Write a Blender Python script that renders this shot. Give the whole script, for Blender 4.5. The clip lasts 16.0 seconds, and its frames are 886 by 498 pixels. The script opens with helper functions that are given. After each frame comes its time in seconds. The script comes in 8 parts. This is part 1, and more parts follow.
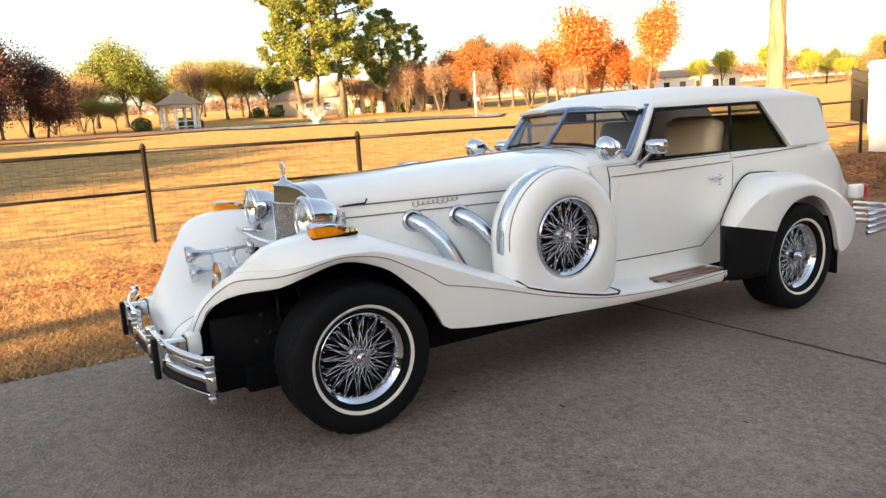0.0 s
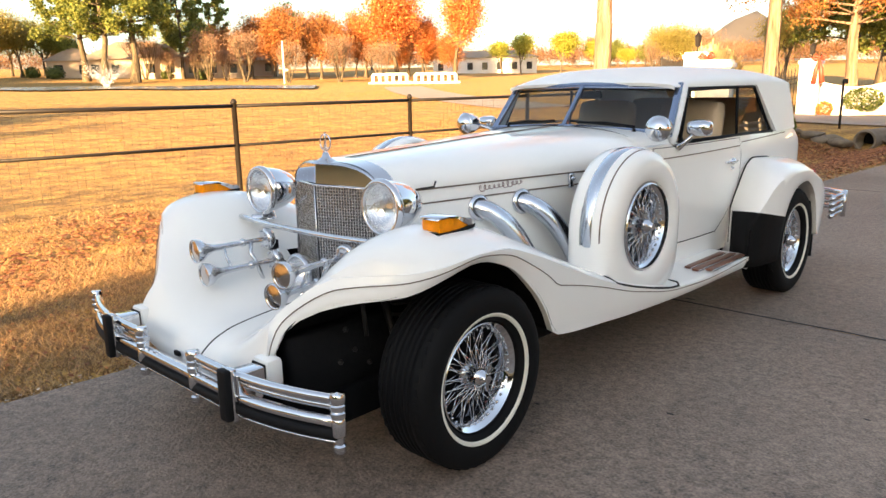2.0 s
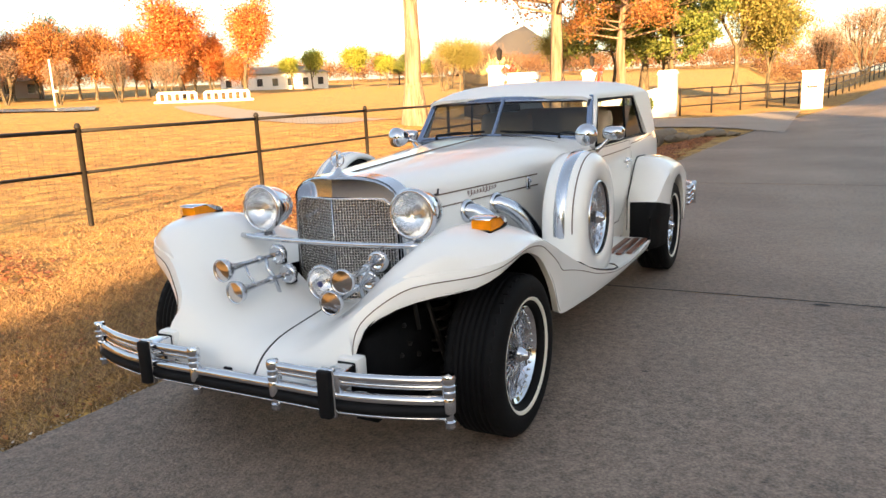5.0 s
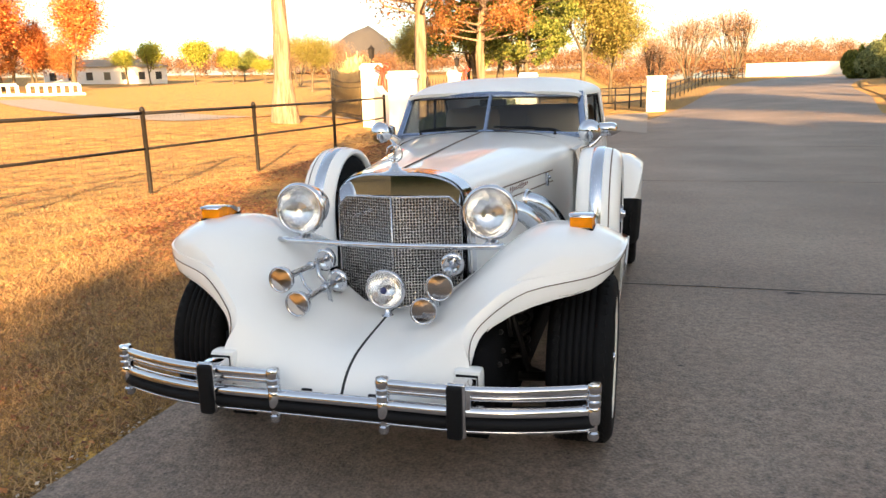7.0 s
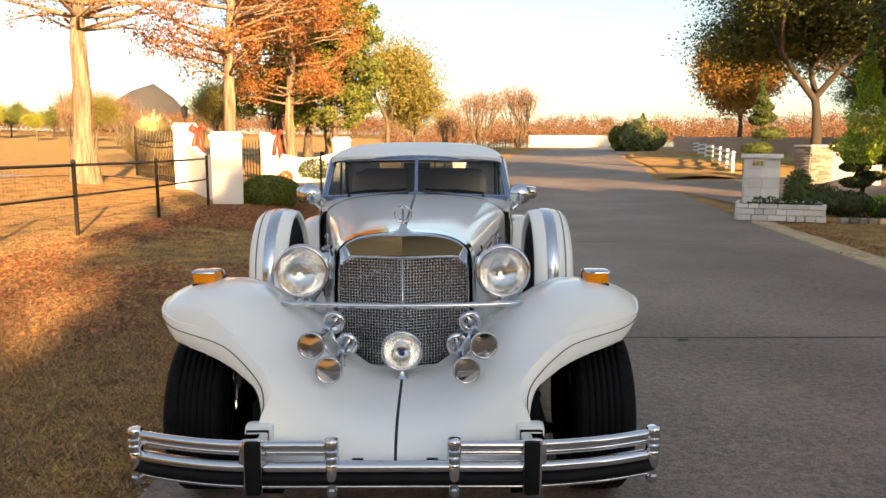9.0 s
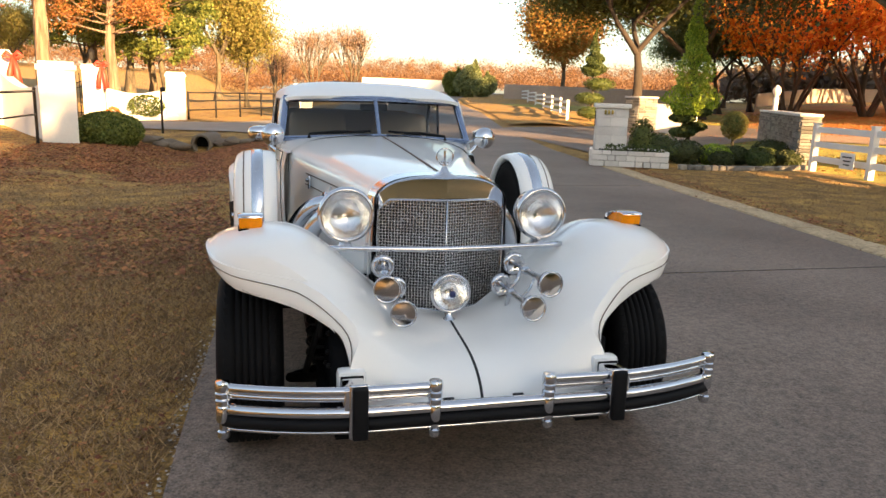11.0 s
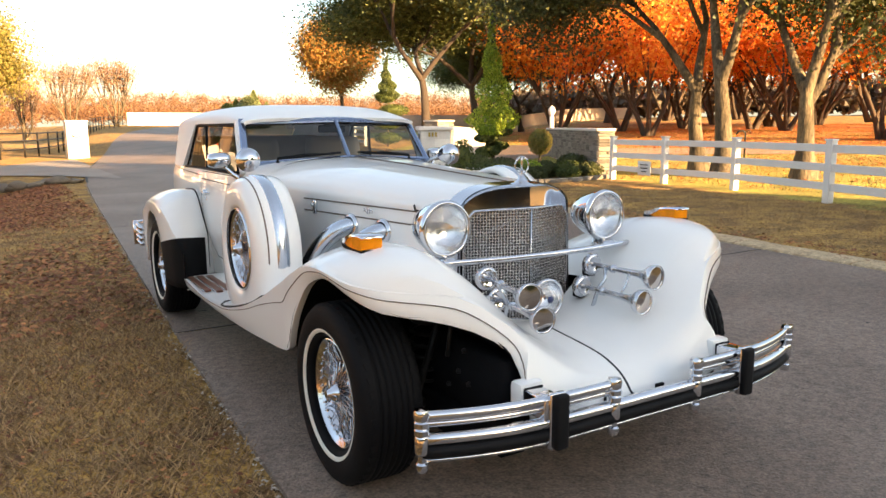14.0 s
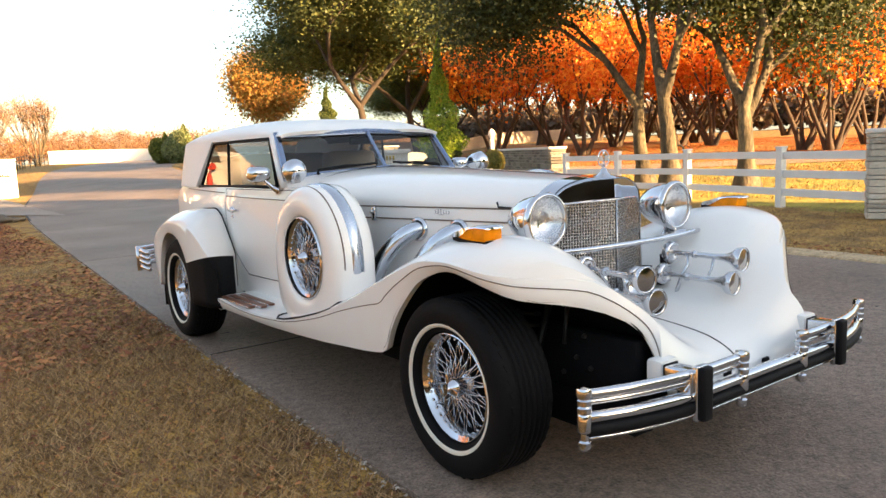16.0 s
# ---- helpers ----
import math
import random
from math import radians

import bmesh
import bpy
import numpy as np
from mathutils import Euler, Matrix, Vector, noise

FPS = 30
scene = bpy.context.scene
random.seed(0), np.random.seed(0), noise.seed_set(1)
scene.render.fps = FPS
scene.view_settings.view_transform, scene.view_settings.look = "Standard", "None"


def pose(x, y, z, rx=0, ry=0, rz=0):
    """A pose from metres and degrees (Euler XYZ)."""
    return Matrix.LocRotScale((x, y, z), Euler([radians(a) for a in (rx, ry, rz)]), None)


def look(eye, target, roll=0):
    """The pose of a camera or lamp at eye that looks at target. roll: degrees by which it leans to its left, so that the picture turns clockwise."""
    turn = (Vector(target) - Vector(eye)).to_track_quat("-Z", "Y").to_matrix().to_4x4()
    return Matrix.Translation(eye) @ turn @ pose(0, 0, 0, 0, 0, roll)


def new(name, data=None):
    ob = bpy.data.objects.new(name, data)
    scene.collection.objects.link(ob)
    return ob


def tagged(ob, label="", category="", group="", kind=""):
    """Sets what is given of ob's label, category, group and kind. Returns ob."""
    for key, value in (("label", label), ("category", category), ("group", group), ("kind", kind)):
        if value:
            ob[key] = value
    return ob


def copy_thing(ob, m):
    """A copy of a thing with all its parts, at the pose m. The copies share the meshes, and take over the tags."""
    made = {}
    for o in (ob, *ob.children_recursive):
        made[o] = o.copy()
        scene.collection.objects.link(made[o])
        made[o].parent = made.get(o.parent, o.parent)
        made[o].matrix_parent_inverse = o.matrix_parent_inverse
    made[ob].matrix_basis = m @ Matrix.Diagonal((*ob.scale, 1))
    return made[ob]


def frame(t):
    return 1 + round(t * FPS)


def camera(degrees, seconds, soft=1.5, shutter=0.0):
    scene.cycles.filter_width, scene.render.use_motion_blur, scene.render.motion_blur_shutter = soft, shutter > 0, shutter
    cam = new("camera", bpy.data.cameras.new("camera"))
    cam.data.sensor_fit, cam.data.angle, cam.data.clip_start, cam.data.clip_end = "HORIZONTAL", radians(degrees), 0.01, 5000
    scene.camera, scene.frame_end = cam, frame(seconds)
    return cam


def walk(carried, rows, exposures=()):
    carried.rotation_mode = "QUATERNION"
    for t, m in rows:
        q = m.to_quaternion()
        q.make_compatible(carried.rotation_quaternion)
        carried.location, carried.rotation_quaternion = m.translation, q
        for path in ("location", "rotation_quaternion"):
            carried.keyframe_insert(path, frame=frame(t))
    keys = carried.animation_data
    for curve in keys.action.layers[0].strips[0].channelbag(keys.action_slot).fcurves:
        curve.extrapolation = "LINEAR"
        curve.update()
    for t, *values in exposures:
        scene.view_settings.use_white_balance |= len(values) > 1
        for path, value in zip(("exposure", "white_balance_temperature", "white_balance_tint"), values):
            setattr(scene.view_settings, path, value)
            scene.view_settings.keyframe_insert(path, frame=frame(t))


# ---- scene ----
cam = camera(62.3, 16.0)
PATH = [
    (0, (3.853, -1.279, 1.415), (2.165, -0.265, 1.067), -3.6),
    (0.5, (3.482, -1.425, 1.407), (1.802, -0.409, 1.023), -4.7),
    (1, (3.119, -1.592, 1.411), (1.476, -0.543, 0.963), -0.8),
    (1.5, (2.838, -1.828, 1.433), (1.323, -0.609, 0.967), 0.6),
    (2, (2.585, -1.936, 1.442), (1.242, -0.52, 1.006), -1.1),
    (2.5, (2.406, -1.989, 1.477), (1.262, -0.393, 1.1), -1.8),
    (3, (2.285, -2.173, 1.505), (1.38, -0.431, 1.125), -3.5),
    (3.5, (2.223, -2.364, 1.515), (1.409, -0.58, 1.12), -2.5),
    (4, (2.227, -2.504, 1.489), (1.279, -0.784, 1.109), -1.4),
    (4.2, (2.223, -2.58, 1.484), (1.246, -0.877, 1.1), -0.9),
    (6.3, (1.4, -2.842, 1.493), (0.782, -1.006, 0.993), -1.3),
    (6.5, (1.311, -2.852, 1.471), (0.717, -1.006, 0.983), 0.3),
    (7, (1.043, -2.924, 1.479), (0.514, -1.044, 1.048), -1.5),
    (7.5, (0.807, -3.027, 1.482), (0.424, -1.103, 1.089), -0.7),
    (8, (0.568, -3.016, 1.469), (0.292, -1.064, 1.133), -2.8),
    (8.5, (0.386, -3.022, 1.475), (0.243, -1.049, 1.178), -0.2),
    (9, (0.153, -3.082, 1.484), (0.165, -1.1, 1.214), 0.0),
    (9.2, (0.066, -3.108, 1.484), (0.122, -1.128, 1.206), -0.7),
    (11.3, (-0.865, -2.967, 1.462), (-0.356, -1.08, 1.038), 1.6),
    (11.5, (-0.93, -2.934, 1.454), (-0.411, -1.051, 1.024), 0.8),
    (12, (-1.134, -2.783, 1.438), (-0.553, -0.922, 0.994), -1.0),
    (12.5, (-1.316, -2.727, 1.443), (-0.586, -0.923, 0.985), 1.4),
    (13, (-1.543, -2.7, 1.426), (-0.664, -0.967, 0.954), 0.2),
    (13.5, (-1.741, -2.59, 1.385), (-0.847, -0.866, 0.907), -1.6),
    (14, (-1.931, -2.492, 1.376), (-0.915, -0.802, 1.046), -0.4),
    (14.5, (-2.128, -2.471, 1.347), (-1.003, -0.842, 1.057), -2.3),
    (15, (-2.259, -2.421, 1.337), (-1.128, -0.792, 1.077), -1.5),
    (15.5, (-2.378, -2.28, 1.287), (-1.207, -0.681, 1.018), -3.2),
    (16, (-2.528, -2.16, 1.266), (-1.356, -0.56, 1.004), -2.4),
]
walk(cam, [(t, look(eye, target, roll)) for t, eye, target, roll in PATH],
     exposures=[(0.0, 2.76, 6500, 10), (3.0, 2.78, 6500, 10), (4.0, 2.64, 6500, 10), (7.2, 2.64, 6500, 10), (8.0, 2.40, 6500, 10), (9.0, 2.18, 6500, 10), (11.5, 2.45, 6500, 10), (13.0, 2.43, 6500, 10), (13.6, 2.72, 6500, 10), (16.0, 2.78, 6500, 10)])
# ---- world, sun, exposure ----
SUN_DIR = Vector((0.335, -0.942, 0.21)).normalized()
world = bpy.data.worlds.new("world")
scene.world = world
world.use_nodes = True
wn = world.node_tree
sky = wn.nodes.new("ShaderNodeTexSky")
sky.sky_type = "NISHITA"
sky.sun_disc = False
sky.sun_elevation = math.asin(SUN_DIR.z)
sky.sun_rotation = math.atan2(SUN_DIR.x, SUN_DIR.y)
sky.air_density, sky.dust_density, sky.ozone_density = 1.0, 1.3, 0.8
# thin bright haze over the clear sky
haze = wn.nodes.new("ShaderNodeMix")
haze.data_type, haze.blend_type = "RGBA", "ADD"
haze.inputs[0].default_value = 1.0
haze.inputs[7].default_value = (1.0, 0.955, 0.90, 1)
wn.links.new(sky.outputs[0], haze.inputs[6])
wn.links.new(haze.outputs[2], wn.nodes["Background"].inputs[0])
wn.nodes["Background"].inputs[1].default_value = 0.05
sun = new("sun", bpy.data.lights.new("sun", "SUN"))
sun.data.energy, sun.data.angle, sun.data.color = 5.0, radians(0.6), (1.0, 0.62, 0.285)
sun.matrix_world = look(SUN_DIR * 60, (0, 0, 0))

# ---- materials ----
MATS = {}


def surface(name, base, rough=0.6, metallic=0.0, vary=0.12, scale=4.0, bump=0.0, bscale=60.0, coat=0.0, second=None, mix=0.5,
            piece=0.0, island=0.0, stretch=(1, 1, 1), sheen=0.0, through_light=0.0, shine=0.5, grain=0.0, gscale=120.0):
    """A procedural surface: a base colour that drifts at two scales, fine relief, and some wear in the gloss."""
    m = bpy.data.materials.new(name)
    m.use_nodes = True
    t, n = m.node_tree, m.node_tree.nodes
    b = n["Principled BSDF"]
    geo = n.new("ShaderNodeNewGeometry")
    mp = n.new("ShaderNodeMapping")
    mp.inputs["Scale"].default_value = stretch
    t.links.new(geo.outputs["Position"], mp.inputs["Vector"])

    def noisy(s, detail=4.0):
        k = n.new("ShaderNodeTexNoise")
        k.inputs["Scale"].default_value, k.inputs["Detail"].default_value = s, detail
        t.links.new(mp.outputs[0], k.inputs["Vector"])
        return k.outputs[0]

    def math_node(op, a, c):
        k = n.new("ShaderNodeMath")
        k.operation = op
        for i, v in enumerate((a, c)):
            if isinstance(v, (int, float)):
                k.inputs[i].default_value = v
            else:
                t.links.new(v, k.inputs[i])
        return k.outputs[0]

    big, small = noisy(scale), noisy(scale * 9)
    total = math_node("ADD", math_node("MULTIPLY", math_node("SUBTRACT", big, 0.5), 2.2 * vary),
                      math_node("MULTIPLY", math_node("SUBTRACT", small, 0.5), 1.6 * vary))
    if grain:
        total = math_node("ADD", total, math_node("MULTIPLY", math_node("SUBTRACT", noisy(gscale, 2.0), 0.5), 3.0 * grain))
        total = math_node("ADD", total, math_node("MULTIPLY", math_node("SUBTRACT", noisy(gscale * 0.27, 3.0), 0.5), 2.0 * grain))
    if piece:
        info = n.new("ShaderNodeObjectInfo")
        total = math_node("ADD", total, math_node("MULTIPLY", math_node("SUBTRACT", info.outputs["Random"], 0.5), piece))
    if island:
        total = math_node("ADD", total, math_node("MULTIPLY", math_node("SUBTRACT", geo.outputs["Random Per Island"], 0.5), island))
    val = n.new("ShaderNodeHueSaturation")
    t.links.new(math_node("ADD", total, 1.0), val.inputs["Value"])
    if second:
        mx = n.new("ShaderNodeMix")
        mx.data_type = "RGBA"
        mx.inputs[6].default_value, mx.inputs[7].default_value = (*base, 1), (*second, 1)
        ramp = n.new("ShaderNodeMapRange")
        ramp.inputs[1].default_value, ramp.inputs[2].default_value = mix - 0.14, mix + 0.14
        src = geo.outputs["Random Per Island"] if island else noisy(scale * 0.7, 6.0)
        t.links.new(src, ramp.inputs[0])
        t.links.new(ramp.outputs[0], mx.inputs[0])
        t.links.new(mx.outputs[2], val.inputs["Color"])
    else:
        val.inputs["Color"].default_value = (*base, 1)
    t.links.new(val.outputs[0], b.inputs["Base Color"])
    b.inputs["Metallic"].default_value = metallic
    t.links.new(math_node("ADD", math_node("MULTIPLY", math_node("SUBTRACT", small, 0.5), 0.25 * rough), rough), b.inputs["Roughness"])
    b.inputs["Coat Weight"].default_value = coat
    b.inputs["Specular IOR Level"].default_value = shine
    b.inputs["Coat Roughness"].default_value = 0.012
    b.inputs["Sheen Weight"].default_value = sheen
    b.inputs["Sheen Tint"].default_value = (*[min(1.0, c / max(base)) for c in base], 1)
    if bump:
        bp = n.new("ShaderNodeBump")
        bp.inputs["Strength"].default_value, bp.inputs["Distance"].default_value = bump, 0.6 / bscale
        t.links.new(noisy(bscale, 5.0), bp.inputs["Height"])
        t.links.new(bp.outputs[0], b.inputs["Normal"])
    if through_light:
        tr = n.new("ShaderNodeBsdfTranslucent")
        t.links.new(val.outputs[0], tr.inputs[0])
        ms = n.new("ShaderNodeMixShader")
        ms.inputs[0].default_value = through_light
        t.links.new(b.outputs[0], ms.inputs[1])
        t.links.new(tr.outputs[0], ms.inputs[2])
        t.links.new(ms.outputs[0], n["Material Output"].inputs[0])
    MATS[name] = m
    return m


def glass(name, tint=(0.9, 0.95, 0.95), rough=0.0, clear=0.75, frost=0.0):
    """Thin pane: clear for the most part, with a real gloss on it."""
    m = bpy.data.materials.new(name)
    m.use_nodes = True
    t, n = m.node_tree, m.node_tree.nodes
    n.remove(n["Principled BSDF"])
    tp, gl, lw, ms = (n.new("ShaderNodeBsdfTransparent"), n.new("ShaderNodeBsdfGlossy"), n.new("ShaderNodeLayerWeight"), n.new("ShaderNodeMixShader"))
    pw, fr = n.new("ShaderNodeMath"), n.new("ShaderNodeMath")
    lw.inputs["Blend"].default_value = 0.5
    pw.operation, fr.operation = "POWER", "MULTIPLY_ADD"
    pw.inputs[1].default_value, fr.inputs[1].default_value, fr.inputs[2].default_value = 5.0, 0.90, 0.06
    t.links.new(lw.outputs["Facing"], pw.inputs[0])
    t.links.new(pw.outputs[0], fr.inputs[0])
    tp.inputs[0].default_value = (*[c * clear for c in tint], 1)
    gl.inputs["Roughness"].default_value = rough
    t.links.new(fr.outputs[0], ms.inputs[0])
    body = tp.outputs[0]
    if frost:
        # prisms pressed into the glass scatter part of the light
        df, mf, wv = n.new("ShaderNodeBsdfDiffuse"), n.new("ShaderNodeMixShader"), n.new("ShaderNodeTexNoise")
        df.inputs[0].default_value = (0.85, 0.86, 0.86, 1)
        wv.inputs["Scale"].default_value = 75.0
        mr = n.new("ShaderNodeMapRange")
        mr.inputs[1].default_value, mr.inputs[2].default_value, mr.inputs[3].default_value, mr.inputs[4].default_value = 0.35, 0.65, frost * 0.25, frost * 1.75
        t.links.new(wv.outputs[0], mr.inputs[0])
        t.links.new(mr.outputs[0], mf.inputs[0])
        t.links.new(tp.outputs[0], mf.inputs[1])
        t.links.new(df.outputs[0], mf.inputs[2])
        body = mf.outputs[0]
    t.links.new(body, ms.inputs[1])
    t.links.new(gl.outputs[0], ms.inputs[2])
    t.links.new(ms.outputs[0], n["Material Output"].inputs[0])
    return m


PAINT = surface("cream_paint", (0.90, 0.888, 0.85), 0.36, vary=0.012, scale=1.5, coat=0.8, shine=0.1)
TOP = surface("hardtop_vinyl", (0.86, 0.85, 0.82), 0.42, vary=0.03, scale=3, bump=0.05, bscale=220)
CHROME = surface("chrome", (0.66, 0.67, 0.70), 0.06, 1.0, vary=0.02, scale=6)
BRUSHED = surface("brushed_steel", (0.62, 0.65, 0.70), 0.22, 1.0, vary=0.04, scale=8)
# Steel tinted blue: the sky's reflection is put into the base colour.
FRAME = surface("sky_blue_frame_steel", (0.31, 0.37, 0.49), 0.25, 1.0, vary=0.05, scale=8)
RUBBER = surface("tyre_rubber", (0.0055, 0.0055, 0.006), 0.72, vary=0.25, scale=14, bump=0.25, bscale=180, shine=0.14)
BLACK = surface("black_trim", (0.009, 0.009, 0.010), 0.6, vary=0.15, scale=10, bump=0.05, bscale=120, shine=0.12)
DARK = surface("underbody_black", (0.005, 0.005, 0.0055), 0.85, vary=0.3, scale=9, bump=0.3, bscale=40, shine=0.1)
WHITEWALL = surface("whitewall_rubber", (0.74, 0.70, 0.60), 0.55, vary=0.06, scale=18)
STRIPE = surface("pinstripe_brown", (0.15, 0.112, 0.088), 0.65, vary=0.1, scale=20, shine=0.2)
SEAM = surface("panel_gap", (0.02, 0.02, 0.02), 0.8, vary=0.1)
AMBER = surface("amber_lens", (0.92, 0.29, 0.006), 0.16, vary=0.25, scale=30, bump=0.3, bscale=160, shine=0.25)
GRILLE = surface("grille_steel", (0.60, 0.59, 0.57), 0.27, 1.0, vary=0.1, scale=12)
# Stands for the chrome badge where it reflects dark; reflection is in the colour.
BADGE = surface("badge_dark_reflection", (0.15, 0.055, 0.040), 0.35, vary=0.1, scale=30)
RED = surface("red_lens", (0.45, 0.02, 0.02), 0.15, vary=0.08, scale=40, coat=0.6)
WOOD = surface("runner_wood", (0.16, 0.055, 0.025), 0.38, vary=0.25, scale=6, stretch=(14, 1, 14), coat=0.3)
TAN = surface("tan_leather", (0.62, 0.45, 0.28), 0.5, vary=0.08, scale=9, bump=0.12, bscale=180)
CABIN = surface("cabin_trim", (0.05, 0.043, 0.038), 0.7, vary=0.15, scale=9)
REFLECTOR = surface("lamp_reflector", (0.95, 0.96, 0.97), 0.10, 1.0, vary=0.03, scale=30, bump=0.22, bscale=45)
GLASS = glass("window_glass", (0.86, 0.95, 1.0), 0.0, 0.58)
LENS = glass("lamp_glass", (0.97, 0.97, 0.97), 0.06, 0.93, frost=0.055)

CONCRETE = surface("road_concrete", (0.245, 0.186, 0.144), 0.66, vary=0.34, scale=0.55, bump=1.0, bscale=70, second=(0.180, 0.134, 0.102), mix=0.5, grain=0.66, gscale=90, shine=0.5)
VERGE_TAN = surface("dry_verge", (0.50, 0.375, 0.22), 0.95, vary=0.35, scale=2.5, bump=0.9, bscale=40, grain=0.5, gscale=60)
GRASS = surface("dormant_grass", (0.405, 0.240, 0.056), 0.95, vary=0.45, scale=3.0, bump=1.0, bscale=30, second=(0.170, 0.096, 0.030), mix=0.5, grain=1.0, gscale=60, sheen=0.045)
LAWN = surface("yellow_lawn", (0.38, 0.33, 0.055), 0.95, vary=0.40, scale=1.2, bump=1.0, bscale=30, second=(0.22, 0.19, 0.035), mix=0.5, grain=0.8, gscale=40, sheen=0.04)
BLADE = surface("straw_blades", (0.63, 0.40, 0.175), 0.8, vary=0.15, scale=1.2, island=1.0, second=(0.15, 0.085, 0.040), mix=0.5)
MEADOW = surface("meadow_straw", (0.36, 0.245, 0.040), 0.85, vary=0.25, scale=0.25, island=0.5, second=(0.22, 0.12, 0.035), mix=0.5)
STRAW = surface("straw_tufts", (0.31, 0.175, 0.036), 0.85, vary=0.25, scale=0.25, island=0.5, second=(0.20, 0.108, 0.030), mix=0.5)
CARPET = surface("leaf_strewn_lawn", (0.50, 0.150, 0.030), 0.9, vary=0.40, scale=0.7, bump=1.0, bscale=20, second=(0.40, 0.24, 0.05), mix=0.5, grain=0.8, gscale=18)
LITTER = surface("fallen_leaves", (0.24, 0.075, 0.028), 0.8, vary=0.1, scale=2, island=0.9, second=(0.36, 0.15, 0.05), mix=0.6)
ORANGE_LITTER = surface("orange_leaves", (0.56, 0.14, 0.022), 0.8, vary=0.1, scale=2, island=0.6, second=(0.42, 0.19, 0.05), mix=0.6)
IRON = surface("fence_iron", (0.016, 0.014, 0.013), 0.5, shine=0.3, vary=0.25, scale=12, bump=0.1, bscale=90)
WHITE = surface("white_masonry", (0.80, 0.77, 0.72), 0.8, vary=0.06, scale=1.5, bump=0.25, bscale=30)
WHITE_WOOD = surface("white_board", (0.76, 0.75, 0.72), 0.6, vary=0.08, scale=3, bump=0.1, bscale=50)
STONE = surface("limestone", (0.66, 0.63, 0.585), 0.85, vary=0.14, scale=3, bump=0.5, bscale=28, piece=0.30)
STONE_DARK = surface("ledge_stone", (0.225, 0.205, 0.175), 0.9, vary=0.25, scale=3, bump=0.9, bscale=20, piece=0.8)
STONE_TAN = surface("tan_ledge_stone", (0.56, 0.50, 0.41), 0.9, vary=0.2, scale=3, bump=0.8, bscale=20, piece=0.5)
MORTAR = surface("mortar", (0.42, 0.395, 0.355), 0.95, vary=0.15, scale=6, bump=0.3, bscale=60)
BARK = surface("oak_bark", (0.150, 0.118, 0.074), 0.95, vary=0.45, second=(0.065, 0.052, 0.033), mix=0.5, scale=4.0, bump=1.0, bscale=14, stretch=(1, 1, 0.3), grain=0.7, gscale=26)
BARK_FAN = surface("fan_tree_bark", (0.070, 0.050, 0.036), 0.95, vary=0.35, scale=3.0, bump=0.9, bscale=14)
BARK_PALE = surface("cypress_bark", (0.36, 0.265, 0.18), 0.95, vary=0.5, scale=2.6, bump=1.0, bscale=5, stretch=(4.5, 4.5, 0.35), second=(0.19, 0.12, 0.078), mix=0.50)
BARK_DARK = surface("dark_bark", (0.050, 0.038, 0.030), 0.95, vary=0.25, scale=2.5, bump=0.8, bscale=16)


def leafy(name, a, c, glow=0.3, isl=0.5):
    return surface(name, a, 0.6, vary=0.08, scale=0.5, island=isl, second=c, mix=0.5, through_light=glow)


LEAF_OAK = leafy("live_oak_leaves", (0.075, 0.105, 0.030), (0.14, 0.155, 0.045), 0.35, 0.4)
LEAF_PINE = leafy("pine_needles", (0.12, 0.165, 0.032), (0.23, 0.25, 0.052), 0.4)
LEAF_ORANGE = leafy("orange_foliage", (0.80, 0.185, 0.016), (0.68, 0.32, 0.04), 0.5, 0.7)
LEAF_BRONZE = leafy("bronze_foliage", (0.46, 0.20, 0.035), (0.28, 0.19, 0.04), 0.4)
WOODS = leafy("far_wood_crowns", (0.135, 0.070, 0.034), (0.185, 0.092, 0.038), 0.2, 0.2)
LEAF_RED = leafy("scarlet_foliage", (0.60, 0.17, 0.050), (0.58, 0.27, 0.080), 0.4)
LEAF_RUST = leafy("rust_foliage", (0.36, 0.135, 0.04), (0.42, 0.20, 0.06), 0.4)
LEAF_MAROON = leafy("maroon_foliage", (0.10, 0.028, 0.02), (0.07, 0.04, 0.025), 0.25)
LEAF_GOLD = leafy("golden_foliage", (0.32, 0.25, 0.065), (0.24, 0.23, 0.06), 0.4)
LEAF_TWIG = leafy("bare_twigs", (0.34, 0.22, 0.14), (0.27, 0.15, 0.09), 0.2)
LEAF_GREEN = leafy("shrub_green", (0.050, 0.080, 0.018), (0.10, 0.125, 0.028), 0.3)
# Oak green darkened: shade under the near crowns is put into the colour.
LEAF_SHADE = leafy("shaded_leaves", (0.042, 0.058, 0.017), (0.078, 0.09, 0.026), 0.3, 0.35)
# Darker copy of the far crowns, with their shade put into the colour.
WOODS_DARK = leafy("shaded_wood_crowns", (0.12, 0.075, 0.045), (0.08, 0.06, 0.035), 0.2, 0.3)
# Green brightened to carry the sun that the oaks keep off the spire.
LEAF_BRIGHT = leafy("sunlit_topiary_green", (0.22, 0.34, 0.028), (0.38, 0.46, 0.05), 0.4)
LEAF_CEDAR = leafy("cedar_green", (0.19, 0.24, 0.10), (0.28, 0.31, 0.13), 0.35)
LEAF_YELLOW = leafy("willow_yellow", (0.40, 0.38, 0.05), (0.28, 0.32, 0.05), 0.4)


# ---- mesh helpers ----
def mesh_of(name, bm, material, smooth=True):
    me = bpy.data.meshes.new(name)
    bm.normal_update()
    bm.to_mesh(me)
    bm.free()
    me.materials.append(material)
    if smooth:
        for p in me.polygons:
            p.use_smooth = True
    return me


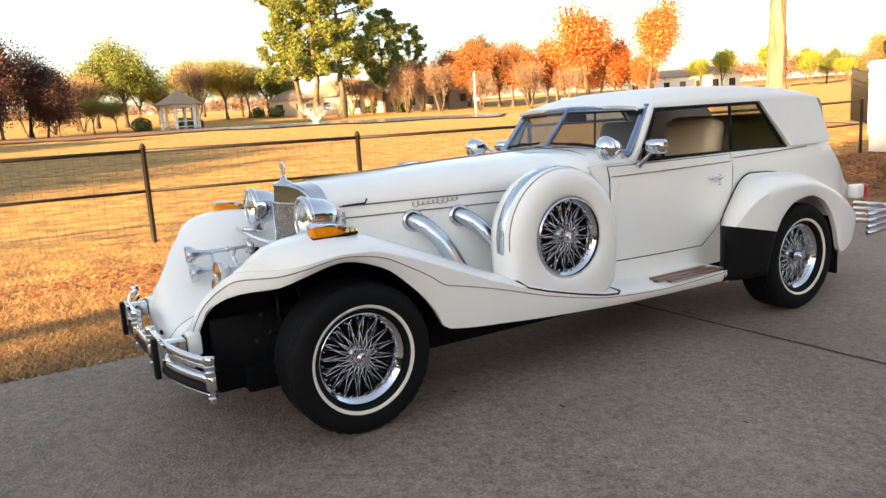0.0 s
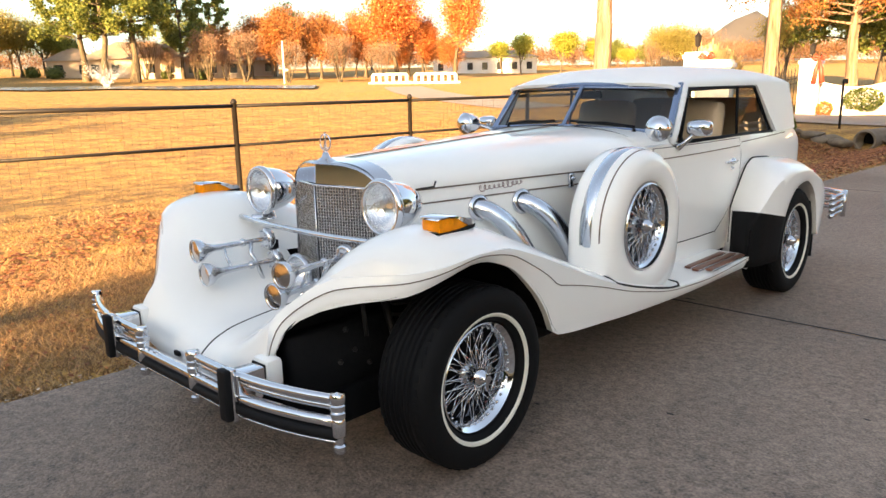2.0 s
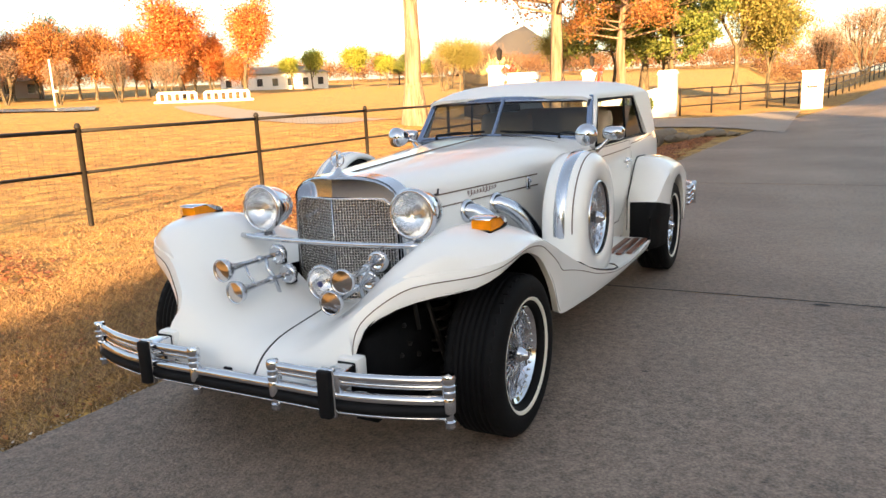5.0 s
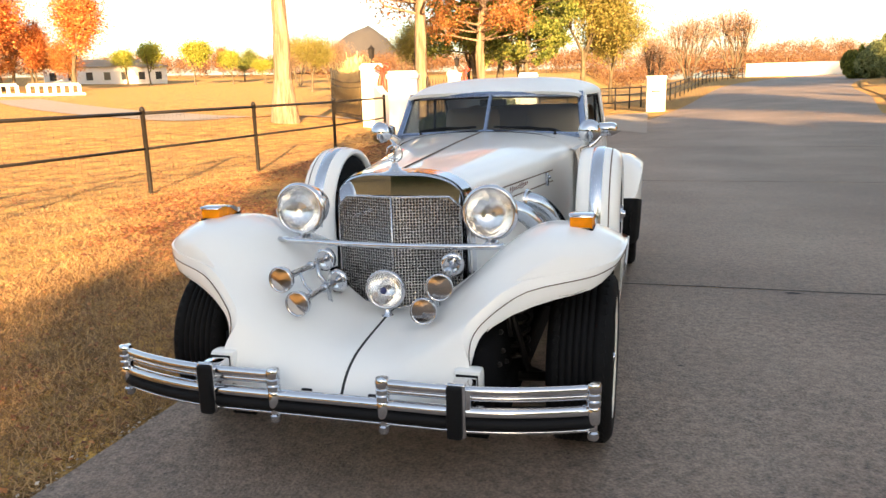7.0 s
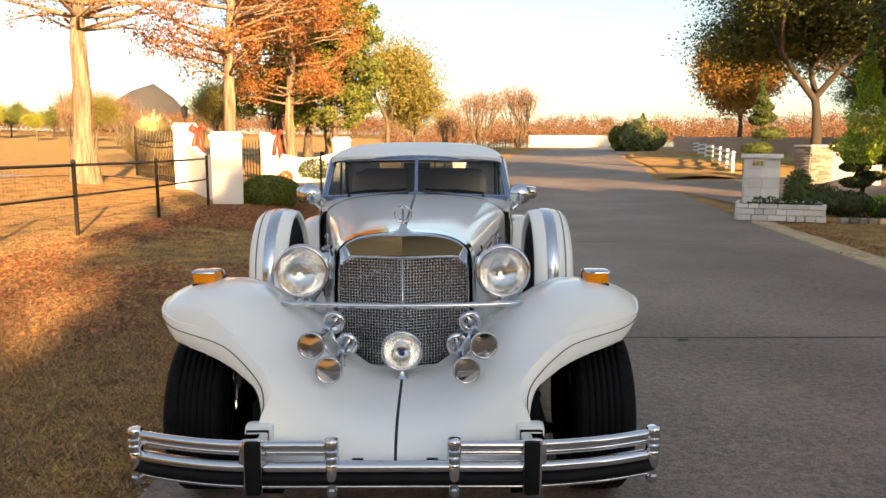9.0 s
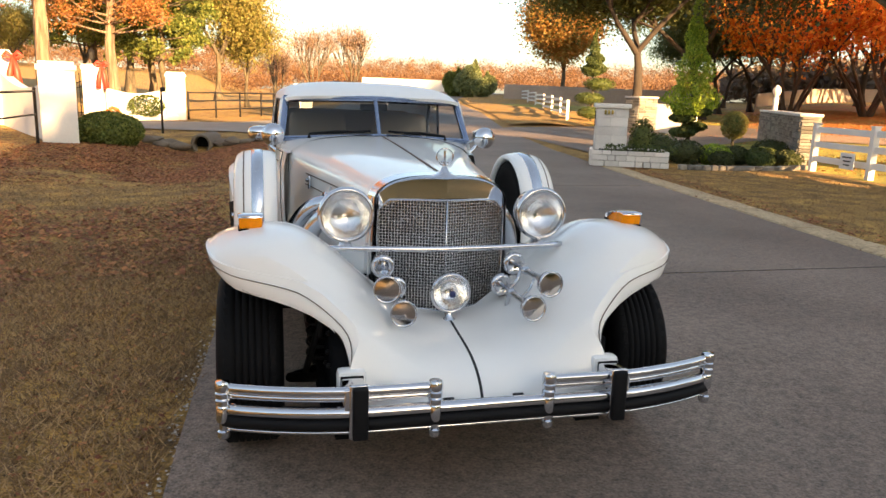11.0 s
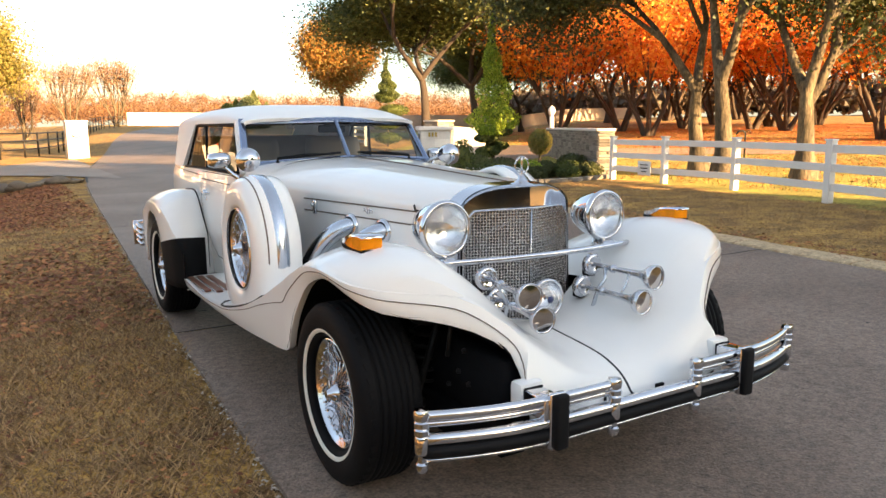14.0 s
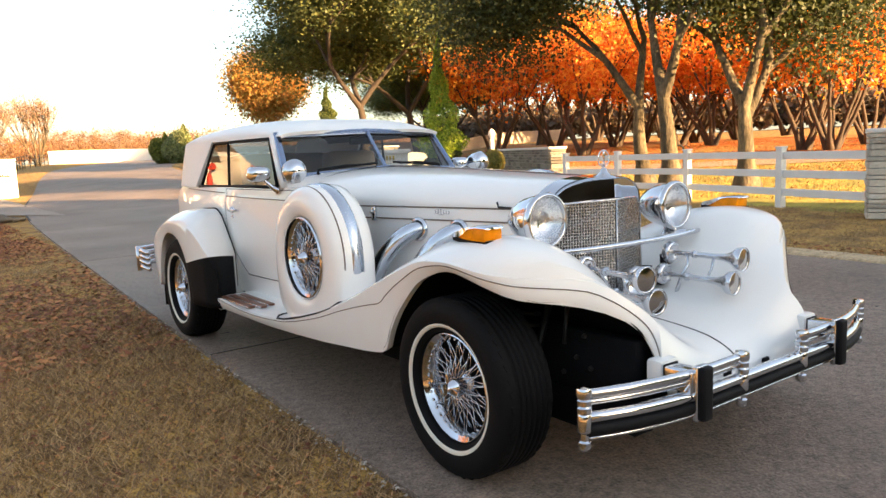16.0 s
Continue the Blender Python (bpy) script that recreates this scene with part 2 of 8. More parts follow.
def part(name, bm, material, parent, label="", smooth=True, angle=None):
    me = mesh_of(name, bm, material, smooth)
    if smooth and angle:
        me.set_sharp_from_angle(angle=radians(angle))
    ob = new(name, me)
    ob.parent = parent
    if label:
        ob["label"] = label
    return ob


def solid(name, bm, material, label, category, kind="", group="", smooth=False, angle=None):
    me = mesh_of(name, bm, material, smooth)
    if smooth and angle:
        me.set_sharp_from_angle(angle=radians(angle))
    return tagged(new(name, me), label, category, group, kind)


def empty(name, label, category, group="", at=(0, 0, 0), kind=""):
    ob = new(name)
    ob.location = at
    return tagged(ob, label, category, group, kind)


def sheet(bm, rows, closed=False):
    """Joins rows of points, all of one length, into a skin of quads."""
    vs = [[bm.verts.new(p) for p in row] for row in rows]
    n = len(vs[0])
    for a, b in zip(vs, vs[1:]):
        for i in range(n if closed else n - 1):
            j = (i + 1) % n
            bm.faces.new((a[i], a[j], b[j], b[i]))
    return vs


def box(bm, size, m=None, bevel=0.0):
    made = bmesh.ops.create_cube(bm, size=1.0, matrix=(m or Matrix()) @ Matrix.Diagonal((*size, 1)))
    if bevel:
        edges = list({e for v in made["verts"] for e in v.link_edges})
        bmesh.ops.bevel(bm, geom=edges, offset=bevel, segments=2, affect="EDGES", profile=0.6)
    return bm


def boxed(size, m=None, bevel=0.0):
    return box(bmesh.new(), size, m, bevel)


def lathe(bm, profile, m=None, seg=32, caps=(False, False)):
    """Turns (radius, height) pairs about the z axis of m."""
    m = m or Matrix()
    rows = [[m @ Vector((r * math.cos(a), r * math.sin(a), h)) for a in (2 * math.pi * k / seg for k in range(seg))] for r, h in profile]
    vs = sheet(bm, rows, closed=True)
    if caps[0]:
        bm.faces.new(list(reversed(vs[0])))
    if caps[1]:
        bm.faces.new(vs[-1])
    return bm


def tube(bm, pts, radius, seg=10, caps=True):
    """A pipe along points; radius is a number or one for each point."""
    pts = [Vector(p) for p in pts]
    rr = radius if isinstance(radius, (list, tuple)) else [radius] * len(pts)
    rows, side = [], None
    for i, p in enumerate(pts):
        d = (pts[min(i + 1, len(pts) - 1)] - pts[max(i - 1, 0)]).normalized()
        if side is None:
            side = d.orthogonal().normalized()
        side = (side - d * side.dot(d)).normalized()
        up = d.cross(side)
        rows.append([p + rr[i] * (side * math.cos(a) + up * math.sin(a)) for a in (2 * math.pi * k / seg for k in range(seg))])
    vs = sheet(bm, rows, closed=True)
    if caps:
        bm.faces.new(list(reversed(vs[0])))
        bm.faces.new(vs[-1])
    return bm


def along(axis, at):
    """A matrix whose z axis points along axis, at a place."""
    return Matrix.Translation(at) @ Vector(axis).to_track_quat("Z", "Y").to_matrix().to_4x4()


def spline(xs, ys):
    """A smooth curve through knots (monotone cubic)."""
    xs, ys = np.array(xs, float), np.array(ys, float)
    d = np.diff(ys) / np.diff(xs)
    m = np.r_[d[0], [0 if a * b <= 0 else 2 * a * b / (a + b) for a, b in zip(d, d[1:])], d[-1]]

    def f(x):
        x = min(max(x, xs[0]), xs[-1])
        i = min(int(np.searchsorted(xs, x, "right")) - 1, len(xs) - 2)
        h = xs[i + 1] - xs[i]
        t = (x - xs[i]) / h
        return float((2 * t**3 - 3 * t**2 + 1) * ys[i] + (t**3 - 2 * t**2 + t) * h * m[i] + (3 * t**2 - 2 * t**3) * ys[i + 1] + (t**3 - t**2) * h * m[i + 1])

    return f


def ease(a, b, x):
    t = min(max((x - a) / (b - a), 0.0), 1.0)
    return t * t * (3 - 2 * t)


def raw_mesh(name, verts, faces, material, smooth=False):
    me = bpy.data.meshes.new(name)
    me.from_pydata(verts, [], faces)
    me.materials.append(material)
    if smooth:
        me.polygons.foreach_set("use_smooth", [True] * len(me.polygons))
    me.update()
    return me

# ---- the car: front axle at y = 0, nose towards -y ----
car = empty("vintage_style_car", "cream white neoclassic car with chrome trim parked on concrete road", "car")
REAR = 3.26


def road_rise(y):
    """The road lies a little higher towards the nose of the car."""
    return 0.016 * (1 - min(max((y - 0.2) / 2.4, 0.0), 1.0) ** 2 * (3 - 2 * min(max((y - 0.2) / 2.4, 0.0), 1.0)))


def both(make):
    for s in (1, -1):
        make(s)


def flip(bm, s):
    """Mirrors a mesh to the other side of the car."""
    if s < 0:
        bmesh.ops.scale(bm, vec=(-1, 1, 1), verts=bm.verts)
        bmesh.ops.reverse_faces(bm, faces=bm.faces)
    return bm


# front wing: outer edge in plan, lip, fold line, crown and apron heights along y
fw_x = spline([-0.63, -0.60, -0.55, -0.50, -0.42, -0.30, -0.20, -0.05, 0.31, 0.48, 2.56], [0.485, 0.487, 0.508, 0.575, 0.705, 0.895, 0.957, 0.98, 0.967, 0.955, 0.935])
fw_lip = spline([-0.63, -0.60, -0.55, -0.50, -0.42, -0.30, -0.20, -0.05, 0.13, 0.31, 0.40, 0.47, 0.84, 1.21, 1.85, 2.56], [0.43, 0.470, 0.585, 0.660, 0.712, 0.752, 0.796, 0.833, 0.785, 0.645, 0.54, 0.425, 0.38, 0.35, 0.32, 0.31])
fw_fold = spline([-0.63, -0.60, -0.55, -0.50, -0.42, -0.30, -0.20, -0.05, 0.09, 0.25, 0.49, 0.81, 1.17, 1.58, 2.03, 2.56], [0.49, 0.575, 0.70, 0.765, 0.803, 0.828, 0.848, 0.870, 0.862, 0.815, 0.72, 0.59, 0.475, 0.392, 0.366, 0.382])
fw_crown = spline([-0.63, -0.60, -0.55, -0.50, -0.42, -0.31, -0.20, -0.10, 0.07, 0.30, 0.60, 0.94, 1.30, 1.62, 2.05, 2.56], [0.51, 0.645, 0.765, 0.79, 0.825, 0.905, 0.935, 0.945, 0.932, 0.855, 0.725, 0.585, 0.475, 0.408, 0.376, 0.388])
fw_apron = spline([-0.63, -0.60, -0.55, -0.45, -0.25, -0.05, 0.30, 0.80, 1.30, 1.62], [0.395, 0.432, 0.468, 0.502, 0.526, 0.541, 0.54, 0.48, 0.455, 0.408])


def fold_x(y):
    """The fold runs inside the lip at the nose, so that the edge there faces forwards."""
    return fw_x(y) - 0.058 * ease(-0.20, -0.46, y) * ease(-0.63, -0.56, y)


def wing_height(x, y):
    xo, c, p = fold_x(y), fw_crown(y), fw_apron(y)
    z = p + (c - p) * ease(0.08, 0.70, x)
    if x > 0.74:
        k = (x - 0.74) / max(xo - 0.74, 0.03)
        z -= max(c - fw_fold(y), 0) * max(k, 0) ** 2.4
    return min(z, max(fw_fold(y), z if x < xo - 0.02 else fw_fold(y)))


def front_wing(s):
    bm = bmesh.new()
    ys = [-0.63 + 0.12 * (k / 10) for k in range(10)] + [-0.51 + 0.04 * k for k in range(26)] + [0.53 + 0.07 * k for k in range(30)]
    ys = [y for y in ys if y < 2.56] + [2.56]
    rows = []
    for y in ys:
        x0 = 0.004 if y < -0.02 else 0.004 + 0.33 * ease(-0.02, 0.05, y) + 0.16 * ease(0.3, 1.6, y)
        xo, xf, lip = fw_x(y), fold_x(y), fw_lip(y)
        row = []
        for k in range(31):
            u = k / 30
            x = x0 + (xf - x0) * (1 - (1 - u) ** 1.35)
            row.append((x, y, wing_height(x, y)))
        zf = row[-1][2]
        for k in range(1, 7):
            u = k / 6
            row.append((xf + (xo - xf) * math.sin(u * math.pi / 2) - 0.022 * u * u, y, zf + (lip - zf) * u))
        row.append((xo - 0.05, y, lip + 0.004))
        rows.append(row)
    # rolled front edge
    first = [(x, y - 0.016, z - 0.02) for x, y, z in rows[0]]
    second = [(x, y - 0.012, z - 0.055) for x, y, z in rows[0]]
    last = [(x, y + 0.004, z - 0.02) for x, y, z in rows[-1]]
    sheet(bm, [second, first] + rows + [last])
    return part("front_wing", flip(bm, s), PAINT, car, angle=50)


both(front_wing)


def wing_stripe(s):
    pts = []
    for k in range(100):
        y = -0.62 + 3.17 * (k / 99) ** 1.35
        xo, xf, lip = fw_x(y), fold_x(y), fw_lip(y)
        u = 0.36 - 0.22 * ease(0.2, 0.9, y)
        zf = wing_height(xf, y)
        pts.append((xf + (xo - xf) * math.sin(u * math.pi / 2) - 0.022 * u * u + 0.0005, y - 0.003 * ease(-0.3, -0.5, y), zf + (lip - zf) * u))
    part("pinstripe", flip(tube(bmesh.new(), pts, 0.0021, 6), s), STRIPE, car, "thin brown pinstripe")


both(wing_stripe)

# centre seam on the apron
bm = bmesh.new()
sheet(bm, [[(-0.0055, y, fw_apron(y) + 0.0004), (0.0, y, fw_apron(y) + 0.0022), (0.0055, y, fw_apron(y) + 0.0004)] for y in (-0.645 + 0.02 * k for k in range(29))])
part("apron_seam", bm, SEAM, car)
for x in (-0.13, 0.13):
    part("apron_plug", boxed((0.04, 0.012, 0.02), Matrix.Translation((x, -0.645, 0.405)), 0.003), BLACK, car)

# inner wings and underside
def underside(s):
    bm = bmesh.new()
    box(bm, (0.10, 1.10, 0.34), Matrix.Translation((s * 0.47, 0.02, 0.40)))
    part("wheel_housing", bm, DARK, car)
    bm = bmesh.new()
    box(bm, (0.40, 0.05, 0.22), Matrix.Translation((s * 0.72, 0.52, 0.54)))
    part("wheel_housing", bm, DARK, car)
    bm = bmesh.new()
    box(bm, (0.10, 1.0, 0.40), Matrix.Translation((s * 0.60, REAR, 0.45)))
    part("wheel_housing", bm, DARK, car)
    bm = bmesh.new()
    box(bm, (0.30, 0.04, 0.30), Matrix.Translation((s * 0.76, REAR + 0.47, 0.42)))
    part("wheel_housing", bm, DARK, car)
    bm = bmesh.new()
    rows = []
    for k in range(27):
        y = -0.60 + 1.08 * k / 26
        xe = max(fw_x(y) - 0.018, 0.44)
        rows.append([(s * 0.40, y, 0.30)] + [(s * (0.40 + (xe - 0.40) * j / 9), y, min(wing_height(0.40 + (xe - 0.40) * j / 9, y) - 0.016, fw_lip(y) + 0.012 + 0.10 * (1 - j / 9))) for j in range(10)])
    sheet(bm, rows)
    part("wheel_housing_roof", bm, DARK, car)
    # suspension: wishbone, damper and brake disc
    bm = bmesh.new()
    tube(bm, [(s * 0.35, -0.12, 0.30), (s * 0.66, 0, 0.27), (s * 0.35, 0.16, 0.30)], 0.022, 8)
    tube(bm, [(s * 0.50, -0.10, 0.68), (s * 0.60, -0.07, 0.32)], 0.014, 8)
    part("suspension_arm", bm, IRON, car)
    bm = bmesh.new()
    tube(bm, [(s * 0.53, -0.22, 0.66), (s * 0.55, -0.22, 0.52)], 0.009, 8)
    part("brake_hose", bm, IRON, car)
    coil = [(s * (0.545 + 0.045 * math.cos(a)), -0.02 + 0.045 * math.sin(a), 0.34 + 0.0075 * a) for a in (0.35 * k for k in range(110))]
    part("coil_spring", tube(bmesh.new(), coil, 0.0075, 6), IRON, car, "dark coil spring")
    for y, z in ((-0.30, 0.56), (-0.26, 0.47), (-0.19, 0.40), (-0.33, 0.44)):
        part("bolt", lathe(bmesh.new(), [(0.010, 0.0), (0.010, 0.010), (0.006, 0.014), (0.0, 0.014)], along((s, -0.3, 0), (s * 0.521, y, z)), 6), IRON, car)


both(underside)
part("chassis", boxed((1.1, 4.3, 0.14), Matrix.Translation((0, 1.75, 0.27)), 0.02), DARK, car)
part("engine_bay", boxed((0.56, 1.5, 0.36), Matrix.Translation((0, 0.85, 0.45)), 0.02), DARK, car)

# bonnet
hood_w = spline([0.04, 0.5, 1.2, 1.80], [0.292, 0.365, 0.485, 0.60])
hood_top = spline([0.04, 0.6, 1.2, 1.86], [1.125, 1.148, 1.172, 1.190])
hood_shoulder = spline([0.04, 1.0, 1.86], [1.005, 1.008, 1.045])


def hood_section(y, n=22):
    w, zt, zs = hood_w(y), hood_top(y), hood_shoulder(y)
    pts = [(w + 0.02, 0.50), (w + 0.012, 0.70), (w + 0.004, 0.90), (w, zs - 0.02)]
    for k in range(n + 1):
        a = 0.5 * math.pi * k / n
        pts.append((w * math.cos(a) ** 0.72 if k < n else 0.0, zs + (zt - zs) * math.sin(a) ** 0.95))
    return pts


bm = bmesh.new()
rows = []
for k in range(25):
    y = 0.11 + 1.71 * k / 24
    half = hood_section(y)
    rows.append([(x, y, z) for x, z in half] + [(-x, y, z) for x, z in reversed(half[:-1])])
sheet(bm, rows)
bonnet = part("bonnet", bm, PAINT, car, angle=60)
bm = bmesh.new()
rows = []
for k in range(28):
    y = 0.165 + 1.575 * k / 27
    rows.append([(-0.006, y, hood_top(y) + 0.0015), (-0.003, y, hood_top(y) + 0.006), (0.003, y, hood_top(y) + 0.006), (0.006, y, hood_top(y) + 0.0015)])
sheet(bm, rows)
part("bonnet_hinge", bm, STRIPE, bonnet, "dark piano hinge along the bonnet")
half = hood_section(1.79)
line = [(x + 0.001, 1.79, z + 0.001) for x, z in half[2:]] + [(-x - 0.001, 1.79, z + 0.001) for x, z in reversed(half[2:-1])]
part("bonnet_gap", tube(bmesh.new(), line, 0.0032, 5), SEAM, bonnet, "dark gap behind the bonnet")


def hood_trim(s):
    # two side lines, script badge as plain wavy bar, louvre latch, bright latch near the grille
    for zoff, ya in ((0.0, 0.185), (-0.062, 0.20)):
        bm = bmesh.new()
        rows = []
        for k in range(24):
            y = ya + (1.34 - ya) * k / 23
            z = 1.0 + zoff - 0.006 * k / 23
            x = hood_w(y) + 0.005 + (0.0 if zoff == 0 else 0.003)
            rows.append([(x, y, z + 0.0035), (x, y, z - 0.0035)])
        sheet(bm, rows)
        part("bonnet_line", flip(bm, s), STRIPE, bonnet)
    bm = bmesh.new()
    pts = []
    for k in range(120):
        u = k / 119
        y = 0.62 + 0.27 * u
        yy = y + 0.011 * math.cos(u * 60)
        pts.append((hood_w(yy) + 0.012, yy if s > 0 else 1.51 - yy, 0.972 + (0.015 if u < 0.14 or 0.55 < u < 0.75 else 0.008) * math.sin(u * 60) + 0.008 * u))
    tube(bm, pts, 0.0017, 5)
    # Same chrome badge on both sides; one has its dark reflection painted in.
    part("script_badge", flip(bm, s), BADGE if s > 0 else CHROME, bonnet, "plain wavy badge with a dark reflection in its colour" if s > 0 else "plain bright wavy badge")
    for y, z in ((0.235, 0.935), (1.22, 0.955)):
        bm = boxed((0.02, 0.035, 0.075), Matrix.Translation((hood_w(y) + 0.012, y, z)), 0.008)
        lathe(bm, [(0.0, 0.012), (0.008, 0.011), (0.011, 0.0)], along((1, 0, 0), (hood_w(y) + 0.022, y, z + 0.012)), 10)
        part("bonnet_latch", flip(bm, s), BRUSHED, bonnet, "dull steel latch")
    bm = bmesh.new()
    tube(bm, [(hood_w(0.24) + 0.010, 0.24, 1.002), (hood_w(0.30) + 0.012, 0.30, 1.005), (hood_w(0.36) + 0.018, 0.36, 1.008), (hood_w(0.37) + 0.012, 0.375, 1.03)], 0.005, 6)
    part("bonnet_catch", flip(bm, s), IRON, bonnet)


both(hood_trim)


def exhaust(s):
    for y0, reach in ((0.62, 0.0), (0.89, 0.03)):
        x0 = hood_w(y0)
        pts, ctrl = [], [(x0 - 0.02, y0, 0.885), (x0 + 0.085, y0 + 0.02, 0.885), (x0 + 0.17, y0 + 0.10, 0.80), (x0 + 0.19 + reach, y0 + 0.22, 0.52)]
        for k in range(41):
            u = k / 40
            c = [Vector(p) for p in ctrl]
            pts.append((1 - u) ** 3 * c[0] + 3 * u * (1 - u) ** 2 * c[1] + 3 * u * u * (1 - u) * c[2] + u**3 * c[3])
        bm = bmesh.new()
        rr, line = [], []
        for a, b in zip(pts, pts[1:]):
            for h in (0.0, 0.5):
                line.append(a.lerp(b, h))
                rr.append(0.043 + (0.0042 if h else 0.0))
        tube(bm, line, rr, 18)
        pipe = part("exhaust_pipe", flip(bm, s), BRUSHED, car, "ribbed bright flexible exhaust pipe")
        bm = bmesh.new()
        lathe(bm, [(0.045, -0.006), (0.060, -0.004), (0.062, 0.010), (0.052, 0.018), (0.046, 0.020)], along((1, -0.25, 0.1), (x0 + 0.006, y0, 0.885)), 24)
        part("collar", flip(bm, s), CHROME, pipe)


both(exhaust)

# radiator shell and grille: a shallow V in plan
bm = bmesh.new()
VEE = 0.105


def brow(x):
    """Height of the bonnet section just behind the grille."""
    w, zs, zt = hood_w(0.06), hood_shoulder(0.06), hood_top(0.06)
    c = min(x / w, 1.0) ** (1 / 0.72)
    return zs + (zt - zs) * max(1 - c * c, 0.0) ** 0.475


arch = [(0.298, 0.53), (0.300, 0.80), (0.299, 0.98)] + [(x, brow(x) + 0.003) for x in (0.293, 0.288, 0.278, 0.26, 0.235, 0.20, 0.15, 0.10, 0.05, 0.0)]
outer = arch + [(-x, z) for x, z in reversed(arch[:-1])]


def shell_ring(k, dy, shrink):
    return [(x * shrink, dy + VEE * abs(x) / 0.3 * k, 0.53 + (z - 0.53) * (0.5 + 0.5 * shrink) if z > 0.6 else z) for x, z in outer]


sheet(bm, [shell_ring(1.0, 0.10, 1.0), shell_ring(1.0, 0.03, 1.0), shell_ring(1.0, -0.004, 0.992), shell_ring(1.0, -0.010, 0.975), shell_ring(1.0, -0.004, 0.962)])
radiator = part("radiator_shell", bm, BRUSHED, car, "polished radiator shell", angle=45)
# bright cowl that carries the shell back over the bonnet
rows = []
for k in range(9):
    u = k / 8
    half = hood_section(0.045 + 0.115 * u)
    ring = [(x + 0.0045, 0.045 + 0.05 * min(x / 0.3, 1.0) + (0.075 + 0.030 * max(0.0, 1.0 - x / 0.29)) * u, z + 0.0045) for x, z in half[:-1]] + [(0.0, 0.045 + 0.105 * u, half[-1][1] + 0.0045)]
    rows.append(ring + [(-x, y, z) for x, y, z in reversed(ring[:-1])])
rows.append([(x * 0.985, y + 0.003, z - 0.006) for x, y, z in rows[-1]])
bm = bmesh.new()
sheet(bm, rows)
part("cowl", bm, CHROME, radiator, "polished chrome cowl behind the grille", angle=60)
bm = bmesh.new()
for s in (1, -1):
    xs = (0.0, 0.05, 0.10, 0.15, 0.20, 0.235, 0.26, 0.278)
    top_in = [(x, brow(x) - 0.006) for x in xs]
    bottom_in = [(x, 1.036 - 0.040 * (x / 0.278) ** 2 - 0.02 * max(0.0, x - 0.23) / 0.048) for x in xs]
    rows = [[(s * x, -0.008 + VEE * x / 0.3 + 0.05 * (z - 1.03), z) for x, z in r] for r in (top_in, bottom_in)]
    sheet(bm, rows if s > 0 else [list(r) for r in reversed(rows)])
part("shell_face", bm, CHROME, radiator, angle=20)
part("radiator_core", boxed((0.54, 0.02, 0.50), Matrix.Translation((0, 0.115, 0.78))), DARK, radiator)


def strip_bar(bm, a, b, half):
    """A flat bar of the pressed mesh, with a little depth."""
    a, b, deep = Vector(a), Vector(b), Vector((0, 0.002, 0))
    sheet(bm, [[a - half + deep, a - half, a + half, a + half + deep], [b - half + deep, b - half, b + half, b + half + deep]])


def grille_half(s):
    bm = bmesh.new()
    edge = lambda z: 0.279 - 0.07 * ease(0.97, 1.03, z) - 0.018 * ease(0.62, 0.54, z)
    for k in range(37):
        z = 0.55 + 0.472 * k / 36
        xe = edge(z)
        strip_bar(bm, (0.004, -0.012, z), (xe, -0.012 + VEE * xe / 0.3, z), Vector((0, 0, 0.0017)))
    for k in range(22):
        x = 0.008 + 0.266 * k / 21
        y = -0.012 + VEE * x / 0.3
        zt = 1.022 - max(0.0, x - 0.245) * 1.0
        zb = 0.543 + max(0.0, x - 0.20) * 0.25
        strip_bar(bm, (x, y - 0.001, zb), (x, y - 0.001, zt), Vector((0.0019, 0.0006, 0)))
    part("grille_mesh", flip(bm, s), GRILLE, radiator, "bright square grille mesh")
    bm = bmesh.new()
    tube(bm, [(x, -0.016 + VEE * x / 0.3, z) for x, z in ((0.0, 1.03), (0.235, 1.022), (0.282, 0.975), (0.284, 0.60), (0.268, 0.560), (0.0, 0.54))], 0.0042, 6, False)
    part("grille_frame", flip(bm, s), CHROME, radiator)


both(grille_half)
part("grille_spine", tube(bmesh.new(), [(0, -0.018, 0.54), (0, -0.016, 1.032)], 0.003, 8), CHROME, radiator)
bm = bmesh.new()
tube(bm, [(-0.215 + 0.12 * k / 30, 0.055 - 0.045 * k / 30, 0.925 + 0.045 * k / 30 + 0.008 * math.sin(k * 1.1)) for k in range(31)], 0.0018, 5)
part("grille_badge", bm, CHROME, radiator, "plain chrome wavy badge")

# mascot: a ring round an upright blade
bm = bmesh.new()
lathe(bm, [(0.0, 0.045), (0.012, 0.043), (0.018, 0.025), (0.035, 0.012), (0.055, 0.006), (0.058, 0.0)], Matrix.Translation((0, 0.055, 1.123)), 24)
mascot = part("bonnet_mascot", bm, CHROME, car, "chrome ring and blade mascot")
bm = bmesh.new()
ring = [(0.036 * math.cos(a), 0.055, 1.208 + 0.036 * math.sin(a)) for a in (2 * math.pi * k / 32 for k in range(33))]
tube(bm, ring, 0.0035, 6, False)
part("ring", bm, CHROME, mascot)
bm = bmesh.new()
tube(bm, [(0, 0.055, 1.16), (0, 0.055, 1.235), (0, 0.055, 1.25)], [0.006, 0.005, 0.001], 6)
box(bm, (0.034, 0.006, 0.006), Matrix.Translation((0, 0.055, 1.185)))
part("blade", bm, CHROME, mascot)

# lamp bar, headlamps, fog lamp
bm = bmesh.new()
tube(bm, [(-0.50 + 0.05 * k, -0.085 - 0.03 * (1 - ((k - 10) / 10) ** 2), 0.848 - 0.006 * (1 - ((k - 10) / 10) ** 2)) for k in range(21)], 0.0125, 10)
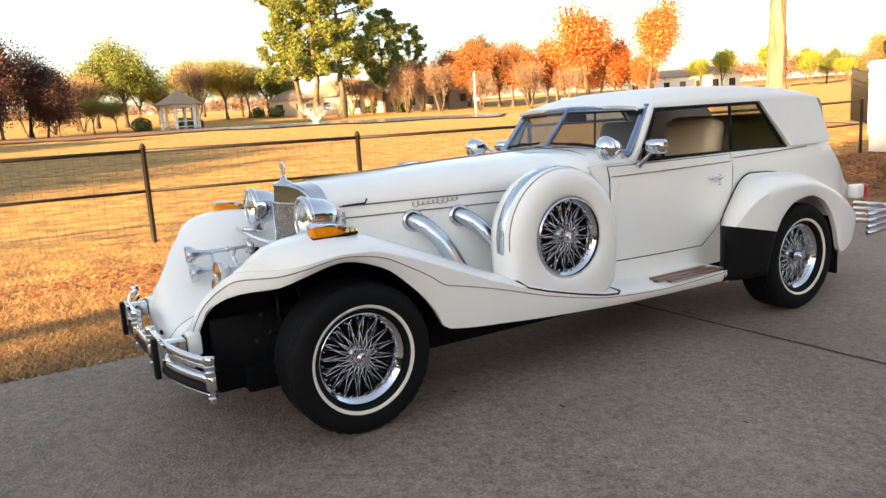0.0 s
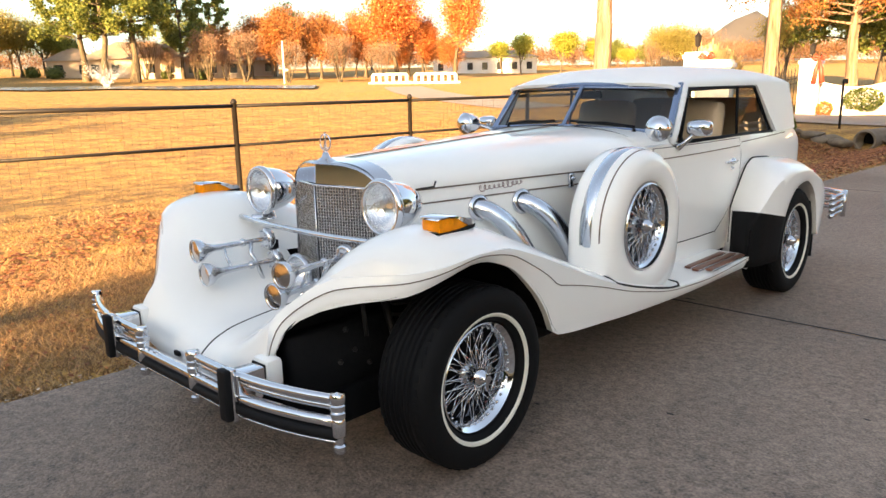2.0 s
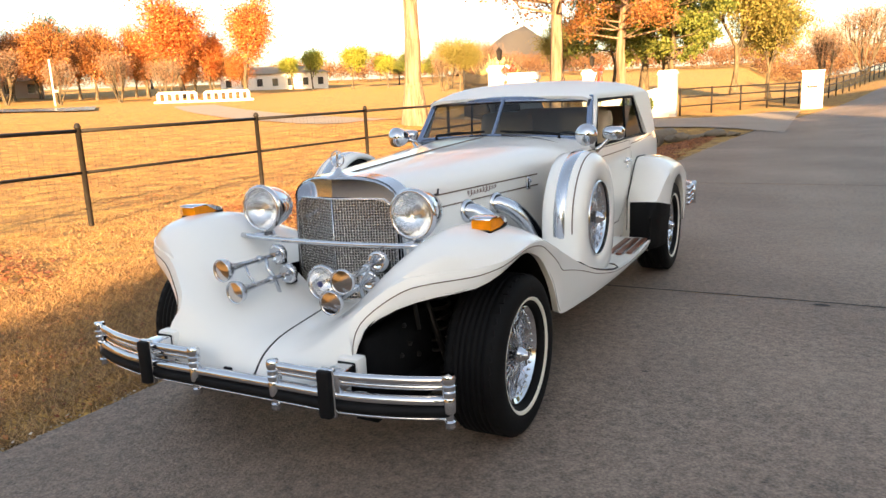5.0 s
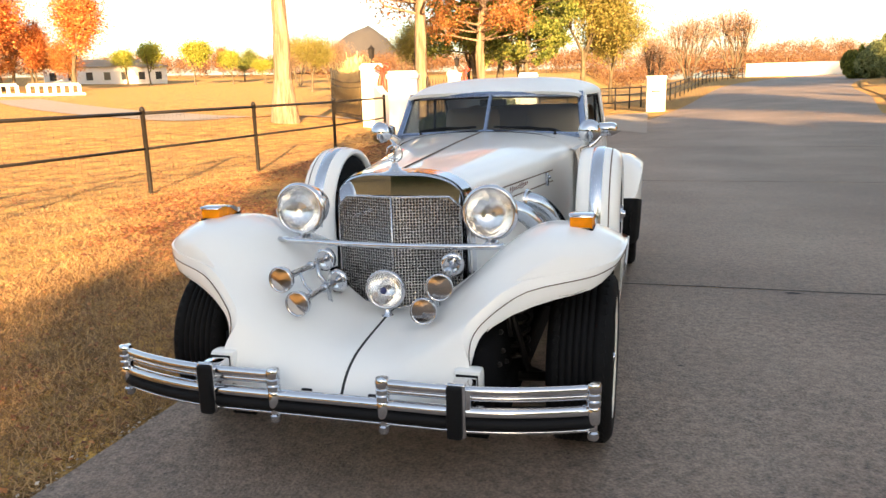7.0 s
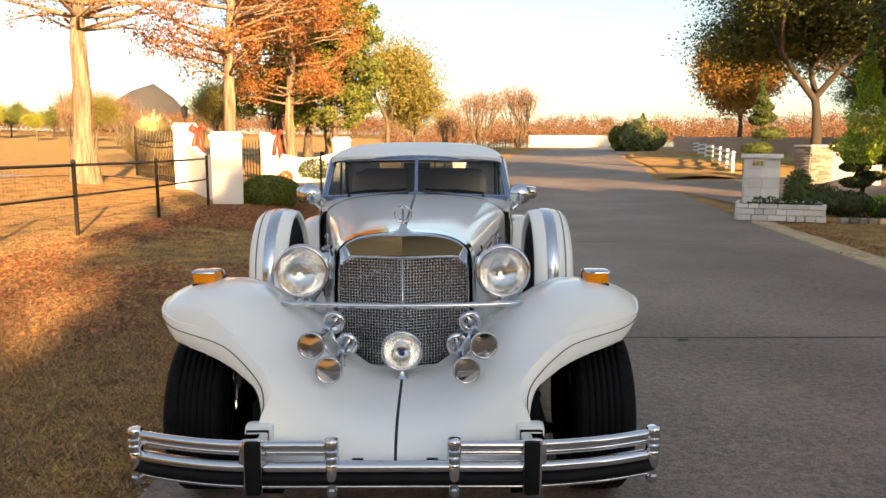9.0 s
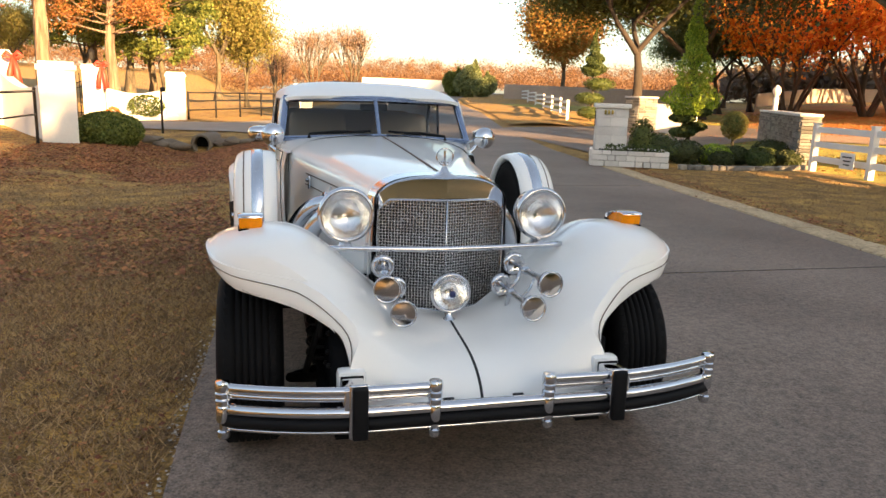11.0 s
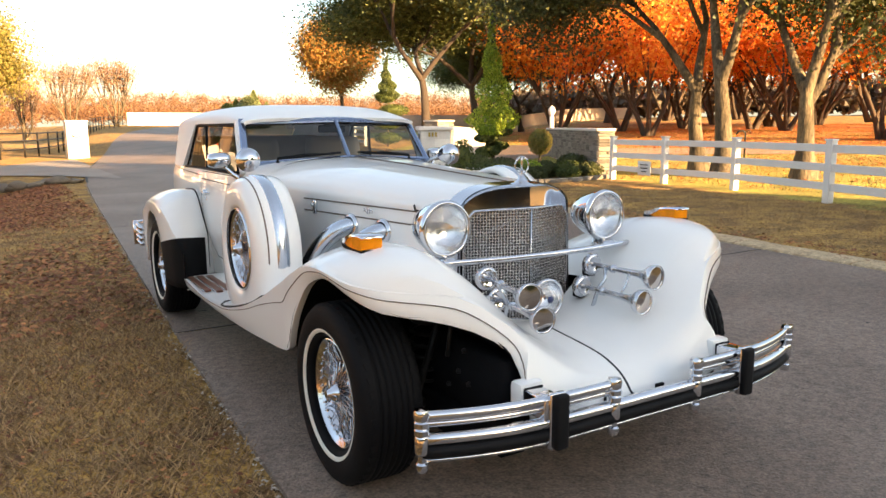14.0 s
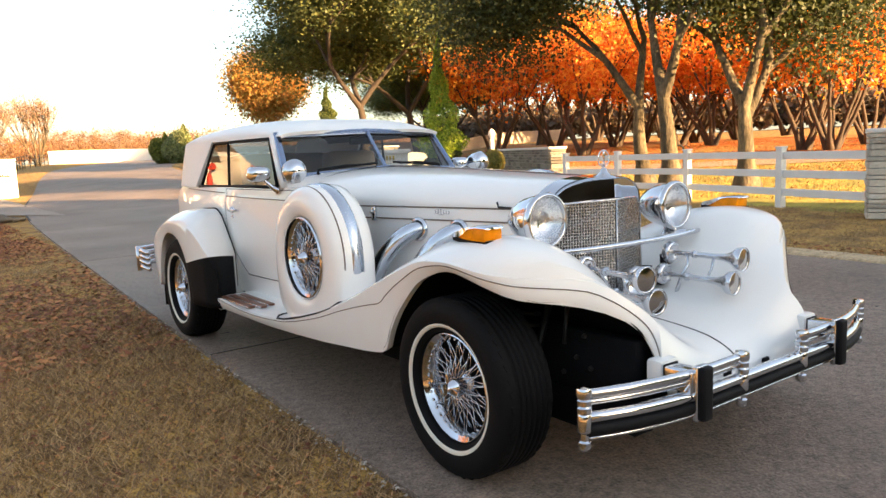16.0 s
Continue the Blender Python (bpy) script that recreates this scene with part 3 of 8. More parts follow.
part("lamp_bar", bm, CHROME, car)


def round_lamp(name, parent, at, r, depth, label):
    """A bullet lamp that faces -y: bowl, rim, bright reflector and a ribbed glass in front."""
    m = along((0, -1, 0), at)
    bm = bmesh.new()
    prof = [(0.0, -depth), (r * 0.22, -depth * 0.985), (r * 0.45, -depth * 0.90), (r * 0.68, -depth * 0.72), (r * 0.85, -depth * 0.48), (r * 0.94, -depth * 0.22), (r * 0.97, -0.012)]
    lathe(bm, prof, m, 36)
    lamp = part(name, bm, CHROME, parent, label)
    bm = bmesh.new()
    lathe(bm, [(r * 0.97, -0.018), (r * 1.03, -0.014), (r * 1.05, 0.0), (r * 1.0, 0.013), (r * 0.90, 0.016), (r * 0.87, 0.006), (r * 0.87, -0.01)], m, 40)
    part("rim", bm, CHROME, lamp)
    bm = bmesh.new()
    lathe(bm, [(r * 0.88, -0.002), (r * 0.74, -0.028), (r * 0.5, -0.05), (r * 0.25, -0.06), (0.0, -0.062)], m, 32)
    part("reflector", bm, REFLECTOR, lamp)
    bm = bmesh.new()
    lathe(bm, [(r * 0.89, 0.004), (r * 0.7, 0.016), (r * 0.4, 0.026), (0.0, 0.030)], m, 32)
    ob = part("lens", bm, LENS, lamp, "clear ribbed glass lens")
    ob.visible_shadow = False
    bm = bmesh.new()
    for k in range(-5, 6):
        x = r * 0.15 * k
        h = math.sqrt(max((r * 0.84) ** 2 - x * x, 0.0)) * 0.92
        tube(bm, [m @ Vector((x, -h, 0.012)), m @ Vector((x, 0, 0.026 - 0.06 * abs(x))), m @ Vector((x, h, 0.012))], 0.0006, 4)
    part("lens_ribs", bm, LENS, lamp).visible_shadow = False
    return lamp


def headlamp(s):
    at = Vector((s * 0.427, -0.01, 0.970))
    lamp = round_lamp("headlamp", car, at, 0.112, 0.20, "large chrome bullet headlamp")
    bm = bmesh.new()
    tube(bm, [at + Vector((0, 0.05, -0.10)), at + Vector((0, 0.02, -0.135)), at + Vector((0, -0.06, -0.125))], 0.016, 8)
    lathe(bm, [(0.0, 0.03), (0.02, 0.028), (0.032, 0.0)], Matrix.Translation(at + Vector((0, 0.04, -0.14))), 12)
    part("bracket", bm, CHROME, lamp)


both(headlamp)
fog = round_lamp("fog_lamp", car, Vector((0, -0.125, 0.655)), 0.084, 0.085, "round chrome fog lamp")
part("bulb_cap", lathe(bmesh.new(), [(0.0, 0.034), (0.014, 0.033), (0.016, 0.026)], along((0, -1, 0), (0, -0.125, 0.655)), 6), surface("blue_cap", (0.02, 0.03, 0.12), 0.3), fog)
bm = bmesh.new()
lathe(bm, [(0.04, 0.0), (0.038, 0.012), (0.018, 0.02), (0.014, 0.05)], Matrix.Translation((0, -0.11, 0.522)), 16)
part("stalk", bm, CHROME, fog)


def horns(s):
    for dx, z, y1, zb in ((0.322, 0.760, -0.43, 0.768), (0.258, 0.665, -0.43, 0.675)):
        xb = 0.285 if dx > 0.3 else 0.232
        bm = bmesh.new()
        a, b = Vector((s * xb, -0.10, zb)), Vector((s * dx, y1, z))
        ax = (b - a).normalized()
        L = (b - a).length
        lathe(bm, [(0.0, 0.0), (0.010, 0.0), (0.011, L * 0.3), (0.013, L * 0.62), (0.017, L * 0.76), (0.030, L * 0.85), (0.049, L * 0.92), (0.053, L), (0.050, L + 0.004), (0.045, L - 0.002)], along(ax, a), 24)
        horn = part("air_horn", bm, CHROME, car, "chrome trumpet horn")
        bm = bmesh.new()
        lathe(bm, [(0.047, L - 0.003), (0.02, L + 0.002), (0.0, L + 0.003)], along(ax, a), 24)
        part("horn_cap", bm, surface("horn_cap_tint", (0.55, 0.50, 0.46), 0.12, 1.0, vary=0.05) if "horn_cap_tint" not in MATS else MATS["horn_cap_tint"], horn, "polished tinted disc")
        bm = bmesh.new()
        lathe(bm, [(0.0, -0.035), (0.040, -0.034), (0.049, -0.02), (0.050, -0.004), (0.044, 0.004), (0.030, 0.006), (0.026, 0.002), (0.0, 0.004)], along(ax, a), 20)
        for k in range(6):
            q = 2 * math.pi * k / 6
            lathe(bm, [(0.004, 0.0), (0.0035, 0.010), (0.0, 0.011)], along(ax, a) @ Matrix.Translation((0.037 * math.cos(q), 0.037 * math.sin(q), 0.004)), 6)
        part("diaphragm", bm, CHROME, horn)
        part("horn_valve", boxed((0.036, 0.05, 0.045), Matrix.Translation(a + Vector((s * 0.012, 0.045, -0.035))), 0.006), BLACK, horn, "black horn valve")
        lathe_ring = lathe(bmesh.new(), [(0.0118, L * 0.30), (0.018, L * 0.31), (0.018, L * 0.35), (0.0122, L * 0.36)], along(ax, a), 16)
        part("horn_clamp", lathe_ring, BRUSHED, horn)
    for pts, rad in (([(0.29, -0.17, 0.768), (0.27, -0.19, 0.72), (0.24, -0.18, 0.675), (0.24, -0.14, 0.56)], 0.009), ([(0.305, -0.30, 0.765), (0.285, -0.30, 0.71), (0.25, -0.30, 0.67)], 0.006)):
        part("horn_bracket", tube(bmesh.new(), [(s * x, y, z) for x, y, z in pts], rad, 6), BRUSHED, car)


both(horns)


def indicator(s):
    # long amber lens that thins out to the rear, under a bright lid and on a black pad
    at = Vector((s * 0.807, -0.055, 0.950))
    bm, lid, pad = bmesh.new(), bmesh.new(), bmesh.new()
    lens_rows, lid_rows, pad_rows = [], [], []
    for y, w, z0, z1, zl in ((-0.074, 0.034, -0.010, 0.032, 0.031), (-0.068, 0.041, -0.014, 0.036, 0.035), (-0.02, 0.044, -0.014, 0.037, 0.035), (0.02, 0.043, -0.013, 0.033, 0.028), (0.055, 0.040, -0.012, 0.025, 0.008), (0.085, 0.035, -0.010, 0.014, -0.006), (0.125, 0.026, -0.008, 0.006, -0.008), (0.142, 0.016, -0.008, -0.002, -0.009)):
        bulge = 0.003
        lens_rows.append([at + Vector((x, y * 0.97, z)) for x, z in ((-w, z0), (-w - bulge, (z0 + z1) / 2), (-w, z1), (w, z1), (w + bulge, (z0 + z1) / 2), (w, z0))])
        lid_rows.append([at + Vector((x, y * 1.04 - 0.002, z)) for x, z in ((-w - 0.007, zl), (-w - 0.005, z1 + 0.003), (-w + 0.010, z1 + 0.006), (w - 0.010, z1 + 0.006), (w + 0.005, z1 + 0.003), (w + 0.007, zl))])
        pad_rows.append([at + Vector((x, y * 1.05, z)) for x, z in ((-w - 0.004, z0 - 0.014), (-w - 0.006, z0 - 0.001), (w + 0.006, z0 - 0.001), (w + 0.004, z0 - 0.014))])
    for mesh, rows in ((bm, lens_rows), (lid, lid_rows), (pad, pad_rows)):
        vs = sheet(mesh, rows)
        mesh.faces.new(list(reversed(vs[0])))
        mesh.faces.new(list(vs[-1]))
        bmesh.ops.recalc_face_normals(mesh, faces=mesh.faces)
    lamp = part("indicator_lamp", pad, BLACK, car, angle=40)
    part("lens", bm, AMBER, lamp, "amber plastic lens", angle=40)
    part("lid", lid, CHROME, lamp, "bright chrome lid", angle=40)
    part("lens_rib", boxed((0.094, 0.004, 0.034), Matrix.Translation(at + Vector((0, 0.000, 0.006))), 0.001), AMBER, lamp)


both(indicator)

# front bumper
bumper_y = lambda x: -0.742 + 0.105 * max(0.0, (abs(x) - 0.40) / 0.50) ** 2.0


def bumper_rail(name, xa, xb, z, ry, rz, material, parent, dy=0.0, n=40):
    bm = bmesh.new()
    rows = []
    for k in range(n + 1):
        x = xa + (xb - xa) * k / n
        rows.append([(x, bumper_y(x) + dy + ry * math.cos(a), z + rz * math.sin(a)) for a in (2 * math.pi * j / 12 for j in range(12))])
    vs = sheet(bm, rows, True)
    bm.faces.new(vs[0])
    bm.faces.new(list(reversed(vs[-1])))
    bmesh.ops.recalc_face_normals(bm, faces=bm.faces)
    return part(name, bm, material, parent)


bumper = bumper_rail("front_bumper", -0.90, 0.90, 0.428, 0.022, 0.021, CHROME, car)
bumper["label"] = "polished tubular bumper rail"
bumper_rail("rubber_strip", -0.905, 0.905, 0.388, 0.020, 0.021, BLACK, bumper, -0.006)
bumper_rail("lower_rail", -0.895, 0.895, 0.361, 0.012, 0.008, CHROME, bumper)
for s in (1, -1):
    bumper_rail("upper_rail", s * 0.20, s * 0.90, 0.503, 0.016, 0.017, CHROME, bumper)
    bumper_rail("middle_rail", s * 0.20, s * 0.90, 0.474, 0.012, 0.012, CHROME, bumper, 0.012)


def bumper_post(x):
    m = Matrix.Translation((x, bumper_y(x) - 0.006, 0.330))
    bm = bmesh.new()
    lathe(bm, [(0.0, -0.004), (0.016, -0.003), (0.020, 0.004), (0.020, 0.022), (0.014, 0.028), (0.014, 0.050), (0.021, 0.056), (0.023, 0.062), (0.023, 0.108), (0.020, 0.114), (0.024, 0.118), (0.024, 0.134),
               (0.020, 0.138), (0.024, 0.142), (0.024, 0.158), (0.020, 0.162), (0.025, 0.168), (0.026, 0.188), (0.022, 0.197), (0.0, 0.200)], m, 24)
    part("bumper_post", bm, CHROME, bumper, "turned chrome post", angle=40)


for x in (-0.90, -0.205, 0.205, 0.90):
    bumper_post(x)
for s in (1, -1):
    x = s * 0.462
    part("overrider", boxed((0.052, 0.03, 0.185), Matrix.Translation((x, -0.775, 0.438)), 0.010), BLACK, bumper, "black rubber overrider")
    part("overrider_plate", boxed((0.062, 0.02, 0.19), Matrix.Translation((x + s * 0.004, -0.757, 0.438)), 0.005), CHROME, bumper)
    part("bumper_bracket", boxed((0.075, 0.17, 0.075), Matrix.Translation((s * 0.475, -0.672, 0.478)), 0.006), CHROME, bumper)
    part("bracket_boss", boxed((0.100, 0.065, 0.105), Matrix.Translation((s * 0.474, -0.612, 0.480)), 0.018), PAINT, bumper, "cream boss round the bumper bracket", angle=50)
    part("bracket_gasket", boxed((0.079, 0.006, 0.079), Matrix.Translation((s * 0.475, -0.648, 0.480)), 0.003), BLACK, bumper)

# wheels
def spoke_mesh(length):
    bm = bmesh.new()
    tube(bm, [(0, 0, 0), (0, 0, length)], 0.0020, 5)
    return mesh_of("spoke", bm, CHROME)


def spread(r0, r1, h0, h1, twist, k, n):
    a, b = 2 * math.pi * k / n, 2 * math.pi * k / n + twist
    return Vector((r0 * math.cos(a), r0 * math.sin(a), h0)), Vector((r1 * math.cos(b), r1 * math.sin(b), h1))


SPOKES = []
for ring_no, (n, r0, r1, h0, h1, tw) in enumerate(((20, 0.030, 0.168, 0.062, 0.012, 0.55), (20, 0.030, 0.168, 0.062, 0.012, -0.55), (16, 0.042, 0.182, 0.010, 0.050, 0.42), (16, 0.042, 0.182, 0.010, 0.050, -0.42))):
    p, q = spread(r0, r1, h0, h1, tw, 0, n)
    me = spoke_mesh((q - p).length)
    for k in range(n):
        p, q = spread(r0, r1, h0, h1, tw, k + 0.25 * ring_no, n)
        SPOKES.append((me, p, q))


def wire_wheel(name, at, s, scale=1.0, tyre=True):
    """A wire wheel whose outer face looks along s * x."""
    m = Matrix.Translation(at) @ Matrix.Rotation(s * math.pi / 2, 4, "Y") @ Matrix.Scale(scale, 4)
    bm = bmesh.new()
    lathe(bm, [(0.0, 0.105), (0.016, 0.104), (0.020, 0.090), (0.026, 0.084), (0.034, 0.074), (0.038, 0.064), (0.034, 0.055), (0.030, 0.02), (0.045, 0.012), (0.05, 0.0), (0.05, -0.05)], m, 20)
    for k in range(3):
        a = 2 * math.pi * k / 3 + 0.3
        box(bm, (0.052, 0.016, 0.012), m @ Matrix.Rotation(a, 4, "Z") @ Matrix.Translation((0.028, 0, 0.083)), 0.004)
    wheel = part(name, bm, CHROME, car, "chrome wire wheel hub with spinner", angle=40)
    bm = bmesh.new()
    lathe(bm, [(0.210, 0.078), (0.222, 0.072), (0.214, 0.058), (0.198, 0.050), (0.186, 0.030), (0.178, 0.004), (0.172, -0.02), (0.172, -0.07), (0.21, -0.10)], m, 48)
    part("rim", bm, CHROME, wheel)
    bm = bmesh.new()
    lathe(bm, [(0.175, -0.022), (0.10, -0.03), (0.0, -0.03)], m, 24)
    part("inner_drum", bm, DARK, wheel)
    for me, p, q in SPOKES:
        ob = new("spoke", me)
        ob.parent = wheel
        ob.matrix_basis = m @ along(q - p, p)
    bm = bmesh.new()
    for k in range(36):
        a = 2 * math.pi * k / 36
        lathe(bm, [(0.005, 0.0), (0.005, 0.008), (0.0, 0.010)], m @ Matrix.Rotation(a, 4, "Z") @ Matrix.Translation((0.186, 0, 0.045)), 6)
    part("nipple_ring", bm, CHROME, wheel)["kind"] = "stuff"
    if tyre:
        bm = bmesh.new()
        prof = [(0.214, 0.062), (0.220, 0.076), (0.230, 0.088), (0.255, 0.101), (0.290, 0.107), (0.318, 0.103), (0.336, 0.093), (0.346, 0.080), (0.351, 0.060)]
        back = [(r, -h - 0.04) for r, h in reversed(prof)]
        tread = []
        for c in range(6):
            h0 = 0.056 - c * 0.0255
            tread += [(0.352, h0), (0.3524, h0 - 0.0175), (0.345, h0 - 0.0195), (0.345, h0 - 0.0235)]
        lathe(bm, prof + tread + back, m, 64)
        ty = part("tyre", bm, RUBBER, wheel, "black radial tyre")
        bm = bmesh.new()
        lathe(bm, [(0.238, 0.0935), (0.2395, 0.0962), (0.2515, 0.1022), (0.2535, 0.1012)], m, 64)
        part("whitewall_band", bm, WHITEWALL, wheel, "narrow cream whitewall")
        blk = bmesh.new()
        box(blk, (0.020, 0.030, 0.007), None, 0.002)
        bme = mesh_of("tread_block", blk, RUBBER, False)
        for side in (0.066, -0.106):
            for k in range(44):
                ob = new("tread_block", bme)
                ob.parent = wheel
                ob.matrix_basis = m @ Matrix.Rotation(2 * math.pi * (k + (0.5 if side < 0 else 0)) / 44, 4, "Z") @ Matrix.Translation((0.3475, 0, side)) @ Matrix.Rotation(math.pi / 2, 4, "Y") @ Matrix.Rotation(0.25 if side > 0 else -0.25, 4, "Z")
    return wheel


for s in (1, -1):
    wire_wheel("front_wheel", (s * 0.838, 0.028, 0.3524 + road_rise(0.028)), s)
    wire_wheel("rear_wheel", (s * 0.868, REAR, 0.3595), s, 1.02)

# side-mounted spare wheels under painted covers
def spare(s):
    at = Vector((s * 0.685, 1.285, 0.755))
    m = Matrix.Translation(at) @ Matrix.Rotation(s * math.pi / 2, 4, "Y")
    bm = bmesh.new()
    lathe(bm, [(0.330, 0.03), (0.336, 0.006), (0.350, 0.0), (0.364, 0.006), (0.372, 0.04), (0.375, 0.09), (0.373, 0.145), (0.364, 0.186), (0.345, 0.212), (0.31, 0.226), (0.27, 0.229), (0.235, 0.224), (0.215, 0.212), (0.205, 0.186), (0.205, 0.13)], m, 72)
    for v in bm.verts:
        dy, dz = v.co.y - at.y, v.co.z - at.z
        rad = math.hypot(dy, dz)
        if rad > 0.3 and dz < 0:
            k = ease(0.30, 0.36, rad)
            c, q = dy / rad, -dz / rad
            v.co.y = at.y + rad * (c + (math.copysign(abs(c) ** 0.28, c) - c) * k)
            v.co.z = at.z - min(rad * (q + (q**0.5 - q) * k), 0.35)
    cover = part("spare_wheel_cover", bm, PAINT, car, "cream painted spare wheel cover")
    bm = bmesh.new()
    lathe(bm, [(0.3735, 0.070), (0.3775, 0.073), (0.3790, 0.102), (0.3775, 0.131), (0.3735, 0.134)], m, 72)
    part("chrome_band", bm, BRUSHED, cover, "bright steel band round the cover")
    bm = bmesh.new()
    lathe(bm, [(0.3690, 0.170), (0.3670, 0.177)], m, 72)
    part("cover_stripe", bm, STRIPE, cover)
    bm = bmesh.new()
    lathe(bm, [(0.207, 0.202), (0.213, 0.211), (0.219, 0.2165)], m, 60)
    part("opening_ring", bm, BLACK, cover)
    bm = bmesh.new()
    lathe(bm, [(0.334, 0.05), (0.325, 0.028), (0.29, 0.016), (0.25, 0.020), (0.20, 0.035), (0.0, 0.04)], m, 48)
    part("spare_tyre", bm, RUBBER, cover, "black tyre inside the cover")
    base = [(0.70, 0.925), (0.90, 0.935), (0.932, 0.97), (0.936, 1.10), (0.936, 1.30), (0.936, 1.50), (0.930, 1.60), (0.90, 1.645), (0.72, 1.65)]
    part("cover_gasket", flip(tube(bmesh.new(), [(x, y, max(wing_height(x, y), fw_fold(y)) + 0.003) for x, y in base], 0.006, 6), s), BLACK, cover, "black rubber gasket under the cover")
    wire_wheel("spare_wheel", at + Vector((s * 0.147, 0, 0)), s, 0.98, tyre=False)


both(spare)

# ---- car body, cabin, roof, rear ----
body_w = spline([1.70, 1.95, 2.4, 3.0, 3.6, 4.1, 4.45], [0.625, 0.665, 0.700, 0.712, 0.70, 0.66, 0.55])
belt_z = spline([1.70, 1.95, 2.3, 3.4, 4.0, 4.12, 4.35, 4.55], [1.075, 1.092, 1.090, 1.080, 1.075, 0.985, 0.82, 0.66])


def side_x(y, z):
    """Half-width of the body at a height: a slight tuck at the sill and a roll in at the belt."""
    w = body_w(y)
    return w - 0.035 * ease(0.75, 0.36, z) - 0.022 * ease(0.98, 1.11, z)


def body_side(s):
    bm = bmesh.new()
    rows = []
    for k in range(49):
        y = 1.72 + 2.80 * k / 48
        zt = belt_z(y)
        rows.append([(side_x(y, 0.36 + (zt - 0.36) * j / 14), y, 0.36 + (zt - 0.36) * j / 14) for j in range(15)] + [(side_x(y, zt) - 0.03, y, zt + 0.006), (side_x(y, zt) - 0.07, y, zt - 0.01)])
    sheet(bm, rows)
    part("body_side", flip(bm, s), PAINT, car, angle=50)


both(body_side)

# cowl between bonnet and windscreen
bm = bmesh.new()
rows = []
for k in range(13):
    u = k / 12
    y = 1.76 + 0.24 * u
    w = hood_w(1.80) + (side_x(1.95, 1.09) - hood_w(1.80)) * u
    zt, zs = 1.188 - 0.004 * u, 1.043 + 0.05 * u
    half = []
    for j in range(19):
        a = 0.5 * math.pi * j / 18
        half.append((w * math.cos(a) ** 0.72 if j < 18 else 0.0, y, zs + (zt - zs) * math.sin(a) ** 0.95))
    low = [(w + 0.005, y, 0.5), (w + 0.002, y, 0.8)]
    full = low + half
    rows.append(full + [(-x, yy, z) for x, yy, z in reversed(full[:-1])])
sheet(bm, rows)
part("cowl", bm, PAINT, car, angle=50)

# boot and tail
bm = bmesh.new()
rows = []
for k in range(15):
    y = 3.85 + 0.72 * k / 14
    zt, w = belt_z(y) - 0.004, body_w(y) - 0.03
    rows.append([(w * math.cos(a), y, 0.40 + (zt - 0.40) * (math.sin(a) ** 0.35 if math.sin(a) > 0 else 0)) for a in (math.pi * j / 20 for j in range(21))])
vs = sheet(bm, rows)
bm.faces.new(list(reversed(vs[-1])))
bmesh.ops.recalc_face_normals(bm, faces=bm.faces)
part("boot", bm, PAINT, car, angle=50)


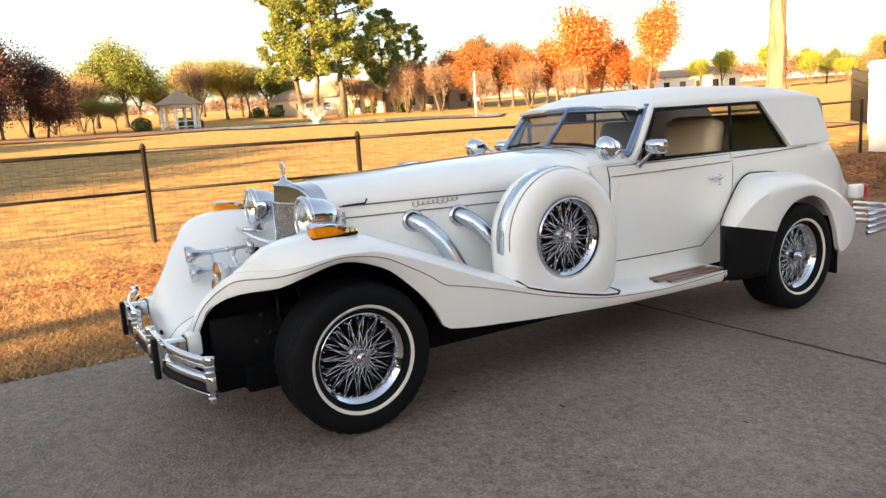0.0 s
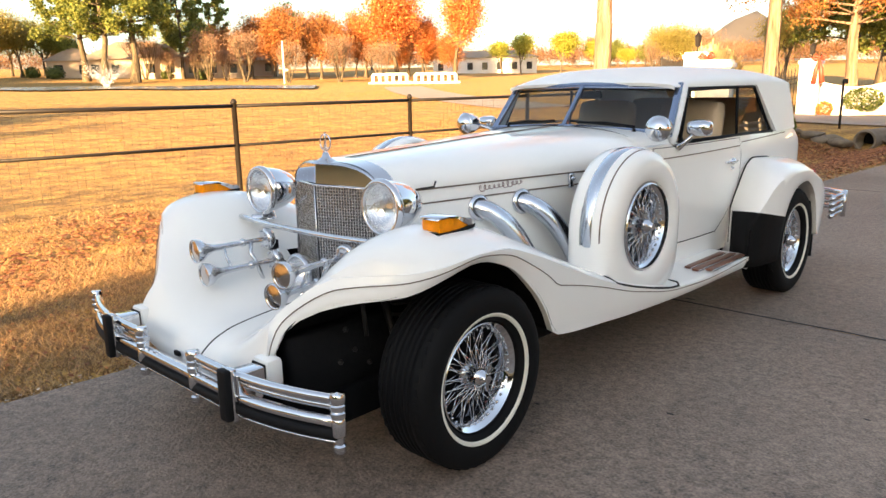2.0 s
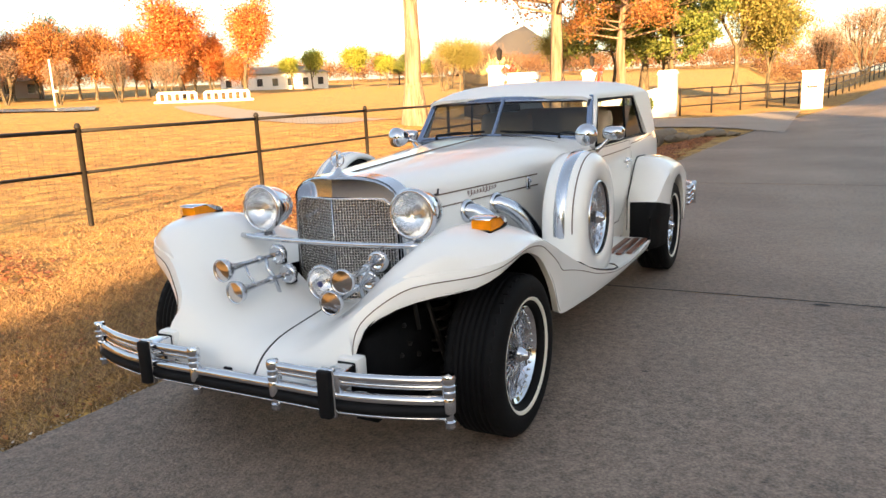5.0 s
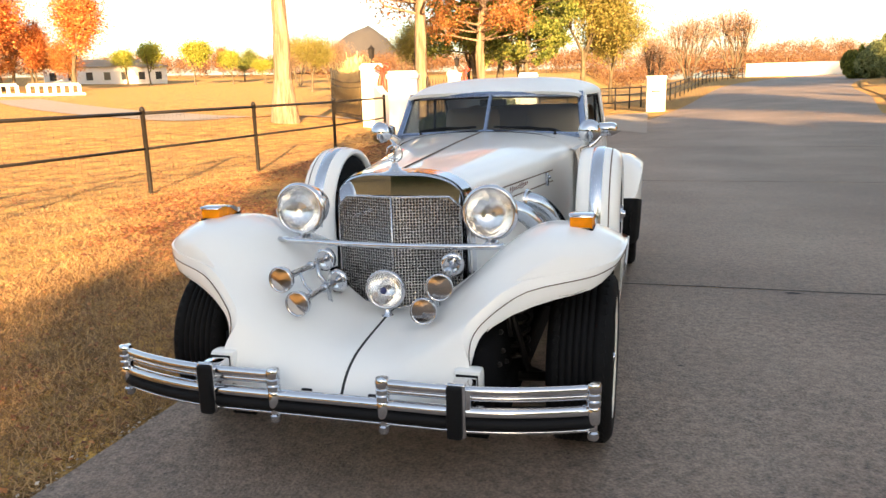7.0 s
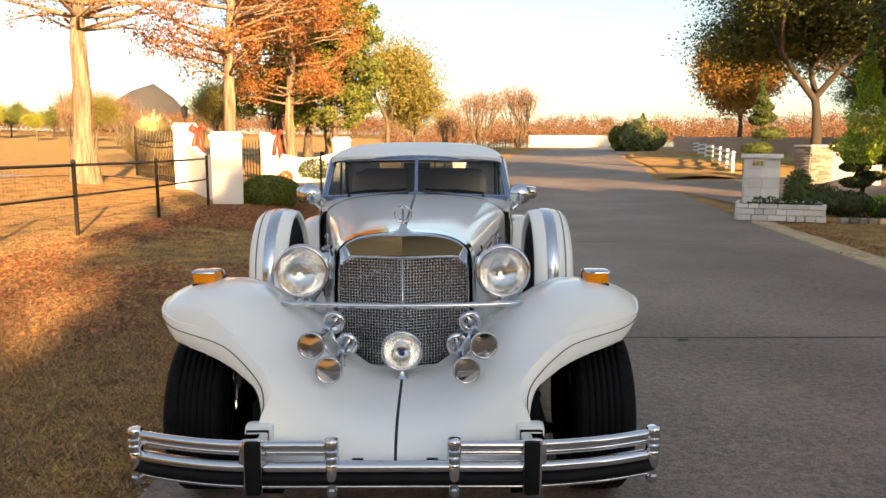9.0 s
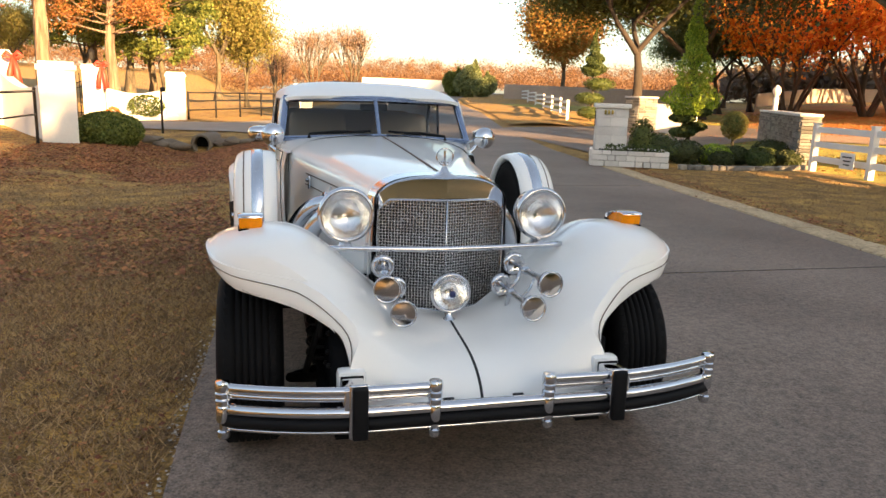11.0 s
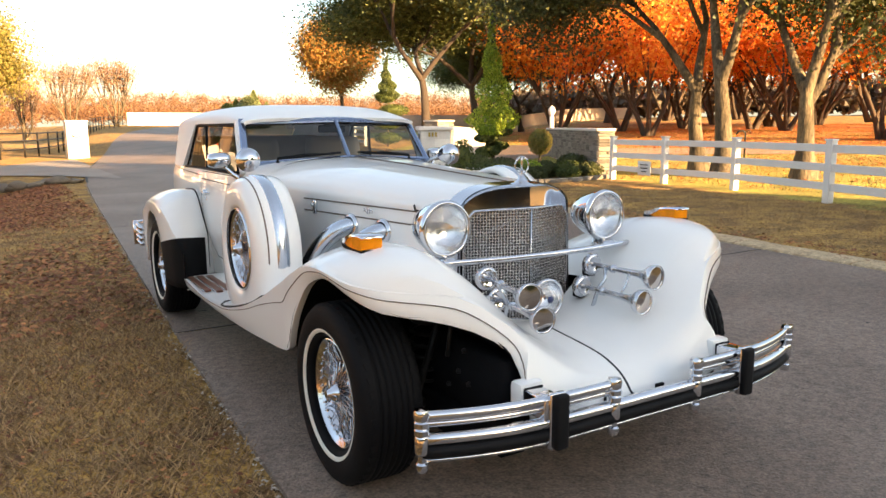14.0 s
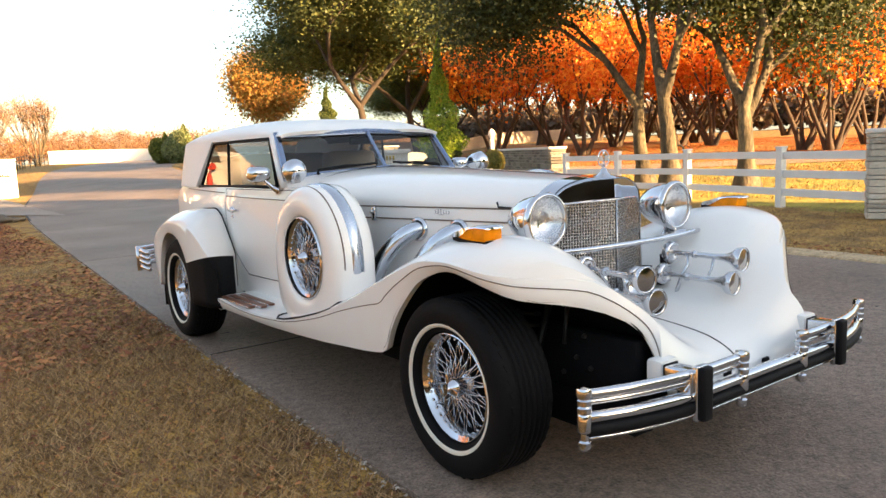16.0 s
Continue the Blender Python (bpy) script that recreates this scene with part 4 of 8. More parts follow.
def rear_wing(s):
    crown = spline([2.52, 2.56, 2.62, 2.70, 2.79, 3.00, 3.25, 3.58, 3.86, 4.08], [0.62, 0.70, 0.775, 0.845, 0.890, 0.925, 0.915, 0.825, 0.675, 0.53])
    lip = spline([2.52, 2.60, 2.75, 2.84, 2.88, 2.93, 3.00, 3.09, 3.20, 3.30, 3.42, 3.54, 3.62, 3.68, 3.72, 3.86, 4.08], [0.31, 0.31, 0.31, 0.31, 0.45, 0.57, 0.67, 0.735, 0.765, 0.770, 0.735, 0.64, 0.50, 0.34, 0.33, 0.36, 0.48])
    xo = spline([2.52, 2.62, 2.80, 3.05, 3.60, 3.90, 4.08], [0.93, 0.985, 1.01, 1.015, 1.0, 0.95, 0.86])
    bm = bmesh.new()
    ys = [2.52 + 0.02 * k for k in range(16)] + [2.84 + 0.025 * k for k in range(36)] + [3.74 + 0.034 * k for k in range(11)]
    rows = []
    for y in ys:
        c, x1, lp = crown(y), xo(y), lip(y)
        x0 = 0.655
        row = []
        for k in range(17):
            u = k / 16
            x = x0 + (x1 - x0) * u
            fall = 0.075 * max(0.0, (u - 0.35) / 0.65) ** 2.4
            back = 0.30 * (1 - u) ** 1.1 * ease(3.15, 2.52, y)
            row.append((x, y + back, max(c - fall + 0.015 * math.sin(u * 2.5), lp + 0.01)))
        zf = row[-1][2]
        for k in range(1, 9):
            u = k / 8
            row.append((x1 - 0.016 * u * u, y, zf + (lp - zf) * u))
        row.append((x1 - 0.05, y, lp + 0.004))
        rows.append(row)
    sheet(bm, [[(x, y - 0.004, min(z, 0.31)) for x, y, z in rows[0]]] + rows + [[(x - 0.02, y + 0.01, z * 0.5 + 0.24) for x, y, z in rows[-1]]])
    guard = bm.copy()
    wing = part("rear_wing", flip(bm, s), PAINT, car, angle=55)
    # the guard wraps the lower front of the wing, 5 mm proud
    for co, no in (((0, 2.55, 0.655), (0, 0.20, 1)), ((0, 3.02, 0), (0, 1, 0)), ((0.745, 0, 0), (-1, 0, 0))):
        bmesh.ops.bisect_plane(guard, geom=guard.verts[:] + guard.edges[:] + guard.faces[:], plane_co=co, plane_no=no, clear_outer=True)
    for v in guard.verts:
        v.co += Vector((0.006, -0.006, 0)) if v.co.x > 0.93 else Vector((0, -0.008, 0))
    bmesh.ops.recalc_face_normals(guard, faces=guard.faces)
    bm = guard
    part("stone_guard", flip(bm, s), RUBBER, wing, "matt black rubber stone guard")
    bm = bmesh.new()
    box(bm, (0.24, 0.012, 0.26), Matrix.Translation((0.83, 3.70, 0.30)), 0.004)
    part("mud_flap", flip(bm, s), BLACK, wing)
    bm = bmesh.new()
    seam = [rows[0][3]] + [r[3] for r in rows[:40:2]]
    seam[0] = (seam[0][0], seam[0][1], 0.40)
    tube(bm, [(x + 0.010, y - 0.010, z + 0.004) for x, y, z in seam], 0.0055, 5)
    part("wing_piping", flip(bm, s), BLACK, wing, "black piping between wing and body")


both(rear_wing)


def door(s):
    def outline(y0, y1, grow=0.0):
        pts = []
        for k in range(9):
            pts.append((1.83 - grow, 0.50 - grow + (1.075 - 0.50 + grow) * k / 8))
        for k in range(1, 12):
            pts.append((1.83 - grow + (2.865 - 1.83 + 2 * grow) * k / 11, 1.075))
        for z, y in ((0.98, 2.865), (0.86, 2.862), (0.75, 2.83), (0.65, 2.76), (0.57, 2.68), (0.50, 2.60)):
            pts.append((y + grow, z - (grow if z == 0.50 else 0)))
        for k in range(1, 8):
            pts.append((2.60 + grow - (2.60 - 1.83 + 2 * grow) * k / 8, 0.50 - grow))
        return pts

    ring = outline(0, 0, 0.002)
    ring.append(ring[0])
    part("door_gap", flip(tube(bmesh.new(), [(side_x(y, z) + 0.002, y, z) for y, z in ring], 0.0030, 5, False), s), SEAM, car)
    bm = bmesh.new()
    f = bm.faces.new([bm.verts.new((0, y, z)) for y, z in outline(0, 0, -0.002)])
    bmesh.ops.triangulate(bm, faces=[f])
    bmesh.ops.subdivide_edges(bm, edges=bm.edges, cuts=3, use_grid_fill=True)
    for v in bm.verts:
        v.co.x = side_x(v.co.y, v.co.z) + 0.004
    bmesh.ops.recalc_face_normals(bm, faces=bm.faces)
    if sum(f.normal.x * f.calc_area() for f in bm.faces) < 0:
        bmesh.ops.reverse_faces(bm, faces=bm.faces)
    ob = part("door", flip(bm, s), PAINT, car)
    dr = ob
    bm = bmesh.new()
    x = side_x(2.73, 0.93)
    tube(bm, [(x + 0.006, 2.62, 0.935), (x + 0.03, 2.64, 0.937), (x + 0.032, 2.70, 0.938), (x + 0.03, 2.76, 0.938)], [0.006, 0.009, 0.010, 0.006], 8)
    lathe(bm, [(0.022, 0.0), (0.020, 0.012), (0.010, 0.026)], along((1, 0, 0), (x + 0.003, 2.735, 0.935)), 14)
    lathe(bm, [(0.012, 0.0), (0.010, 0.010), (0.0, 0.011)], along((1, 0, 0), (x + 0.004, 2.735, 0.890)), 12)
    part("door_handle", flip(bm, s), CHROME, dr, "chrome lever handle")
    bm = bmesh.new()
    sheet(bm, [[(side_x(y, 1.0) + 0.0062, y, 1.018 + 0.012 * (y - 1.83)), (side_x(y, 1.0) + 0.0062, y, 1.012 + 0.012 * (y - 1.83))] for y in (1.84 + 0.1 * k for k in range(11))])
    part("door_stripe", flip(bm, s), STRIPE, dr)
    bm = bmesh.new()
    sheet(bm, [[(side_x(y, 1.03) + 0.0022, y, 1.05 + 0.02 * (y - 2.9)), (side_x(y, 1.03) + 0.0022, y, 1.044 + 0.02 * (y - 2.9))] for y in (2.88 + 0.07 * k for k in range(13))])
    part("quarter_stripe", flip(bm, s), STRIPE, car)


both(door)


def running_board(s):
    for x0, ya, yb in ((0.775, 2.03, 2.52), (0.835, 2.0, 2.535), (0.895, 2.05, 2.54)):
        bm = boxed((0.038, yb - ya, 0.014), Matrix.Translation((s * x0, (ya + yb) / 2, fw_crown(2.25) + 0.004)), 0.004)
        part("tread_strip", bm, WOOD, car, "varnished dark wood tread strip")
        bm = boxed((0.008, yb - ya, 0.009), Matrix.Translation((s * (x0 + 0.026), (ya + yb) / 2, fw_crown(2.25) + 0.003)), 0.002)
        part("tread_trim", bm, BRUSHED, car)


both(running_board)

# windscreen: two panes in a steel frame, slightly veed
WS = {"bm": Vector((0, 1.885, 1.180)), "tm": Vector((0, 2.100, 1.420)), "b": Vector((0.635, 2.000, 1.150)), "t": Vector((0.592, 2.195, 1.408))}


def flat_bar(bm, a, b, half, deep, face):
    """A flat section with rounded edges from a to b; face is its outward side."""
    d = (b - a).normalized()
    a, b = a - d * half * 0.9, b + d * half * 0.9
    side = d.cross(face).normalized()
    ring = [(-1, -0.6), (-1, 0.6), (-0.8, 1), (0.8, 1), (1, 0.6), (1, -0.6)]
    vs = sheet(bm, [[p + side * (half * u) + face * (deep * w) for u, w in ring] for p in (a, b)], closed=True)
    bm.faces.new(list(reversed(vs[0])))
    bm.faces.new(vs[1])
    bmesh.ops.recalc_face_normals(bm, faces=bm.faces)


bm = bmesh.new()
for s in (1, -1):
    q = {k: Vector((s * v.x, v.y, v.z)) for k, v in WS.items()}
    face = (q["b"] - q["bm"]).cross(q["tm"] - q["bm"]).normalized()
    face = -face if face.y > 0 else face
    for a, b, half in (("bm", "b", 0.015), ("tm", "t", 0.022), ("b", "t", 0.021), ("bm", "tm", 0.012)):
        flat_bar(bm, q[a], q[b], half, 0.014, face)
        flat_bar(bm, q[a], q[b], half * 0.45, 0.020, face)
screen = part("windscreen_frame", bm, FRAME, car, "steel windscreen frame with centre bar", angle=30)
for s in (1, -1):
    q = {k: Vector((s * v.x, v.y, v.z)) for k, v in WS.items()}
    bm = bmesh.new()
    f = bm.faces.new([bm.verts.new(q[k]) for k in ("bm", "b", "t", "tm")])
    f.normal_update()
    if f.normal.y > 0:
        f.normal_flip()
    ob = part("windscreen_pane", bm, GLASS, screen, smooth=False)
    ob.visible_shadow = False
    bm = bmesh.new()
    a = q["bm"].lerp(q["b"], 0.72) + Vector((0, -0.045, 0.022))
    b = q["bm"].lerp(q["b"], 0.16) + Vector((0, -0.030, 0.034))
    tube(bm, [a + Vector((0, 0, -0.02)), a + Vector((0, 0.004, 0.006)), a.lerp(b, 0.5) + Vector((0, 0.004, 0.014)), b], [0.014, 0.010, 0.008, 0.006], 6)
    tube(bm, [a.lerp(b, 0.12) + Vector((0, 0.012, 0.006)), b.lerp(a, -0.12) + Vector((0, 0.01, 0.004))], 0.0075, 5)
    part("wiper", bm, BLACK, screen, "black wiper arm and blade")
bm = boxed((0.19, 0.025, 0.05), Matrix.Translation((0.0, 2.16, 1.365)), 0.012)
part("rear_view_mirror", bm, BLACK, screen)

# hard top
roof_z = spline([2.12, 2.25, 2.45, 2.9, 3.4, 3.75, 3.92, 4.03, 4.12], [1.438, 1.485, 1.525, 1.540, 1.530, 1.498, 1.450, 1.375, 1.24])
roof_w = spline([2.12, 2.4, 3.0, 3.6, 3.95, 4.15], [0.600, 0.628, 0.645, 0.640, 0.615, 0.56])


def roof_row(y, n=20):
    w, zt = roof_w(y), roof_z(y)
    edge = min(1.405, zt - 0.02)
    out = []
    for j in range(2 * n + 1):
        a = math.pi * j / (2 * n)
        c, q = math.cos(a), math.sin(a)
        out.append((w * math.copysign(abs(c) ** 0.66, c), y, edge + (zt - edge) * abs(q) ** 0.80))
    return out


bm = bmesh.new()
ys = [2.12 + 0.03 * k for k in range(5)] + [2.27 + 0.1 * k for k in range(15)] + [3.75, 3.82, 3.88, 3.93, 3.98, 4.03, 4.08, 4.12]
rows = [roof_row(y) for y in ys]
lip0 = [(x * 0.985, y + 0.01, z - 0.02) for x, y, z in rows[0]]
sheet(bm, [lip0] + rows)
opening = [f for f in bm.faces if f.calc_center_median().y > 3.98 and abs(f.calc_center_median().x) < 0.40]
bmesh.ops.delete(bm, geom=opening, context="FACES")
# sides behind the rear window and the back of the roof
roof = part("hard_top", bm, TOP, car, "cream hard top with rounded corners", angle=60)
rear_edge = lambda z: 3.24 + 0.28 * (1.405 - z) / 0.32


def roof_quarter(s):
    bm = bmesh.new()
    rows = []
    for i in range(13):
        z = 1.405 - 0.325 * i / 12
        y0 = rear_edge(z)
        y1 = 4.0 + 0.17 * (1.40 - z) / 0.32 + 0.02
        row = []
        for j in range(15):
            u = j / 14
            y = y0 + (y1 - y0) * min(u / 0.72, 1.0)
            w = roof_w(min(y, 4.15)) + (0.055 * (1.405 - z) / 0.325)
            if u > 0.72:
                k = (u - 0.72) / 0.28
                w = w * (1 - k) if k < 1 else 0.0
                y = y1 + 0.035 * math.sin(k * math.pi / 2)
            elif u > 0.62:
                w -= 0.03 * ((u - 0.62) / 0.10) ** 2
            row.append((w, y, z))
        rows.append(row)
    inner = [[(x - 0.03, y, z) for x, y, z in r] for r in rows]
    sheet(bm, rows)
    gone = [f for f in bm.faces if f.calc_center_median().y > 4.02 and abs(f.calc_center_median().x) < 0.40 and 1.235 < f.calc_center_median().z]
    bmesh.ops.delete(bm, geom=gone, context="FACES")
    for i in range(12):
        quad = [rows[i][0], rows[i + 1][0], inner[i + 1][0], inner[i][0]]
        bm.faces.new([bm.verts.new(p) for p in quad])
    bmesh.ops.recalc_face_normals(bm, faces=bm.faces)
    part("roof_quarter", flip(bm, s), TOP, roof, angle=50)
    # A-pillar, header rail and window frames
    bm = bmesh.new()
    tube(bm, [(0.645, 2.01, 1.09), (0.640, 2.06, 1.15), (0.618, 2.19, 1.36), (0.61, 2.22, 1.41)], [0.026, 0.026, 0.024, 0.022], 8)
    part("door_pillar", flip(bm, s), TOP, roof)
    bm = bmesh.new()
    tube(bm, [(0.655, 2.10, 1.093), (0.622, 2.245, 1.388), (0.632, 2.7, 1.397), (0.632, 3.22, 1.392), (0.66, 3.48, 1.09)], 0.011, 6)
    tube(bm, [(0.650, 2.93, 1.09), (0.636, 2.93, 1.395)], 0.010, 6)
    tube(bm, [(0.667, 2.08, 1.096), (0.680, 2.6, 1.092), (0.68, 3.48, 1.082)], 0.012, 6)
    part("window_frame", flip(bm, s), BLACK, roof)
    bm = bmesh.new()
    f = bm.faces.new([bm.verts.new(p) for p in ((0.650, 2.93, 1.09), (0.664, 3.47, 1.09), (0.634, 3.22, 1.39), (0.636, 2.93, 1.39))])
    f.normal_update()
    if f.normal.x < 0:
        f.normal_flip()
    ob = part("quarter_pane", flip(bm, s), GLASS, roof, smooth=False)
    ob.visible_shadow = False
    if s < 0:
        bm = bmesh.new()
        f = bm.faces.new([bm.verts.new(p) for p in ((0.660, 2.12, 1.095), (0.650, 2.93, 1.09), (0.636, 2.93, 1.39), (0.622, 2.26, 1.385))])
        f.normal_update()
        if f.normal.x < 0:
            f.normal_flip()
        part("door_pane", flip(bm, s), GLASS, roof, smooth=False).visible_shadow = False
    # mirrors: a spot lamp shell and a door mirror on one stalk
    bm = bmesh.new()
    m = along((0.12, -1, 0.05), (0.692, 1.76, 1.192))
    lathe(bm, [(0.0, -0.12), (0.022, -0.115), (0.048, -0.09), (0.064, -0.05), (0.070, -0.005), (0.070, 0.008), (0.062, 0.012)], m, 28)
    tube(bm, [(0.60, 1.98, 1.10), (0.64, 1.95, 1.15), (0.69, 1.85, 1.185)], 0.010, 8)
    lamp = part("spot_lamp", flip(bm, s), CHROME, car, "chrome bullet spot lamp")
    bm = bmesh.new()
    lathe(bm, [(0.064, 0.010), (0.058, 0.024), (0.044, 0.038), (0.024, 0.047), (0.0, 0.050)], m, 28)
    part("lens", flip(bm, s), CHROME, lamp)
    bm = bmesh.new()
    rows = []
    for d, a, c in ((-0.045, 0.012, 0.008), (-0.04, 0.045, 0.028), (-0.02, 0.068, 0.042), (0.015, 0.074, 0.047), (0.022, 0.070, 0.043)):
        rows.append([(0.775 + a * math.copysign(abs(math.cos(q)) ** 0.6, math.cos(q)), 2.085 + d, 1.180 + c * math.copysign(abs(math.sin(q)) ** 0.6, math.sin(q))) for q in (2 * math.pi * k / 24 for k in range(24))])
    vs = sheet(bm, rows, True)
    bm.faces.new(vs[0])
    bm.faces.new(list(reversed(vs[-1])))
    bmesh.ops.recalc_face_normals(bm, faces=bm.faces)
    tube(bm, [(0.67, 2.05, 1.07), (0.70, 2.055, 1.09), (0.75, 2.08, 1.145)], [0.022, 0.014, 0.010], 10)
    part("door_mirror", flip(bm, s), CHROME, car, "chrome door mirror on a curved stalk", angle=50)


both(roof_quarter)
# rear window in the back of the top, seen through the cabin
bm = bmesh.new()
sheet(bm, [[(x, y, z) for x in (-0.40, 0.40)] for y, z in ((4.14, 1.215), (4.09, 1.28), (4.03, 1.365), (3.97, 1.42))])
ob = part("rear_window", bm, GLASS, roof)
ob.visible_shadow = False

# cabin
part("cabin_floor", boxed((1.26, 2.1, 0.05), Matrix.Translation((0, 3.0, 0.42))), CABIN, car)
bm = bmesh.new()
box(bm, (1.20, 0.22, 0.22), Matrix.Translation((0, 2.12, 1.02)), 0.05)
part("dashboard", bm, surface("dash_wood", (0.12, 0.06, 0.03), 0.35, vary=0.2, scale=5), car, "dark dashboard")
bm = bmesh.new()
m = along((0, -0.9, 0.45), (0.33, 2.42, 0.99))
tube(bm, [m @ Vector((0.19 * math.cos(a), 0.19 * math.sin(a), 0)) for a in (2 * math.pi * k / 32 for k in range(33))], 0.013, 8, False)
for k in range(3):
    a = 2 * math.pi * k / 3 + 0.5
    tube(bm, [m @ Vector((0, 0, -0.02)), m @ Vector((0.19 * math.cos(a), 0.19 * math.sin(a), 0))], 0.011, 6)
tube(bm, [m @ Vector((0, 0, 0)), m @ Vector((0, 0, 0.3))], 0.02, 8)
part("steering_wheel", bm, BLACK, car, "black steering wheel")


def seat(x, y, w, name):
    bm = bmesh.new()
    box(bm, (w, 0.5, 0.18), Matrix.Translation((x, y, 0.68)), 0.06)
    base = part(name, bm, TAN, car, "tan leather seat", angle=60)
    bm = bmesh.new()
    box(bm, (w, 0.16, 0.64), Matrix.Translation((x, y + 0.28, 0.995)) @ Matrix.Rotation(-0.2, 4, "X"), 0.075)
    part("backrest", bm, TAN, base, angle=60)


seat(0.33, 2.62, 0.44, "front_seat")
seat(-0.33, 2.62, 0.44, "front_seat")
seat(0.0, 3.45, 1.15, "rear_bench")
bm = bmesh.new()
sheet(bm, [[(x * 0.96, y, z - 0.022) for x, y, z in roof_row(y)] for y in (2.2 + 0.1 * k for k in range(17))])
part("headliner", bm, CABIN, roof, "dark cloth headliner")
both(lambda s: part("door_card", flip(boxed((0.02, 1.6, 0.55), Matrix.Translation((0.615, 2.80, 0.80)), 0.01), s), CABIN, car))

# tail lamps and rear bumper
def tail(s):
    bm = boxed((0.09, 0.09, 0.11), Matrix.Translation((s * 0.64, 4.455, 0.66)), 0.02)
    lamp = part("tail_lamp", bm, PAINT, car)
    part("lens", boxed((0.088, 0.055, 0.105), Matrix.Translation((s * 0.64, 4.527, 0.66)), 0.015), RED, lamp, "red plastic lens")
    for z in (0.41, 0.455, 0.50, 0.545):
        bm = bmesh.new()
        tube(bm, [(s * 0.55, 4.60, z), (s * 0.78, 4.585, z), (s * 0.90, 4.52, z), (s * 0.94, 4.40, z), (s * 0.950, 4.08, z)], 0.019, 8)
        rail = part("rear_bumper_rail", bm, CHROME, car, "bright rear bumper rail")
    bm = bmesh.new()
    lathe(bm, [(0.0, -0.01), (0.022, -0.008), (0.024, 0.20), (0.0, 0.205)], Matrix.Translation((s * 0.945, 4.41, 0.375)), 16)
    part("rear_bumper_post", bm, CHROME, car)


both(tail)

# ---- ground, road, verge ----
def field_rise(x, y):
    """Gentle rise of the meadow towards the houses and of the lawn behind the fence."""
    d = math.hypot(max(0.0, -x - 9), 0.8 * max(0.0, y - 34))
    h = 0.026 * min(d, 85) + 0.05 * max(0.0, min(d, 180) - 85)
    az = math.degrees(math.atan2(x + 1.5, y + 2.7))
    slope = 0.028 * max(0.0, min(math.hypot(x + 1.5, y + 2.7), 110) - 21) * ease(33, 41, az) * ease(125, 100, az)
    return h * ease(-5.5, -16, x) + slope


def ditch(x, y):
    """Shallow ditch beside the road with the culvert at its end."""
    return -0.32 * math.exp(-((x + 2.6) / 1.1) ** 2) * ease(6.0, 15.5, y) * ease(20.5, 18.6, y) - 0.05 * math.exp(-((x + 3.2) / 1.6) ** 2) * ease(-30, 2, y) * ease(20.5, 18.6, y)


def far_rise(x, y):
    """The road climbs gently to its bend, more on the outer side."""
    az = math.degrees(math.atan2(x + 1.5, y + 2.7))
    return 0.021 * max(0.0, min(y, 105) - 17) * ease(1.0, 7.0, x) * ease(40, 32, az)


road_l = spline([-60, -10, 0, 3, 8, 14, 19, 24, 38, 55, 78, 120], [-1.6, -1.3, -1.12, -0.98, -0.70, -0.35, 0.0, 0.5, 2.6, 5.4, 11.0, 30.0])
road_r = spline([-60, -10, 0, 3, 6, 11, 14, 25, 40, 55, 78, 120], [4.2, 4.6, 4.98, 5.32, 5.72, 6.42, 6.95, 8.7, 12.0, 14.6, 21.5, 44.0])


def ground_z(x, y):
    bumps = 0.018 * noise.noise(Vector((x * 0.6, y * 0.6, 0.3))) + 0.05 * noise.noise(Vector((x * 0.07, y * 0.07, 1.7)))
    if -60 < y < 120:
        gap = max(road_l(y) - x, x - road_r(y))
        bumps *= ease(0.0, 3.0, gap)
        bumps -= 0.012 if gap > 0 else 0.03
    mound = 0.45 * math.exp(-(((x + 12.5) / 4.2) ** 2) - ((y - 22.5) / 6.0) ** 2)
    return bumps + field_rise(x, y) + far_rise(x, y) + ditch(x, y) + mound + road_rise(y)


def axis_steps(a, b, fine_a, fine_b, fine, grow=1.16):
    v = list(np.arange(fine_a, fine_b + 1e-6, fine))
    s, x = fine, fine_a
    while x > a:
        s *= grow
        x -= s
        v.insert(0, x)
    s, x = fine, fine_b
    while x < b:
        s *= grow
        x += s
        v.append(x)
    return v


gx, gy = axis_steps(-2600, 2600, -8, 12, 0.4), axis_steps(-900, 3200, -6, 24, 0.4)
verts = [(x, y, ground_z(x, y)) for y in gy for x in gx]
nx = len(gx)
faces = [(j * nx + i, j * nx + i + 1, (j + 1) * nx + i + 1, (j + 1) * nx + i) for j in range(len(gy) - 1) for i in range(nx - 1)]
ground = tagged(new("ground", raw_mesh("ground", verts, faces, GRASS, True)), "dormant golden brown lawn and meadow", "ground", kind="structure")
ground.data.materials.append(LAWN)
ground.data.materials.append(CARPET)
for p in ground.data.polygons:
    x, y, _ = p.center
    if 0 < y < 60 and x < 60 and x > (min(9.9 + 0.22 * max(y - 3, 0.0), 11.8) if y < 12 else 11.9 + 0.15 * (y - 12)):
        p.material_index = 2 if x - 14 > 11 * ease(16, 6, y) and math.hypot(x + 1.5, y + 2.7) > 31 and math.degrees(math.atan2(x + 1.5, y + 2.7)) > 36 else 1

